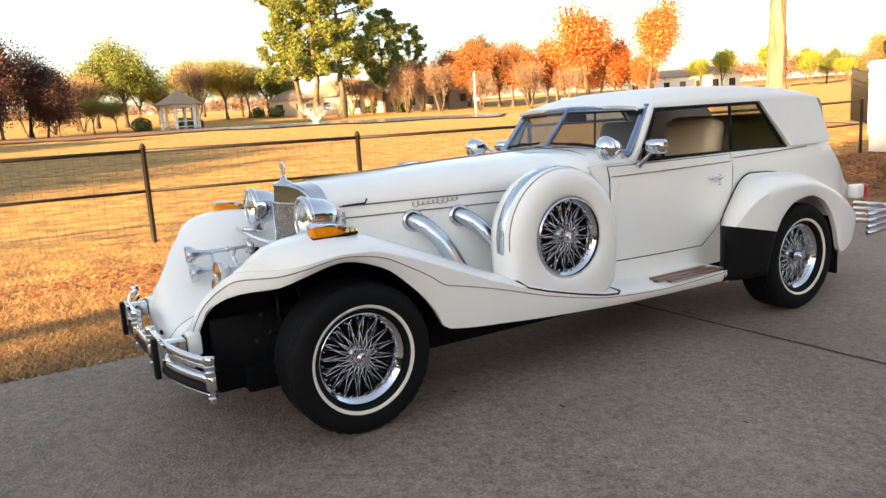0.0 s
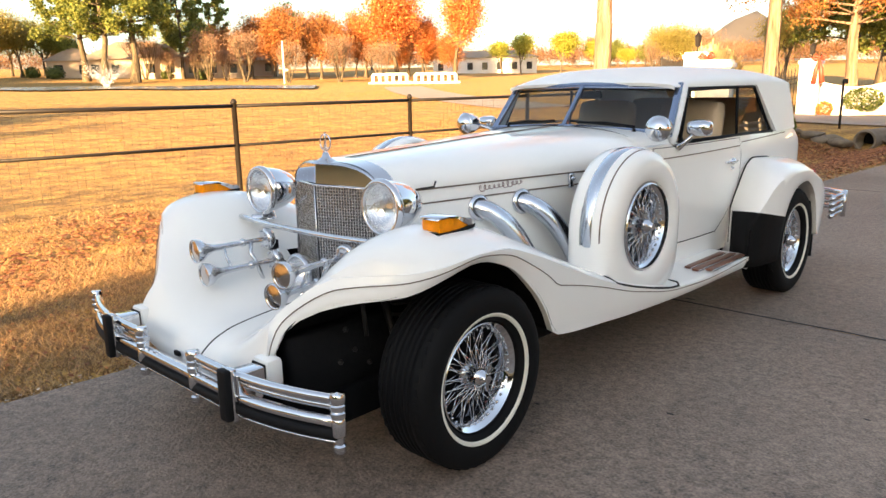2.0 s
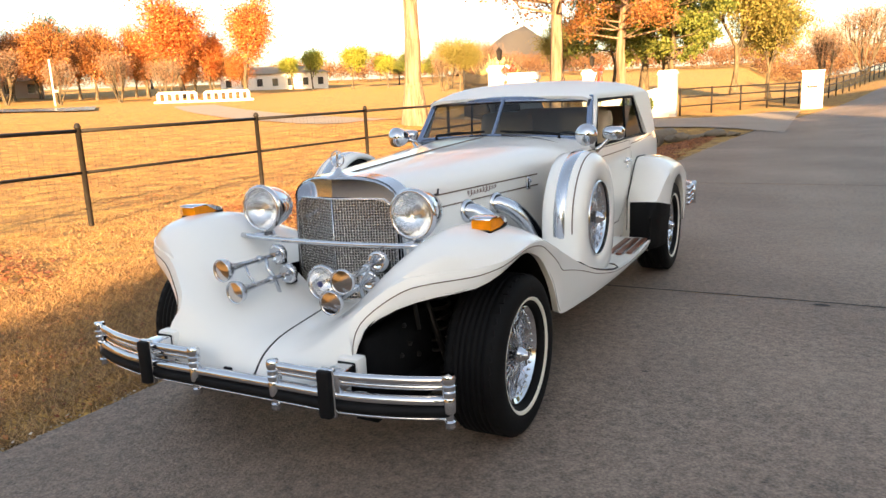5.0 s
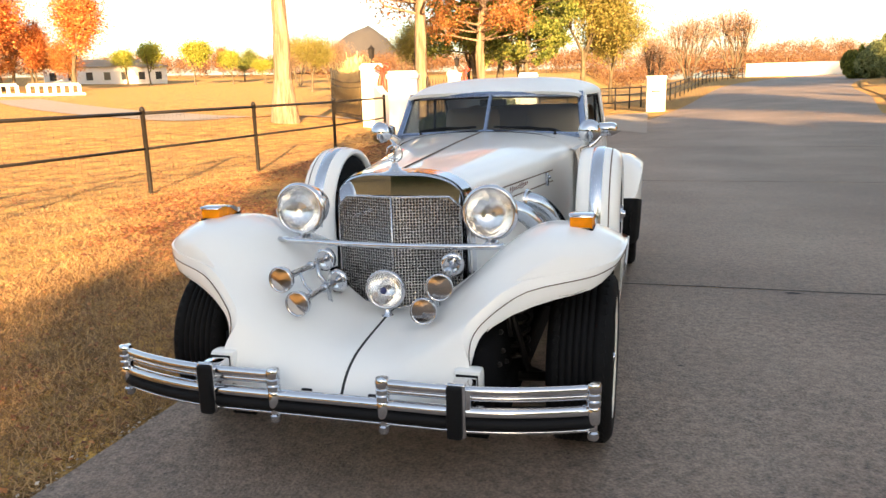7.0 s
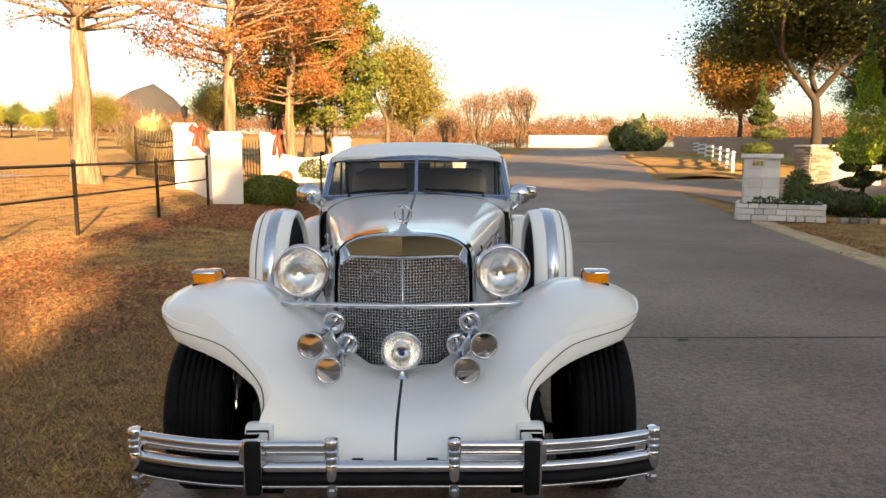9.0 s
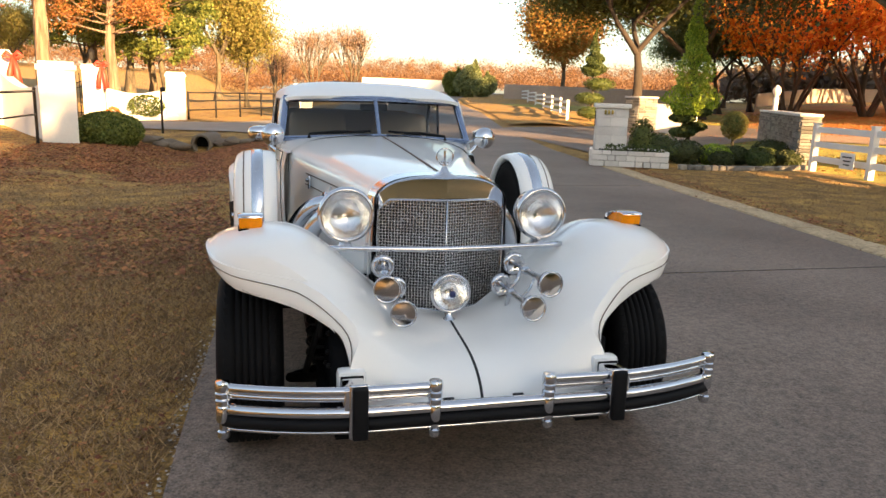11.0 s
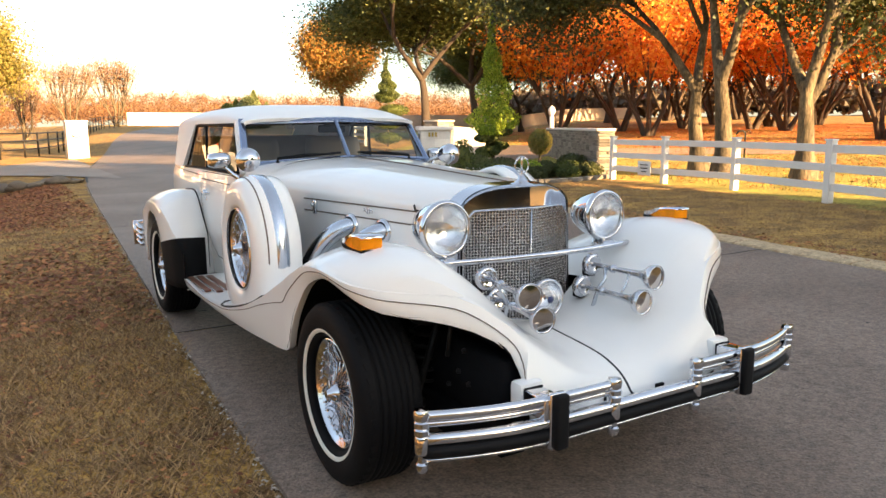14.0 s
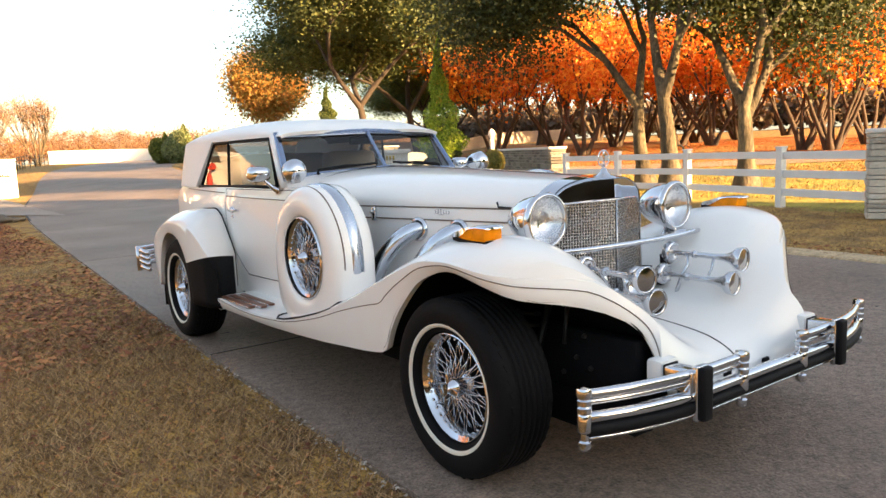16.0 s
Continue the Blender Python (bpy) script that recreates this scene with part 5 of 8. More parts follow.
# concrete road in slabs, joints between them, and the driveway to the gates
def strip(bm, ya, yb, n, left, right, z, cross=10, thick=0.06):
    rows = []
    for k in range(n + 1):
        y = ya + (yb - ya) * k / n
        a, b = left(y), right(y)
        h = z + road_rise(y)
        top = [(a + (b - a) * j / cross, y, h + far_rise(a + (b - a) * j / cross, y)) for j in range(cross + 1)]
        rows.append([(a, y, top[0][2] - thick)] + top + [(b, y, top[-1][2] - thick)])
    sheet(bm, rows)


road = empty("road", "grey broom-finished concrete road with dark joints", "road", kind="structure")
joints = [-48.0, -33.0, -19.5, -10.0, -3.55, 2.58, 8.7, 14.8, 21.0, 27.2, 33.4, 39.6, 46.0, 54.0, 64.0, 78.0, 100.0, 120.0]
for a, b in zip(joints, joints[1:]):
    bm = bmesh.new()
    strip(bm, a + 0.008, b - 0.008, max(2, int((b - a) / 0.4)), road_l, road_r, 0.0)
    part("slab", bm, CONCRETE, road, smooth=False)
bm = bmesh.new()
for y in joints[1:-1]:
    pts = [(road_l(y) + (road_r(y) - road_l(y)) * k / 40, y + 0.012 * noise.noise(Vector((k * 0.7, y, 0)))) for k in range(41)]
    sheet(bm, [[(x, yy + e, 0.0022 + road_rise(y) + far_rise(x, yy + e)) for e in (-0.012, 0.012)] for x, yy in pts])
pts = [(road_l(y) + 0.02 + 0.02 * noise.noise(Vector((y * 1.5, 0, 4))), y) for y in (18.5 + 0.5 * k for k in range(29))]
sheet(bm, [[(x + e, y, 0.0065 + far_rise(x + e, y)) for e in (-0.03, 0.03)] for x, y in pts])
part("joint_sealant", bm, SEAM, road, "dark worn joint filler")
bm = bmesh.new()
rng = random.Random(4)
for x, y, s in ((2.06, 2.50, 0.05), (0.52, 2.65, 0.03), (2.9, 2.36, 0.025), (-0.7, 3.1, 0.03), (1.25, 0.9, 0.018), (0.75, 0.6, 0.016), (1.9, 1.4, 0.014), (3.1, 0.2, 0.02)):
    ring = [bm.verts.new((x + s * (0.9 + 0.5 * rng.random()) * math.cos(a), y + 0.5 * s * (0.6 + 0.6 * rng.random()) * math.sin(a), 0.0045 + road_rise(y))) for a in (2 * math.pi * k / 12 for k in range(12))]
    bm.faces.new(ring)
part("tar_spot", bm, SEAM, road, "small dark stains")
drive = empty("driveway", "pale concrete driveway leading to the gates", "driveway", kind="structure")
bm = bmesh.new()
rows = []
for k in range(45):
    u = k / 44
    x = 1.0 - 58.8 * u
    bend = 20 * max(0.0, u - 0.28) ** 1.3 * 2.2
    lo = 22.6 + 1.6 * ease(0, 0.2, u) + bend - 2.8 * ease(0.04, 0.0, u)
    hi = 29.6 + 0.4 * u + bend + 5.0 * ease(0.06, 0.0, u)
    rows.append([(x, lo + (hi - lo) * j / 6, max(ground_z(x, lo + (hi - lo) * j / 6) + 0.035, 0.004)) for j in range(7)])
sheet(bm, rows)
part("drive_surface", bm, surface("drive_concrete", (0.30, 0.26, 0.22), 0.9, vary=0.15, scale=0.8, bump=0.3, bscale=70), drive)
# side road apron by the stone mailbox
bm = bmesh.new()
apron = [[(8.2 + 13 * u + (6.0 if w > 0.5 else 0.0) * u * 0.2, 16.2 + 9.8 * w + 6.5 * u) for w in (0.0, 0.33, 0.66, 1.0)] for u in (k / 10 for k in range(11))]
sheet(bm, [[(x, y, max(0.004, ground_z(x, y) + 0.02)) for x, y in row] for row in apron])
side = empty("side_drive", "grey concrete side driveway past the stone mailbox", "driveway", kind="structure")
part("drive_surface", bm, CONCRETE, side)

# pale track across the lawn behind the white fence
bm = bmesh.new()
sheet(bm, [[(x, y, ground_z(x, y) + 0.03) for x, y in ((17.4 + 24 * u + 2.6 * w, 20.6 - 26 * u * (1 - 0.25 * u) + 3.0 * w) for w in (0.0, 0.25, 0.5, 0.75, 1.0))] for u in (k / 24 for k in range(25))])
track = empty("lawn_track", "pale brown gravel track across the lawn", "track", kind="structure")
part("track_surface", bm, surface("track_gravel", (0.36, 0.235, 0.145), 0.95, vary=0.3, scale=1.0, bump=0.6, bscale=40, grain=0.5, gscale=40), track)

# low rounded strip for the dry tan verge on the far side of the road
kerb = empty("kerb", "low tan strip of dry verge along the road", "kerb", kind="structure")
ys = [-12 + 1.5 * k for k in range(17)]
for a, b in zip(ys, ys[1:]):
    bm = bmesh.new()
    rows = []
    for k in range(5):
        y = a + 0.006 + (b - a - 0.012) * k / 4
        x = road_r(y)
        h = road_rise(y)
        rows.append([(x - 0.01, y, h - 0.03), (x, y, h + 0.012), (x + 0.05, y, h + 0.022 + 0.008 * noise.noise(Vector((y * 3, 1, 0)))), (x + 0.24, y, h + 0.020), (x + 0.42 + 0.06 * noise.noise(Vector((y * 1.7, 4, 0))), y, h + 0.012), (x + 0.55, y, h - 0.04)])
    sheet(bm, rows)
    part("kerb_stone", bm, VERGE_TAN, kerb)


# ---- grass blades and fallen leaves near the camera ----
def scatter_blades(name, spots, h, w, material, label, flat=False, seed=1, lay=1.5, up=1.0):
    r = np.random.RandomState(seed)
    n = len(spots)
    p = np.array([(x, y, ground_z(x, y)) for x, y in spots])
    a = r.rand(n) * 2 * np.pi
    ww, hh = w * (0.6 + 0.8 * r.rand(n)), h * (0.4 + 1.0 * r.rand(n))
    d = np.c_[np.cos(a), np.sin(a), np.zeros(n)]
    if flat:
        e = np.c_[-np.sin(a), np.cos(a), 0.5 * (r.rand(n) - 0.3)]
        lift = np.c_[np.zeros(n), np.zeros(n), 0.008 + 0.018 * r.rand(n)]
        q = [p + lift - d * ww[:, None], p + lift - e * hh[:, None] * 0.7, p + lift + d * ww[:, None] + np.c_[np.zeros((n, 2)), 0.5 * ww], p + lift + e * hh[:, None]]
        k = 4
    else:
        lean = np.c_[(r.rand(n, 2) - 0.5) * lay * hh[:, None], hh * up]
        q = [p - d * ww[:, None], p + d * ww[:, None], p + lean]
        k = 3
    v = np.stack(q, 1).reshape(-1, 3)
    f = np.arange(n * k).reshape(n, k)
    return tagged(new(name, raw_mesh(name, v.tolist(), f.tolist(), material)), label, name.split("_")[0], kind="stuff")


rr = np.random.RandomState(3)


def spots_in(n, xa, xb, ya, yb, keep=lambda x, y: True):
    out = []
    while len(out) < n:
        x, y = rr.uniform(xa, xb), rr.uniform(ya, yb)
        if keep(x, y):
            out.append((x, y))
    return out


left_ok = lambda x, y: x < road_l(y) - 0.03 + 0.10 * noise.noise(Vector((0, y * 2.5, 0)))
right_ok = lambda x, y: x > road_r(y) + 0.10 + 0.1 * noise.noise(Vector((3, y * 2.0, 0)))
scatter_blades("grass", spots_in(105000, -4.2, -0.9, -3.0, 4.5, left_ok) + spots_in(50000, -7.0, -1.0, -2.5, 10.0, left_ok) + spots_in(22000, -12, -0.5, 2, 22, lambda x, y: left_ok(x, y) and y < 19) + spots_in(34000, 5.0, 10.5, -2.0, 12.0, right_ok),
               0.052, 0.0034, BLADE, "short dormant straw-coloured grass blades", lay=2.3, up=0.7)
scatter_blades("grass", spots_in(30000, -48, -13, -6, 46, lambda x, y: not (20 < y < 32 and x > -20)), 0.05, 0.008, STRAW, "taller sunlit straw tufts of the meadow", seed=9)
scatter_blades("grass", spots_in(50000, 11.8, 42, 2, 46, lambda x, y: x > 11.9 + 0.15 * max(0.0, y - 12) and not (15 < y < 33 and x < 24)),
               0.06, 0.012, MEADOW, "yellow sunlit tufts of the lawn behind the white fence", seed=7)
scatter_blades("leaf_litter", spots_in(26000, -6.0, -0.6, 3.0, 19.0, lambda x, y: left_ok(x, y) and rr.rand() < ease(-0.35, 0.30, noise.noise(Vector((x * 0.45, y * 0.3, 5))) + 0.35 * noise.noise(Vector((x * 2.1, y * 1.6, 9))) + 0.2 * (y - 8) / 8)) + spots_in(8000, -6.0, -0.9, 11.5, 18.6, left_ok) + spots_in(2600, -6.2, -2.0, -2.5, 4.5, lambda x, y: left_ok(x, y) and rr.rand() < ease(0.0, 0.4, noise.noise(Vector((x * 0.6, y * 0.5, 5))) + 0.4 * noise.noise(Vector((x * 2.4, y * 2.0, 9))) - 0.1 * (x + 4))) + spots_in(7000, -15, -5.0, 5, 24, lambda x, y: y < 20 or x < -9) + spots_in(1800, 5.2, 9.0, -3, 12, lambda x, y: 0.0 < x - road_r(y) < 0.9), 0.036, 0.020, LITTER, "scattered dry reddish brown leaves", True, 2)
scatter_blades("leaf_litter", spots_in(1600, 11.8, 24, 3, 24, lambda x, y: y < 2.2 * (x - 6)) + spots_in(32000, 20, 58, 8, 48, lambda x, y: y < 1.25 * x and rr.rand() < ease(-0.4, 0.4, noise.noise(Vector((x * 0.12, y * 0.12, 2))))), 0.055, 0.04, ORANGE_LITTER, "orange leaves strewn on the far lawn", True, 5)
scatter_blades("grit", [(road_l(y) + rr.normal(0.0, 0.035), y) for y in rr.uniform(-5, 18, 2600)], 0.010, 0.008, surface("pale_grit", (0.46, 0.40, 0.33), 0.9, vary=0.1, island=0.8), "pale grit along the road edge", True, 8)
scatter_blades("leaf_litter", spots_in(6500, -6.5, -1.2, -2.0, 6.0, left_ok), 0.018, 0.010, LITTER, "small dry leaf crumbs in the grass", True, 12)

# ---- trees ----
def grow_tree(seed, height, trunk_r, first, forks, levels, spread_deg, shrink=0.72, lean=0.0, up=0.25, wobble=0.12, trunks=1, splay=0.35):
    """Limb segments and twig tips of a branching tree, base at the origin."""
    r = random.Random(seed)
    segs, tips = [], []

    def limb(p, d, length, rad, level):
        n = 3 if level else 4
        q = p
        for k in range(n):
            d = (d + Vector((r.uniform(-1, 1), r.uniform(-1, 1), r.uniform(-0.5, 0.8))) * wobble + Vector((0, 0, up * 0.15))).normalized()
            e = q + d * length / n
            ra, rb = rad * (1 - 0.42 * k / n), rad * (1 - 0.42 * (k + 1) / n)
            segs.append((q, e, ra, rb))
            q = e
            if level >= levels - 1:
                tips.append(e)
        if level < levels:
            for j in range(forks):
                turn = r.uniform(0, 2 * math.pi) if j else r.uniform(-0.5, 0.5)
                side = d.orthogonal().normalized()
                side.rotate(Matrix.Rotation(2 * math.pi * j / forks + turn * 0.5, 3, d))
                a = radians(spread_deg) * r.uniform(0.6, 1.25)
                nd = (d * math.cos(a) + side * math.sin(a) + Vector((0, 0, up * 0.3))).normalized()
                limb(q - d * length * r.uniform(0, 0.25), nd, length * shrink * r.uniform(0.8, 1.15), rad * 0.60, level + 1)
        else:
            tips.append(q)

    for t in range(trunks):
        a = 2 * math.pi * t / max(trunks, 1) + r.uniform(0, 1)
        out = splay if trunks > 1 else lean
        limb(Vector((0.10 * math.cos(a) * (trunks > 1), 0.10 * math.sin(a) * (trunks > 1), 0)), Vector((math.cos(a) * out, math.sin(a) * out, 1)).normalized(), first, trunk_r, 0)
    top = max(t.z for t in tips)
    k = height / top
    return [(a * k, b * k, ra, rb) for a, b, ra, rb in segs], [t * k for t in tips]


def conifer(seed, height, trunk_r, base, reach, whorls=15, each=5):
    """A straight trunk with tiers of thinning branches that carry tufts at their ends."""
    r = random.Random(seed)
    segs, tips = [], []
    pts = [Vector((r.uniform(-1, 1) * 0.012 * height * (k > 0), r.uniform(-1, 1) * 0.012 * height * (k > 0), height * k / 9)) for k in range(10)]
    for k in range(9):
        segs.append((pts[k], pts[k + 1], trunk_r * (1 - 0.1 * k), trunk_r * (1 - 0.1 * (k + 1)) + 0.02))
    for i in range(whorls):
        u = i / (whorls - 1)
        z = height * (base + (0.99 - base) * u)
        k = min(int(z / height * 9), 8)
        c = pts[k].lerp(pts[k + 1], z / height * 9 - k)
        for j in range(each):
            if r.random() < 0.22:
                continue
            a = r.uniform(0, 2 * math.pi)
            L = reach * (0.35 + 0.75 * math.sin(math.pi * (0.25 + 0.70 * u))) * r.uniform(0.55, 1.25)
            mid = c + Vector((math.cos(a) * L * 0.55, math.sin(a) * L * 0.55, L * 0.10))
            end = c + Vector((math.cos(a + 0.2) * L, math.sin(a + 0.2) * L, L * r.uniform(0.05, 0.45)))
            segs.append((c, mid, trunk_r * 0.22, trunk_r * 0.14))
            segs.append((mid, end, trunk_r * 0.14, trunk_r * 0.05))
            tips += [end, mid.lerp(end, 0.5), mid.lerp(end, 0.9) + Vector((0, 0, 0.3))]
    return segs, tips


def limb_mesh(name, segs, material, sides=5, flare=1.7):
    v, f = [], []
    for a, b, ra, rb in segs:
        d = (b - a).normalized()
        s = d.orthogonal().normalized()
        u = d.cross(s)
        base = len(v)
        for p, rad in ((a - d * ra * 0.3, ra), (b + d * rb * 0.15, rb)):
            if p.z < 0.35:
                rad *= 1 + (flare - 1) * (1 - max(p.z, 0) / 0.35)
            for k in range(sides):
                q = 2 * math.pi * k / sides
                v.append(p + rad * (s * math.cos(q) + u * math.sin(q)))
        for k in range(sides):
            j = (k + 1) % sides
            f.append((base + k, base + j, base + sides + j, base + sides + k))
    return raw_mesh(name, [tuple(p) for p in v], f, material, True)


def leaf_mesh(name, centres, n, size, spread, material, seed, squash=0.75, droop=0.0):
    """Many small four-cornered leaves in loose clumps round the given places."""
    r = np.random.RandomState(seed)
    c = np.array([tuple(p) for p in centres], float)
    idx = r.randint(0, len(c), n)
    clump = r.normal(size=(len(c), 3)) * spread * 0.35
    p = c[idx] + clump[idx] + r.normal(size=(n, 3)) * spread * np.array([0.55, 0.55, 0.55 * squash])
    p[:, 2] -= droop * r.rand(n)
    u = r.normal(size=(n, 3))
    u /= np.linalg.norm(u, axis=1)[:, None]
    w = np.cross(u, r.normal(size=(n, 3)))
    w /= np.linalg.norm(w, axis=1)[:, None]
    s = size * (0.55 + 0.9 * r.rand(n))[:, None]
    q = np.stack([p - u * s * 1.1, p + u * s * 0.6 - w * s * 0.75, p + u * s * 0.6 + w * s * 0.75], 1).reshape(-1, 3)
    return raw_mesh(name, q.tolist(), np.arange(3 * n).reshape(n, 3).tolist(), material)


def tree(label, at, seed, height, trunk_r, leaf_mat, bark, leaves, size, spread, group="", cat="tree", name="tree", turn=0.0, extra=None, droop=0.0, flare=1.7, made=None, sides=5, above=0.0, **shape):
    segs, tips = made or grow_tree(seed, height, trunk_r, **shape)
    tips = [p for p in tips if p.z > above * height]
    ob = empty(name, label, cat, group, at)
    ob.rotation_euler.z = turn
    t = new("trunk", limb_mesh("trunk", segs, bark, sides, flare))
    t.parent = ob
    if leaves:
        c = new("crown", leaf_mesh("crown", tips + (extra or []), leaves, size, spread, leaf_mat, seed + 1, droop=droop))
        c.parent = ob
    return ob


def plant(ob, places, label=""):
    """Copies of a tree at (x, y, turn, scale)."""
    for x, y, turn, k in places:
        c = copy_thing(ob, Matrix.Translation((x, y, ground_z(x, y) - 0.05)) @ Matrix.Rotation(turn, 4, "Z") @ Matrix.Scale(k, 4))
        if label:
            c["label"] = label


def polar(az, d, t=0.0):
    """A place by its bearing from the camera's middle ground."""
    return 0.5 + d * math.sin(radians(az)), -2.8 + d * math.cos(radians(az))


def ground_at(az, d):
    x, y = polar(az, d)
    return (x, y, ground_z(x, y) - 0.05)


# live oaks inside the white fence: leaning multi-limbed trunks
oak = tree("live oak with pale rough bark and dark green crown", (14.2, 10.1, 0), 11, 9.5, 0.27, LEAF_SHADE, BARK, 75000, 0.055, 1.35, "oaks behind the white fence", sides=9, first=2.4, forks=2, levels=5, spread_deg=27, up=0.3, shrink=0.78)
oak_b = tree("live oak with leaning limbs and dark green crown", (15.5, 12.0, 0), 23, 9.0, 0.24, LEAF_SHADE, BARK, 75000, 0.055, 1.35, "oaks behind the white fence", sides=9, turn=1.8, first=1.5, forks=2, levels=5, spread_deg=33, up=0.25, shrink=0.80)
oak_c = tree("live oak forking low into leaning limbs", (15.3, 8.6, 0), 37, 9.2, 0.25, LEAF_SHADE, BARK, 75000, 0.055, 1.35, "oaks behind the white fence", sides=9, turn=0.4, first=1.4, forks=3, levels=4, spread_deg=30, up=0.3, shrink=0.85)

# orange pear trees on the lawn beyond
pear = tree("ornamental pear with vase of limbs and orange leaves", (31.8, 29.5, ground_z(31.8, 29.5) - 0.05), 5, 8.2, 0.13, LEAF_ORANGE, BARK_FAN, 12000, 0.115, 0.9, "orange trees on the lawn", droop=0.4, above=0.47, trunks=6, splay=0.5, first=2.4, forks=3, levels=2, spread_deg=24, up=0.35, shrink=0.75)
pear_b = tree("ornamental pear with deep orange leaves", (29.8, 35.5, ground_z(29.8, 35.5) - 0.05), 6, 8.4, 0.13, LEAF_ORANGE, BARK_FAN, 12000, 0.115, 0.9, "orange trees on the lawn", turn=1.0, droop=0.4, above=0.47, trunks=7, splay=0.55, first=2.2, forks=3, levels=2, spread_deg=25, up=0.35, shrink=0.75)
# bearings and distances of the rows on the lawn
def lawn(az, d):
    return -2.4 + d * math.sin(radians(az)), -2.3 + d * math.cos(radians(az))


plant(pear, [(*lawn(a, d), a * 1.7, k) for a, d, k in ((45.0, 55, 1.15), (54.1, 58, 1.15), (56.3, 55, 1.1), (62.3, 43, 1.05), (61.3, 75, 1.35), (51.5, 70, 1.3), (66.2, 47, 1.05), (70.5, 52, 1.1), (48.2, 86, 1.5))])
plant(pear_b, [(*lawn(a, d), a * 2.3, k) for a, d, k in ((55.3, 63, 1.2), (58.1, 67, 1.25), (64.0, 42, 1.0), (49.5, 61, 1.2), (68.3, 60, 1.2), (53.0, 88, 1.5), (63.2, 88, 1.5), (73.0, 66, 1.25))])
# large live oak by the side road, and the round tree past it
bigoak = tree("large spreading live oak with dark leaves", (20.3, 36.5, far_rise(20.3, 36.5)), 61, 13.5, 0.27, LEAF_OAK, BARK_DARK, 110000, 0.075, 1.35, first=3.2, forks=3, levels=4, spread_deg=36, up=0.15, shrink=0.85, lean=0.12)
bigoak.scale = (1.3, 1.3, 1.0)
plant(bigoak, [(26.5, 39.5, 1.7, 1.0), (52, 54, 3.0, 1.1), (33.5, 48, 0.7, 0.68), (38.5, 51, 2.4, 0.66), (46, 66, 4.0, 0.8)])
tree("round tree with bronze orange leaves", (*ground_at(21.9, 100)[:2], ground_at(21.9, 100)[2] - 0.9), 71, 12.8, 0.4, LEAF_BRONZE, BARK, 65000, 0.17, 2.1, first=2.0, forks=4, levels=3, spread_deg=32, up=0.2, shrink=0.75, name="tree")


# clipped plants by the side road
def foliage_blob(name, parent, centre, radii, n, size, material, seed, cone=False):
    r = np.random.RandomState(seed)
    d = r.normal(size=(n, 3))
    d /= np.linalg.norm(d, axis=1)[:, None]
    k = (0.72 + 0.30 * r.rand(n) ** 0.5)[:, None]
    p = d * k * np.array(radii)
    if cone:
        h = (p[:, 2:3] / radii[2] + 1) / 2
        p[:, :2] *= 1.35 * (1.02 - h) ** 0.85
    p += np.array(centre)
    u = r.normal(size=(n, 3))
    u /= np.linalg.norm(u, axis=1)[:, None]
    w = np.cross(u, r.normal(size=(n, 3)))
    w /= np.linalg.norm(w, axis=1)[:, None]
    s = size * (0.6 + 0.8 * r.rand(n))[:, None]
    q = np.stack([p - u * s * 1.1, p + u * s * 0.6 - w * s * 0.7, p + u * s * 0.6 + w * s * 0.7], 1).reshape(-1, 3)
    ob = new(name, raw_mesh(name, q.tolist(), np.arange(3 * n).reshape(n, 3).tolist(), material))
    ob.parent = parent
    return ob


def core(name, parent, centre, radii, material):
    bm = bmesh.new()
    bmesh.ops.create_icosphere(bm, subdivisions=2, radius=1.0, matrix=Matrix.Translation(centre) @ Matrix.Diagonal((*[v * 0.80 for v in radii], 1)))
    for v in bm.verts:
        v.co += 0.06 * max(radii) * noise.noise_vector(v.co * 3)
    return part(name, bm, material, parent)


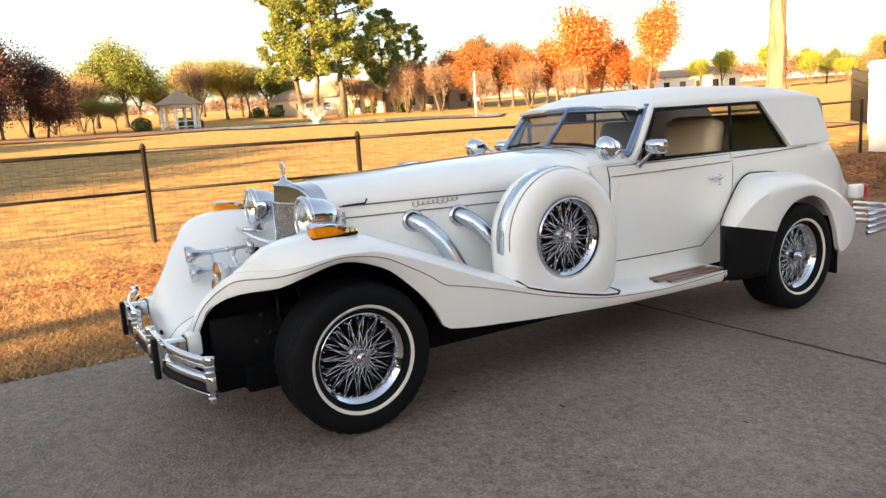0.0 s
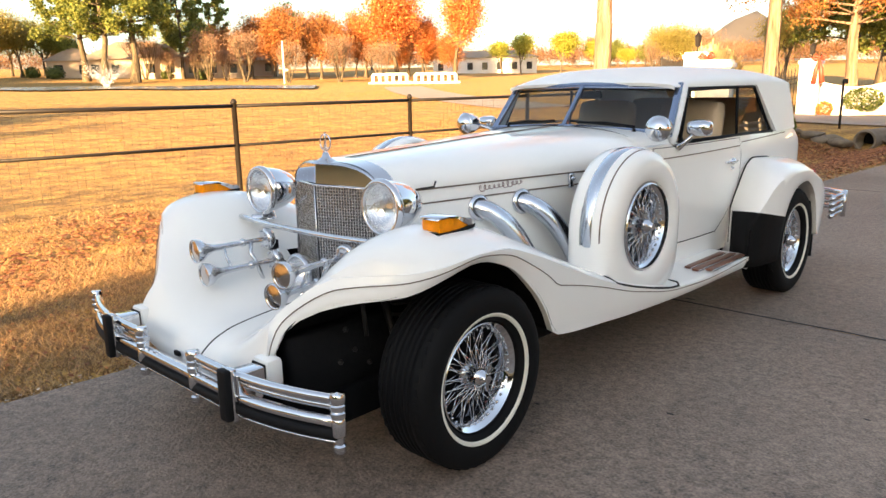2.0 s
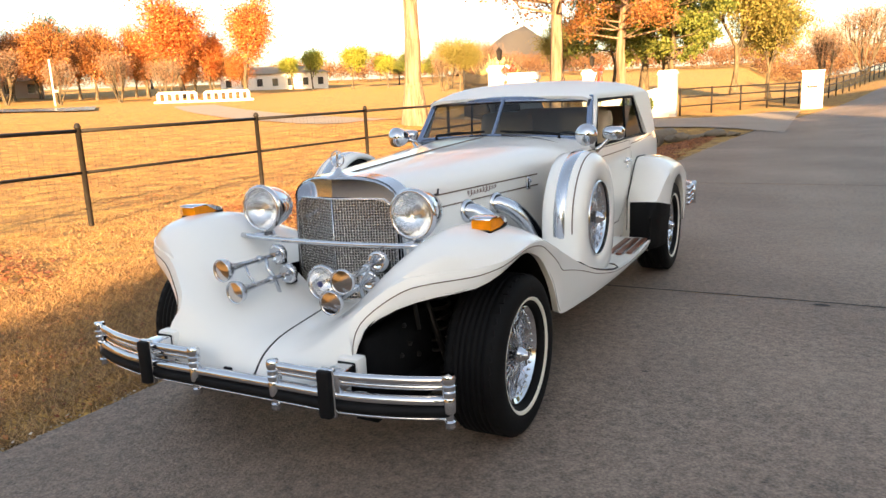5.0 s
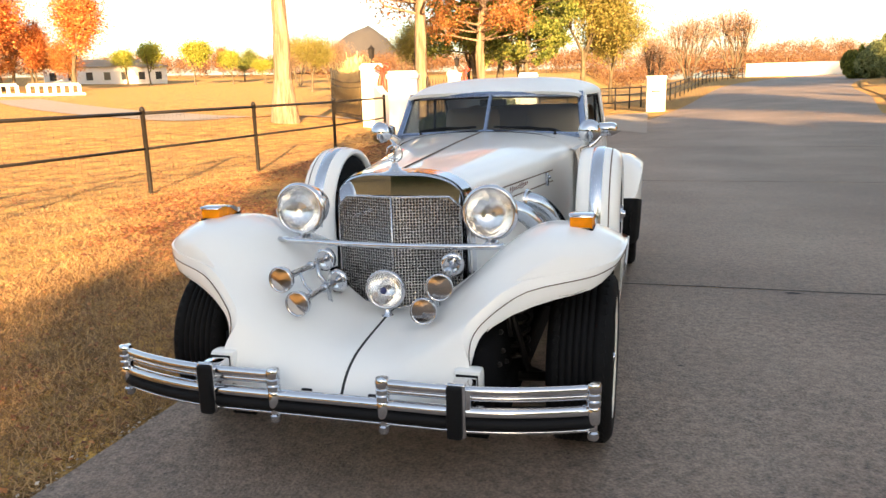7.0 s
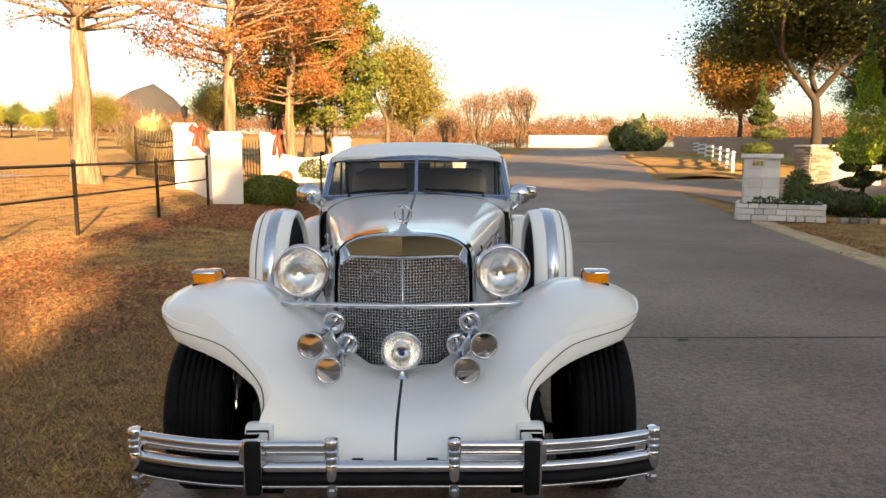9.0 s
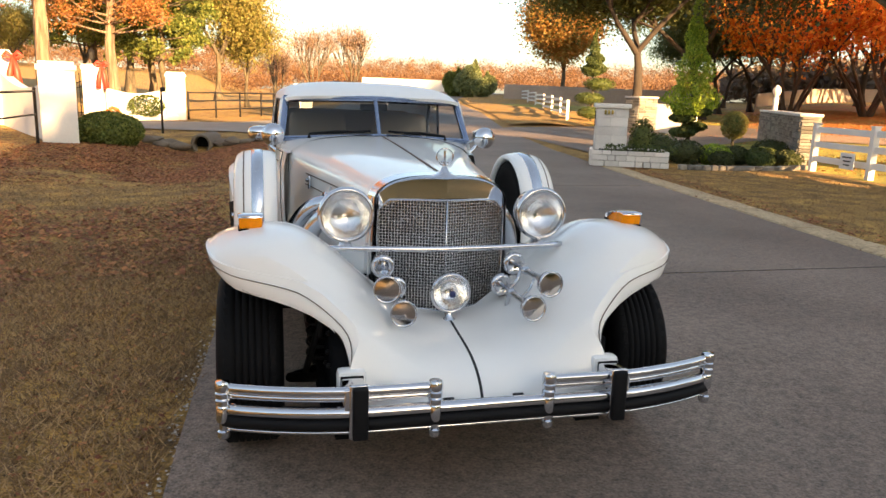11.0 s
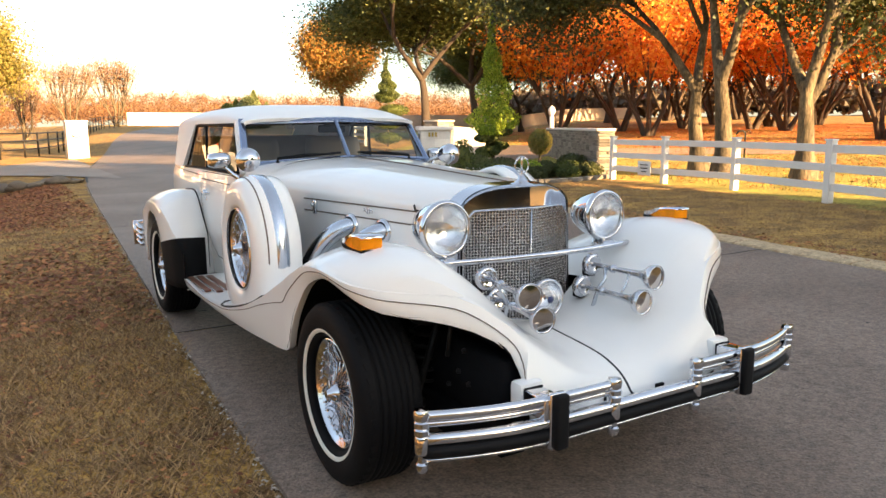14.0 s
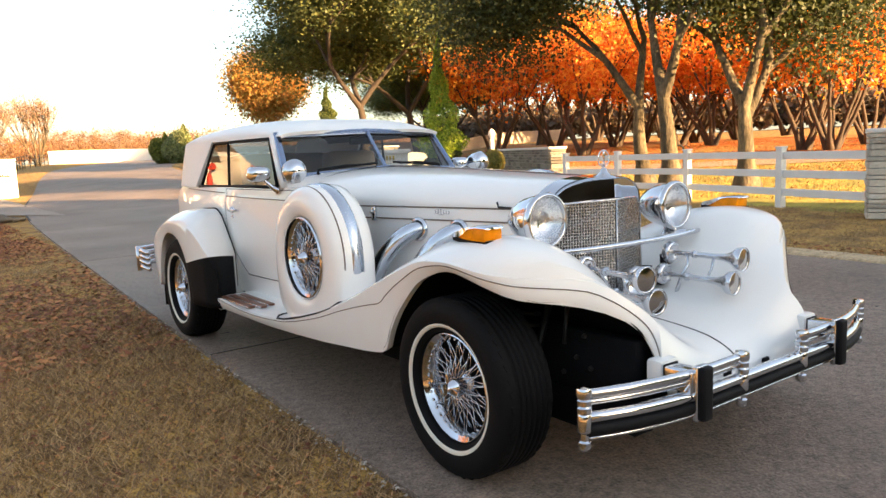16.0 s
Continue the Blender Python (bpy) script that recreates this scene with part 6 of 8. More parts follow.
def topiary(at, label, tiers, spire, seed, leaf=LEAF_BRIGHT):
    ob = empty("topiary", label, "topiary", "clipped trees by the side road", at)
    bm = bmesh.new()
    top = spire[0] + 0.3
    tube(bm, [(0, 0, 0), (0.03, 0.02, top * 0.5), (0, 0, top)], [0.07, 0.06, 0.04], 8)
    part("stem", bm, BARK, ob)
    for i, (x, y, z, r, h) in enumerate(tiers):
        core("tier_core", ob, (x, y, z), (r, r, h), LEAF_GREEN)
        foliage_blob("tier", ob, (x, y, z), (r, r, h), 1500, 0.035, LEAF_GREEN, seed + i)
    z0, z1, rad = spire
    # flame-shaped spire: a thin twisting tip on a wider foot, wrapped in sprays
    r = np.random.RandomState(seed + 20)
    n = 11000
    h, a, k = r.rand(n) ** 1.35, r.rand(n) * 2 * np.pi, 0.55 + 0.5 * r.rand(n)
    rr_ = rad * (1 - h) ** 1.5 * (0.55 + 0.45 * np.minimum(1, h / 0.12)) * k * (1 + 0.28 * np.sin(a * 2 + h * 26)) + 0.03
    p = np.c_[rr_ * np.cos(a) + 0.10 * np.sin(h * 7) * h, rr_ * np.sin(a), z0 + (z1 - z0) * h]
    u = r.normal(size=(n, 3)) * np.array([0.5, 0.5, 1.0])
    u /= np.linalg.norm(u, axis=1)[:, None]
    w = np.cross(u, r.normal(size=(n, 3)))
    w /= np.linalg.norm(w, axis=1)[:, None]
    s = 0.05 * (1 - 0.45 * h[:, None]) * (0.6 + 0.8 * r.rand(n))[:, None]
    q = np.stack([p - u * s, p + u * s * 0.6 - w * s * 0.6, p + u * s * 0.6 + w * s * 0.6], 1).reshape(-1, 3)
    new("spire", raw_mesh("spire", q.tolist(), np.arange(3 * n).reshape(n, 3).tolist(), leaf)).parent = ob
    return ob


topiary((12.3, 17.9, 0), "tall clipped conifer with a twisting spire and cloud tiers", [(-0.25, -0.1, 0.55, 0.42, 0.16), (0.25, 0.1, 0.72, 0.40, 0.15), (-0.25, 0.0, 0.98, 0.40, 0.15), (0.2, -0.1, 1.18, 0.45, 0.14)], (1.10, 5.3, 0.86), 100)
topiary((15.2, 31.4, far_rise(15.2, 31.4)), "clipped dark conifer in stacked tiers", [(0, 0, 0.5, 0.7, 0.3), (-0.1, 0.1, 1.2, 0.75, 0.3), (0.35, 0, 1.9, 0.8, 0.32), (-0.1, 0, 2.5, 0.5, 0.25)], (2.4, 4.6, 0.62), 140, LEAF_GREEN)
ball = empty("topiary", "clipped globe bush on a short stem", "topiary", "clipped trees by the side road", (11.05, 13.8, 0))
part("stem", tube(bmesh.new(), [(0, 0, 0), (0, 0, 0.9)], 0.035, 8), BARK, ball)
core("globe_core", ball, (0, 0, 0.93), (0.33, 0.33, 0.35), LEAF_GREEN)
foliage_blob("globe", ball, (0, 0, 0.93), (0.34, 0.34, 0.36), 3200, 0.022, LEAF_GOLD, 160)
HEDGES = ((9.35, 13.2, 0.55, 0.55, 0.42), (10.0, 13.0, 0.5, 0.5, 0.36), (10.75, 13.2, 0.42, 0.42, 0.33), (11.3, 12.9, 0.55, 0.45, 0.32), (11.75, 12.5, 0.45, 0.45, 0.30), (10.9, 12.4, 0.4, 0.36, 0.24), (9.9, 12.5, 0.36, 0.36, 0.26), (9.2, 14.2, 0.6, 0.6, 0.5), (11.9, 13.4, 0.6, 0.5, 0.45))
for i, (x, y, rx, ry, h) in enumerate(HEDGES):
    sh = empty("clipped_shrub", "low clipped dark green shrub in the bed", "shrub", "clipped shrubs in the bed", (x, y, 0))
    rx, ry, h = rx * 0.85, ry * 0.85, h * 0.76
    # Core and every other shrub take the green with shade in it.
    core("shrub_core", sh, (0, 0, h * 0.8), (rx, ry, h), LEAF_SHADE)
    foliage_blob("foliage", sh, (0, 0, h * 0.8), (rx, ry, h), 2200, 0.024, LEAF_BRIGHT if i == 1 else LEAF_GREEN if i % 2 else LEAF_SHADE, 200 + i)

for az, d, rad, h, mat, sd in ((13.7, 84, 1.15, 1.9, LEAF_PINE, 311), (14.9, 83, 1.5, 2.4, LEAF_CEDAR, 312), (16.1, 86, 1.2, 1.7, LEAF_CEDAR, 313)):
    x, y, z = ground_at(az, d)
    eg = empty("cedar_bush", "bushy cedar beside the road bend", "shrub", "cedars by the road bend", (x, y, z))
    core("bush_core", eg, (0, 0, h * 0.7), (rad * 0.75, rad * 0.75, h * 0.8), mat)
    for k in range(3):
        foliage_blob("foliage", eg, (0.5 * math.sin(sd + 2 * k), 0, h * (0.6 + 0.25 * k)), (rad * (1 - 0.22 * k), rad * (1 - 0.22 * k), h * 0.6), 2500, 0.16, mat, sd + k, k == 2)
# juniper by the gate pillar
jun = empty("juniper_bush", "low spreading yellowish green bush beside the gate pillar", "shrub", at=(-4.6, 17.6, -0.05))
core("bush_core", jun, (0, 0, 0.28), (0.82, 0.75, 0.48), LEAF_PINE)
foliage_blob("foliage", jun, (0, 0, 0.32), (0.85, 0.8, 0.50), 6000, 0.04, LEAF_PINE, 300)

# bald cypresses with pale trunks by the gates
cyp = tree("bald cypress with pale flared trunk and rust needles", (-11.25, 20.8, 0.35), 81, 13.5, 0.31, LEAF_RUST, BARK_PALE, 12000, 0.05, 0.45, "cypresses by the gates", sides=9, flare=1.7, made=conifer(81, 13.5, 0.33, 0.36, 3.6, 22, 7))
cyp_b = tree("bald cypress with thin rust foliage", (-9.6, 32.5, 0.2), 83, 17.5, 0.36, LEAF_RUST, BARK_PALE, 34000, 0.065, 0.55, "cypresses by the gates", flare=1.5, made=conifer(83, 17.5, 0.36, 0.27, 4.2, 26, 7))
plant(cyp_b, [(-8.2, 39.0, 1.5, 0.85)])
# green pines behind the gates
pine = tree("tall pine with airy green crown", (-8.5, 46.0, 0.6), 91, 15.0, 0.26, LEAF_PINE, BARK, 30000, 0.11, 0.45, "pines", made=conifer(91, 15.0, 0.26, 0.24, 3.0, 16, 6))
plant(pine, [(-7.4, 47, 1.2, 0.95), (-6.2, 43.5, 2.6, 0.80), (-11.5, 52, 3.3, 1.0), (*polar(-66.5, 112), 0.4, 1.75), (*polar(-64.6, 114), 2.0, 1.9), (*polar(-67.8, 118), 3.9, 1.65), (*polar(-61.5, 128), 1.2, 1.1), (*polar(-59.5, 140), 5.0, 1.0)])
willow = tree("feathery yellow green tree", (-3.7, 52.0, 0.6), 95, 8.2, 0.22, LEAF_GOLD, BARK, 22000, 0.085, 1.15, "golden trees", first=1.2, forks=4, levels=3, spread_deg=34, up=0.45, shrink=0.8)
plant(willow, [(*polar(-73.4, 128), 4.0, 1.15), (*polar(-71.8, 133), 5.0, 1.0), (*polar(-78.2, 120), 0.1, 0.7), (*polar(-83.6, 108), 1.1, 0.8), (*polar(-84.6, 95), 2.6, 0.45), (*polar(-82.4, 97), 3.6, 0.5), (*polar(-80.9, 98), 4.6, 0.45), (-1.8, 56, 2, 0.8), (-14, 60, 1.0, 0.9), (-20.5, 66, 2.2, 0.8), (*polar(-79.5, 118), 1.4, 0.9), (*polar(-72.4, 140), 0.3, 1.0), (*polar(-73.6, 145), 2.3, 0.85), (*polar(-25, 95), 0.4, 0.75)])
broad = tree("rounded broadleaf tree with green crown", ground_at(-80.3, 112), 97, 12.0, 0.3, LEAF_PINE, BARK_DARK, 18000, 0.12, 1.0, "green trees across the pond", droop=2.0, first=1.8, forks=4, levels=3, spread_deg=36, up=0.25, shrink=0.85)
plant(broad, [(*polar(-76.0, 132), 3.2, 0.9), (*polar(-70.4, 140), 4.2, 0.8), (*polar(-68.9, 138), 5.2, 0.75), (*polar(-55.2, 150), 1.2, 1.15), (*polar(-82.3, 114), 2.2, 1.0), (*polar(-75.2, 150), 0.8, 0.85), (*polar(-61.8, 160), 0.8, 0.95), (*polar(-48, 190), 2.8, 0.95), (*polar(-30, 170), 1.5, 0.6), (*polar(-27.5, 175), 0.2, 0.6)])
maroon = tree("dark maroon leafed broad tree", ground_at(-89.0, 84), 99, 11.5, 0.3, LEAF_MAROON, BARK_DARK, 22000, 0.125, 1.4, "maroon trees", droop=3.5, first=1.2, forks=4, levels=3, spread_deg=34, up=0.3, shrink=0.9)
plant(maroon, [(*polar(-91, 80), 0.7, 0.55), (*polar(-85.2, 82), 2.7, 0.5), (*polar(-88, 80), 4.7, 0.6), (*polar(-86.3, 88), 2.0, 0.8), (*polar(-92.5, 86), 3.0, 1.1), (*polar(-96, 84), 1.0, 1.05)])
red = tree("tall orange red autumn tree", ground_at(-45.8, 128), 103, 15.0, 0.3, LEAF_RED, BARK, 17000, 0.12, 1.0, "autumn trees across the meadow", droop=3.0, first=1.0, forks=4, levels=3, spread_deg=21, up=0.8, shrink=0.95)
red.scale = (1.35, 1.35, 1.0)
plant(red, [(*polar(-48.2, 134), 5.0, 0.8), (*polar(-43.8, 133), 1.1, 0.72), (*polar(-41.3, 126), 2.0, 1.08), (*polar(-45.0, 140), 3.9, 0.82)])
red.scale = (1.7, 1.7, 1.1)
rust = tree("rust brown autumn tree", ground_at(-52.6, 132), 105, 10.5, 0.25, LEAF_RUST, BARK, 15000, 0.115, 1.0, "autumn trees across the meadow", droop=2.5, first=1.0, forks=4, levels=3, spread_deg=30, up=0.4, shrink=0.9)
plant(rust, [(*polar(-51.5, 128), 0.2, 1.1), (*polar(-54.0, 126), 3.2, 1.12), (*polar(-56.6, 130), 4.2, 1.0), (*polar(-49.0, 136), 5.2, 0.9), (*polar(-58.6, 138), 1.7, 0.9), (*polar(-41.4, 130), 2.2, 0.75), (*polar(-45.8, 131), 0.9, 0.7), (*polar(-55, 140), 1.2, 0.95), (*polar(-50.3, 142), 2.6, 0.95), (*polar(-43.6, 136), 0.5, 0.85), (*polar(-69.5, 150), 1.0, 0.8), (*polar(-31.5, 210), 0.4, 0.8)])
myrtle = tree("bare crepe myrtle with fan of pinkish twigs", ground_at(-53.8, 108), 107, 6.0, 0.09, LEAF_TWIG, BARK, 4500, 0.06, 0.7, "bare crepe myrtles", first=1.6, forks=3, levels=3, spread_deg=16, up=0.5, shrink=0.9, trunks=6, splay=0.4)
plant(myrtle, [(*polar(-57.0, 115), 2.0, 1.3), (*polar(-59.6, 118), 3.0, 1.3), (*polar(-64.0, 125), 4.0, 1.2), (*polar(-50.0, 112), 5.0, 1.2), (*polar(-85.0, 100), 0.3, 1.3), (*polar(-83.2, 104), 1.3, 1.25), (*polar(-86.6, 97), 2.3, 1.2), (*polar(-75.6, 125), 3.3, 1.6), (*polar(-26.0, 140), 1.1, 1.6), (*polar(-23.5, 138), 2.9, 1.5), (*polar(-46.8, 106), 1.0, 1.0), (*polar(-60.5, 122), 0.5, 0.9), (*polar(-58.4, 121), 1.9, 0.9), (*polar(-62.4, 124), 2.9, 0.85), (*polar(-21.5, 105), 0.7, 0.9), (*polar(-18.0, 110), 1.7, 0.95), (*polar(-26.5, 118), 1.7, 1.0), (*polar(3, 95), 0.2, 1.35), (*polar(6, 100), 2.2, 1.45), (*polar(0.5, 110), 1.2, 1.4)])
yellow = tree("bright yellow green willow", ground_at(-33.5, 150), 109, 8.0, 0.2, LEAF_YELLOW, BARK, 6000, 0.16, 1.0, "yellow willows", first=1.0, forks=4, levels=3, spread_deg=28, up=0.5, shrink=0.85)
plant(yellow, [(*polar(-36.5, 150), 1.0, 0.95), (*polar(-30.8, 155), 2.0, 0.8), (*polar(-38.0, 160), 2.0, 0.8), (*polar(-28.5, 150), 2.7, 0.6)])


# distant woods on the ridge, as one mass of crowns
def far_woods(name, az0, az1, d0, d1, h, n, material, seed, label, base=0.0, leaf=0.036):
    r = np.random.RandomState(seed)
    crowns = []
    for _ in range(n // 90):
        az, d = r.uniform(az0, az1), r.uniform(d0, d1)
        x, y = polar(az, d)
        k = (d - d0) / max(d1 - d0, 1)
        hh = h * r.uniform(0.55, 1.0)
        crowns.append((x, y, ground_z(x, y) + base * k + hh * 0.55, hh * r.uniform(0.35, 0.6), hh * 0.5))
    c = np.repeat(np.array(crowns), 90, axis=0)
    n = len(c)
    d = r.normal(size=(n, 3))
    d /= np.linalg.norm(d, axis=1)[:, None]
    p = c[:, :3] + d * (r.rand(n) ** 0.4)[:, None] * np.c_[c[:, 3], c[:, 3], c[:, 4]]
    u = r.normal(size=(n, 3))
    u /= np.linalg.norm(u, axis=1)[:, None]
    w = np.cross(u, r.normal(size=(n, 3)))
    w /= np.linalg.norm(w, axis=1)[:, None]
    s = (h * leaf) * (0.5 + r.rand(n))[:, None]
    q = np.stack([p - u * s, p + u * s * 0.6 - w * s * 0.7, p + u * s * 0.6 + w * s * 0.7], 1).reshape(-1, 3)
    tagged(new(name, raw_mesh(name, q.tolist(), np.arange(3 * n).reshape(n, 3).tolist(), material)), label, "woods", kind="stuff")


far_woods("far_woods", -4, 34, 230, 330, 7.0, 70000, WOODS, 401, "rust brown autumn woods on a distant ridge", 9.0)
far_woods("far_woods", -4, 34, 170, 230, 5.5, 60000, WOODS, 402, "bare brown woods below the ridge", 2.0)
far_woods("far_woods", -40, -4, 190, 270, 6.0, 70000, WOODS, 403, "distant bare trees beyond the meadow", 2.0)
far_woods("far_woods", -100, -40, 210, 290, 6.0, 70000, WOODS, 404, "distant bare trees behind the houses", 1.0)
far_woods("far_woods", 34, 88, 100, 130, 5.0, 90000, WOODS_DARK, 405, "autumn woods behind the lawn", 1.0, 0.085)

# Unseen woods, added to block low sky and darken the chrome's reflections.
far_woods("far_woods", 112, 246, 50, 64, 8.6, 60000, WOODS_DARK, 406, "unseen dark woods added behind the camera to dim reflections", 0.0, 0.10)

# pampas grass behind the gates
px0, py0 = 0.15 + 56 * math.sin(radians(-20.9)), -3.08 + 56 * math.cos(radians(-20.9))
r = np.random.RandomState(77)
n = 2600
a, u = r.rand(n) * 2 * np.pi, r.rand(n) ** 0.5
root = np.c_[0.9 * u * np.cos(a), 0.9 * u * np.sin(a), np.zeros(n)]
tip = np.c_[2.3 * u * np.cos(a), 2.3 * u * np.sin(a), 2.9 - 1.3 * u * u + 0.35 * r.normal(size=n)]
side = np.c_[-np.sin(a), np.cos(a), np.zeros(n)] * 0.055
q = np.stack([root, tip - side, tip + side], 1).reshape(-1, 3)
pam = new("pampas_grass", raw_mesh("pampas_grass", q.tolist(), np.arange(3 * n).reshape(n, 3).tolist(), surface("pampas_straw", (0.82, 0.68, 0.36), 0.8, vary=0.1, island=0.5, through_light=0.3)))
pam.location = (px0, py0, ground_z(px0, py0) - 0.05)
tagged(pam, "large clump of pale golden pampas grass", "grass", kind="stuff")

# far hill
bm = bmesh.new()
rows = []
for i in range(25):
    row = []
    for j in range(9):
        u, v = i / 24 * 2 - 1, j / 8 * 2 - 1
        z = (84 * math.exp(-abs((u + 0.03) * 3.6) ** 2.2) + 44 * math.exp(-((u - 0.22) * 4.5) ** 2)) * math.exp(-(v * 1.5) ** 2) + 26 * math.exp(-(u * 1.1) ** 2) + 5 * noise.noise(Vector((u * 5, v * 4, 0)))
        row.append((-588 + 200 * u, 1500 + 260 * v, 0 + max(z, -3)))
    rows.append(row)
sheet(bm, rows)
solid("far_hill", bm, surface("hazy_hill", (0.085, 0.078, 0.075), 0.95, vary=0.2, scale=0.02), "dark wooded hill far away", "hill", smooth=True, kind="structure")

# unseen trees and hedges added behind the camera to shade road, bed and meadow
shade = tree("unseen dense oak added to cast shade", (17.0, -33.5, 0), 501, 10.5, 0.35, LEAF_OAK, BARK_DARK, 9000, 0.30, 1.3, "oaks shading the road", first=1.0, forks=4, levels=3, spread_deg=44, up=0.2, shrink=0.85)
plant(shade, [(-10, -49, 0.7, 1.25), (-16.5, -47, 2.7, 1.2), (-3, -52, 1.7, 1.15), (18.3, -33, 1.0, 1.0), (17.6, -38, 3.0, 1.0), (18.5, -40, 4.0, 0.9)])
hedge = empty("tall_hedge", "unseen tall hedge added to cast shade", "hedge", at=(15.95, -31.0, 0))
core("hedge_core", hedge, (0, 0, 4.2), (7.9, 2.4, 9.8), LEAF_GREEN)
foliage_blob("foliage", hedge, (0, 0, 4.2), (7.4, 2.4, 8.8), 12000, 0.25, LEAF_GREEN, 600)
foliage_blob("foliage", hedge, (0, 0, 4.2), (8.3, 2.4, 9.6), 4500, 0.30, LEAF_GREEN, 605)
hedge = empty("tall_hedge", "unseen tall hedge added to cast shade", "hedge", at=(18.9, -31.5, 0))
core("hedge_core", hedge, (0, 0, 5.6), (5.2, 2.6, 10.2), LEAF_GREEN)
foliage_blob("foliage", hedge, (0, 0, 5.6), (4.8, 2.6, 8.8), 9000, 0.25, LEAF_GREEN, 601)

hedge = empty("tall_hedge", "unseen narrow evergreen added to shade the mailbox", "hedge", at=(23.0, -31.5, 0))
core("hedge_core", hedge, (0, 0, 5.0), (1.8, 1.5, 11.0), LEAF_GREEN)
foliage_blob("foliage", hedge, (0, 0, 5.0), (1.55, 1.3, 9.6), 5000, 0.2, LEAF_GREEN, 602)
# Unseen high crown, added so its shade lands on the side bed.
std = empty("tree", "unseen slim tree added to shade the side bed", "tree", at=(25.6, -31.5, 0))
part("trunk", tube(bmesh.new(), [(0, 0, 0), (0.1, 0, 5), (0, 0, 10.5)], [0.16, 0.12, 0.06], 8), BARK_DARK, std)
foliage_blob("crown", std, (0, 0, 10.9), (1.5, 1.4, 1.3), 5000, 0.2, LEAF_OAK, 603)

# ---- fences, gates, walls, mailboxes, houses ----
def fence_x(y):
    return -6.66 + 0.045 * y


fence = empty("pipe_fence", "black pipe rail fence with wire mesh along the meadow", "fence")
POSTS = [-9.0, -5.8, -2.7, 0.46, 3.54, 6.75, 9.82, 13.2, 16.3]
pbm = bmesh.new()
lathe(pbm, [(0.036, -0.1), (0.036, 1.27), (0.046, 1.275), (0.046, 1.292), (0.036, 1.30), (0.034, 1.318), (0.020, 1.334), (0.0, 1.338)], None, 12)
pme = mesh_of("post", pbm, IRON)
for y in POSTS:
    ob = new("post", pme)
    ob.parent = fence
    ob.location = (fence_x(y), y, ground_z(fence_x(y), y))
for z, r in ((1.235, 0.026), (0.70, 0.021)):
    for a, b in zip(POSTS, POSTS[1:]):
        bm = bmesh.new()
        tube(bm, [(fence_x(a), a, ground_z(fence_x(a), a) + z), (fence_x(b), b, ground_z(fence_x(b), b) + z)], r, 8)
        part("rail", bm, IRON, fence)
WIRE = surface("mesh_wire", (0.03, 0.027, 0.024), 0.5, 0.6, vary=0.1)
bm = bmesh.new()
for k in range(200):
    y = -8.9 + 0.1 * k
    if y < 9.7:
        g = ground_z(fence_x(y), y)
        tube(bm, [(fence_x(y) + 0.03, y, g + 0.03), (fence_x(y) + 0.03, y, g + 1.2)], 0.0014, 3, False)
for k in range(13):
    z = 0.04 + 0.095 * k
    tube(bm, [(fence_x(y) + 0.03, y, ground_z(fence_x(y), y) + z) for y in (-8.9 + 1.0 * j for j in range(19))], 0.0014, 3, False)
w = part("wire_mesh", bm, WIRE, fence, "fine woven wire mesh")
w["kind"] = "stuff"


def pillar(name, at, w, h, label, turn=0.0, group="white gate pillars"):
    ob = empty(name, label, "pillar", group, (at[0], at[1], ground_z(*at) - 0.03))
    ob.rotation_euler.z = turn
    bm = boxed((w, w, h - 0.2), Matrix.Translation((0, 0, (h - 0.2) / 2)), 0.015)
    part("shaft", bm, WHITE, ob)
    part("cap", boxed((w + 0.09, w + 0.09, 0.13), Matrix.Translation((0, 0, h - 0.145)), 0.02), WHITE, ob)
    part("cap_top", boxed((w - 0.02, w - 0.02, 0.09), Matrix.Translation((0, 0, h - 0.045)), 0.02), WHITE, ob)
    return ob


pillar("gate_pillar", (-5.62, 17.1), 0.80, 1.98, "white painted masonry gate pillar", 0.25)
pillar("gate_pillar", (-8.35, 21.9), 0.72, 2.20, "white painted masonry gate pillar", 0.25)
pillar("gate_pillar", (-7.5, 30.6), 0.75, 2.25, "white painted masonry gate pillar", 0.1)
pillar("gate_pillar", (-4.45, 32.2), 0.80, 2.1, "white painted masonry gate pillar", 0.1)


def wing_wall(name, a, b, h0, h1, label, dip=0.25, material=WHITE):
    bm = bmesh.new()
    a, b = Vector((*a, 0)), Vector((*b, 0))
    nrm = Vector((-(b - a).y, (b - a).x, 0)).normalized() * 0.13
    rows = []
    for k in range(17):
        u = k / 16
        p = a.lerp(b, u)
        h = h0 + (h1 - h0) * u - dip * math.sin(math.pi * u)
        g = ground_z(p.x, p.y) - 0.05
        rows.append([p + nrm + Vector((0, 0, g)), p + nrm + Vector((0, 0, g + h)), p - nrm + Vector((0, 0, g + h)), p - nrm + Vector((0, 0, g))])
    vs = sheet(bm, rows)
    bmesh.ops.recalc_face_normals(bm, faces=bm.faces)
    return solid(name, bm, material, label, "wall", kind="structure")


wing_wall("gate_wall_1", (-5.95, 17.5), (-8.1, 21.6), 1.45, 1.6, "white curved gate wall")
wing_wall("gate_wall_2", (-7.1, 30.7), (-4.9, 32.1), 1.35, 1.35, "white curved gate wall", 0.2)
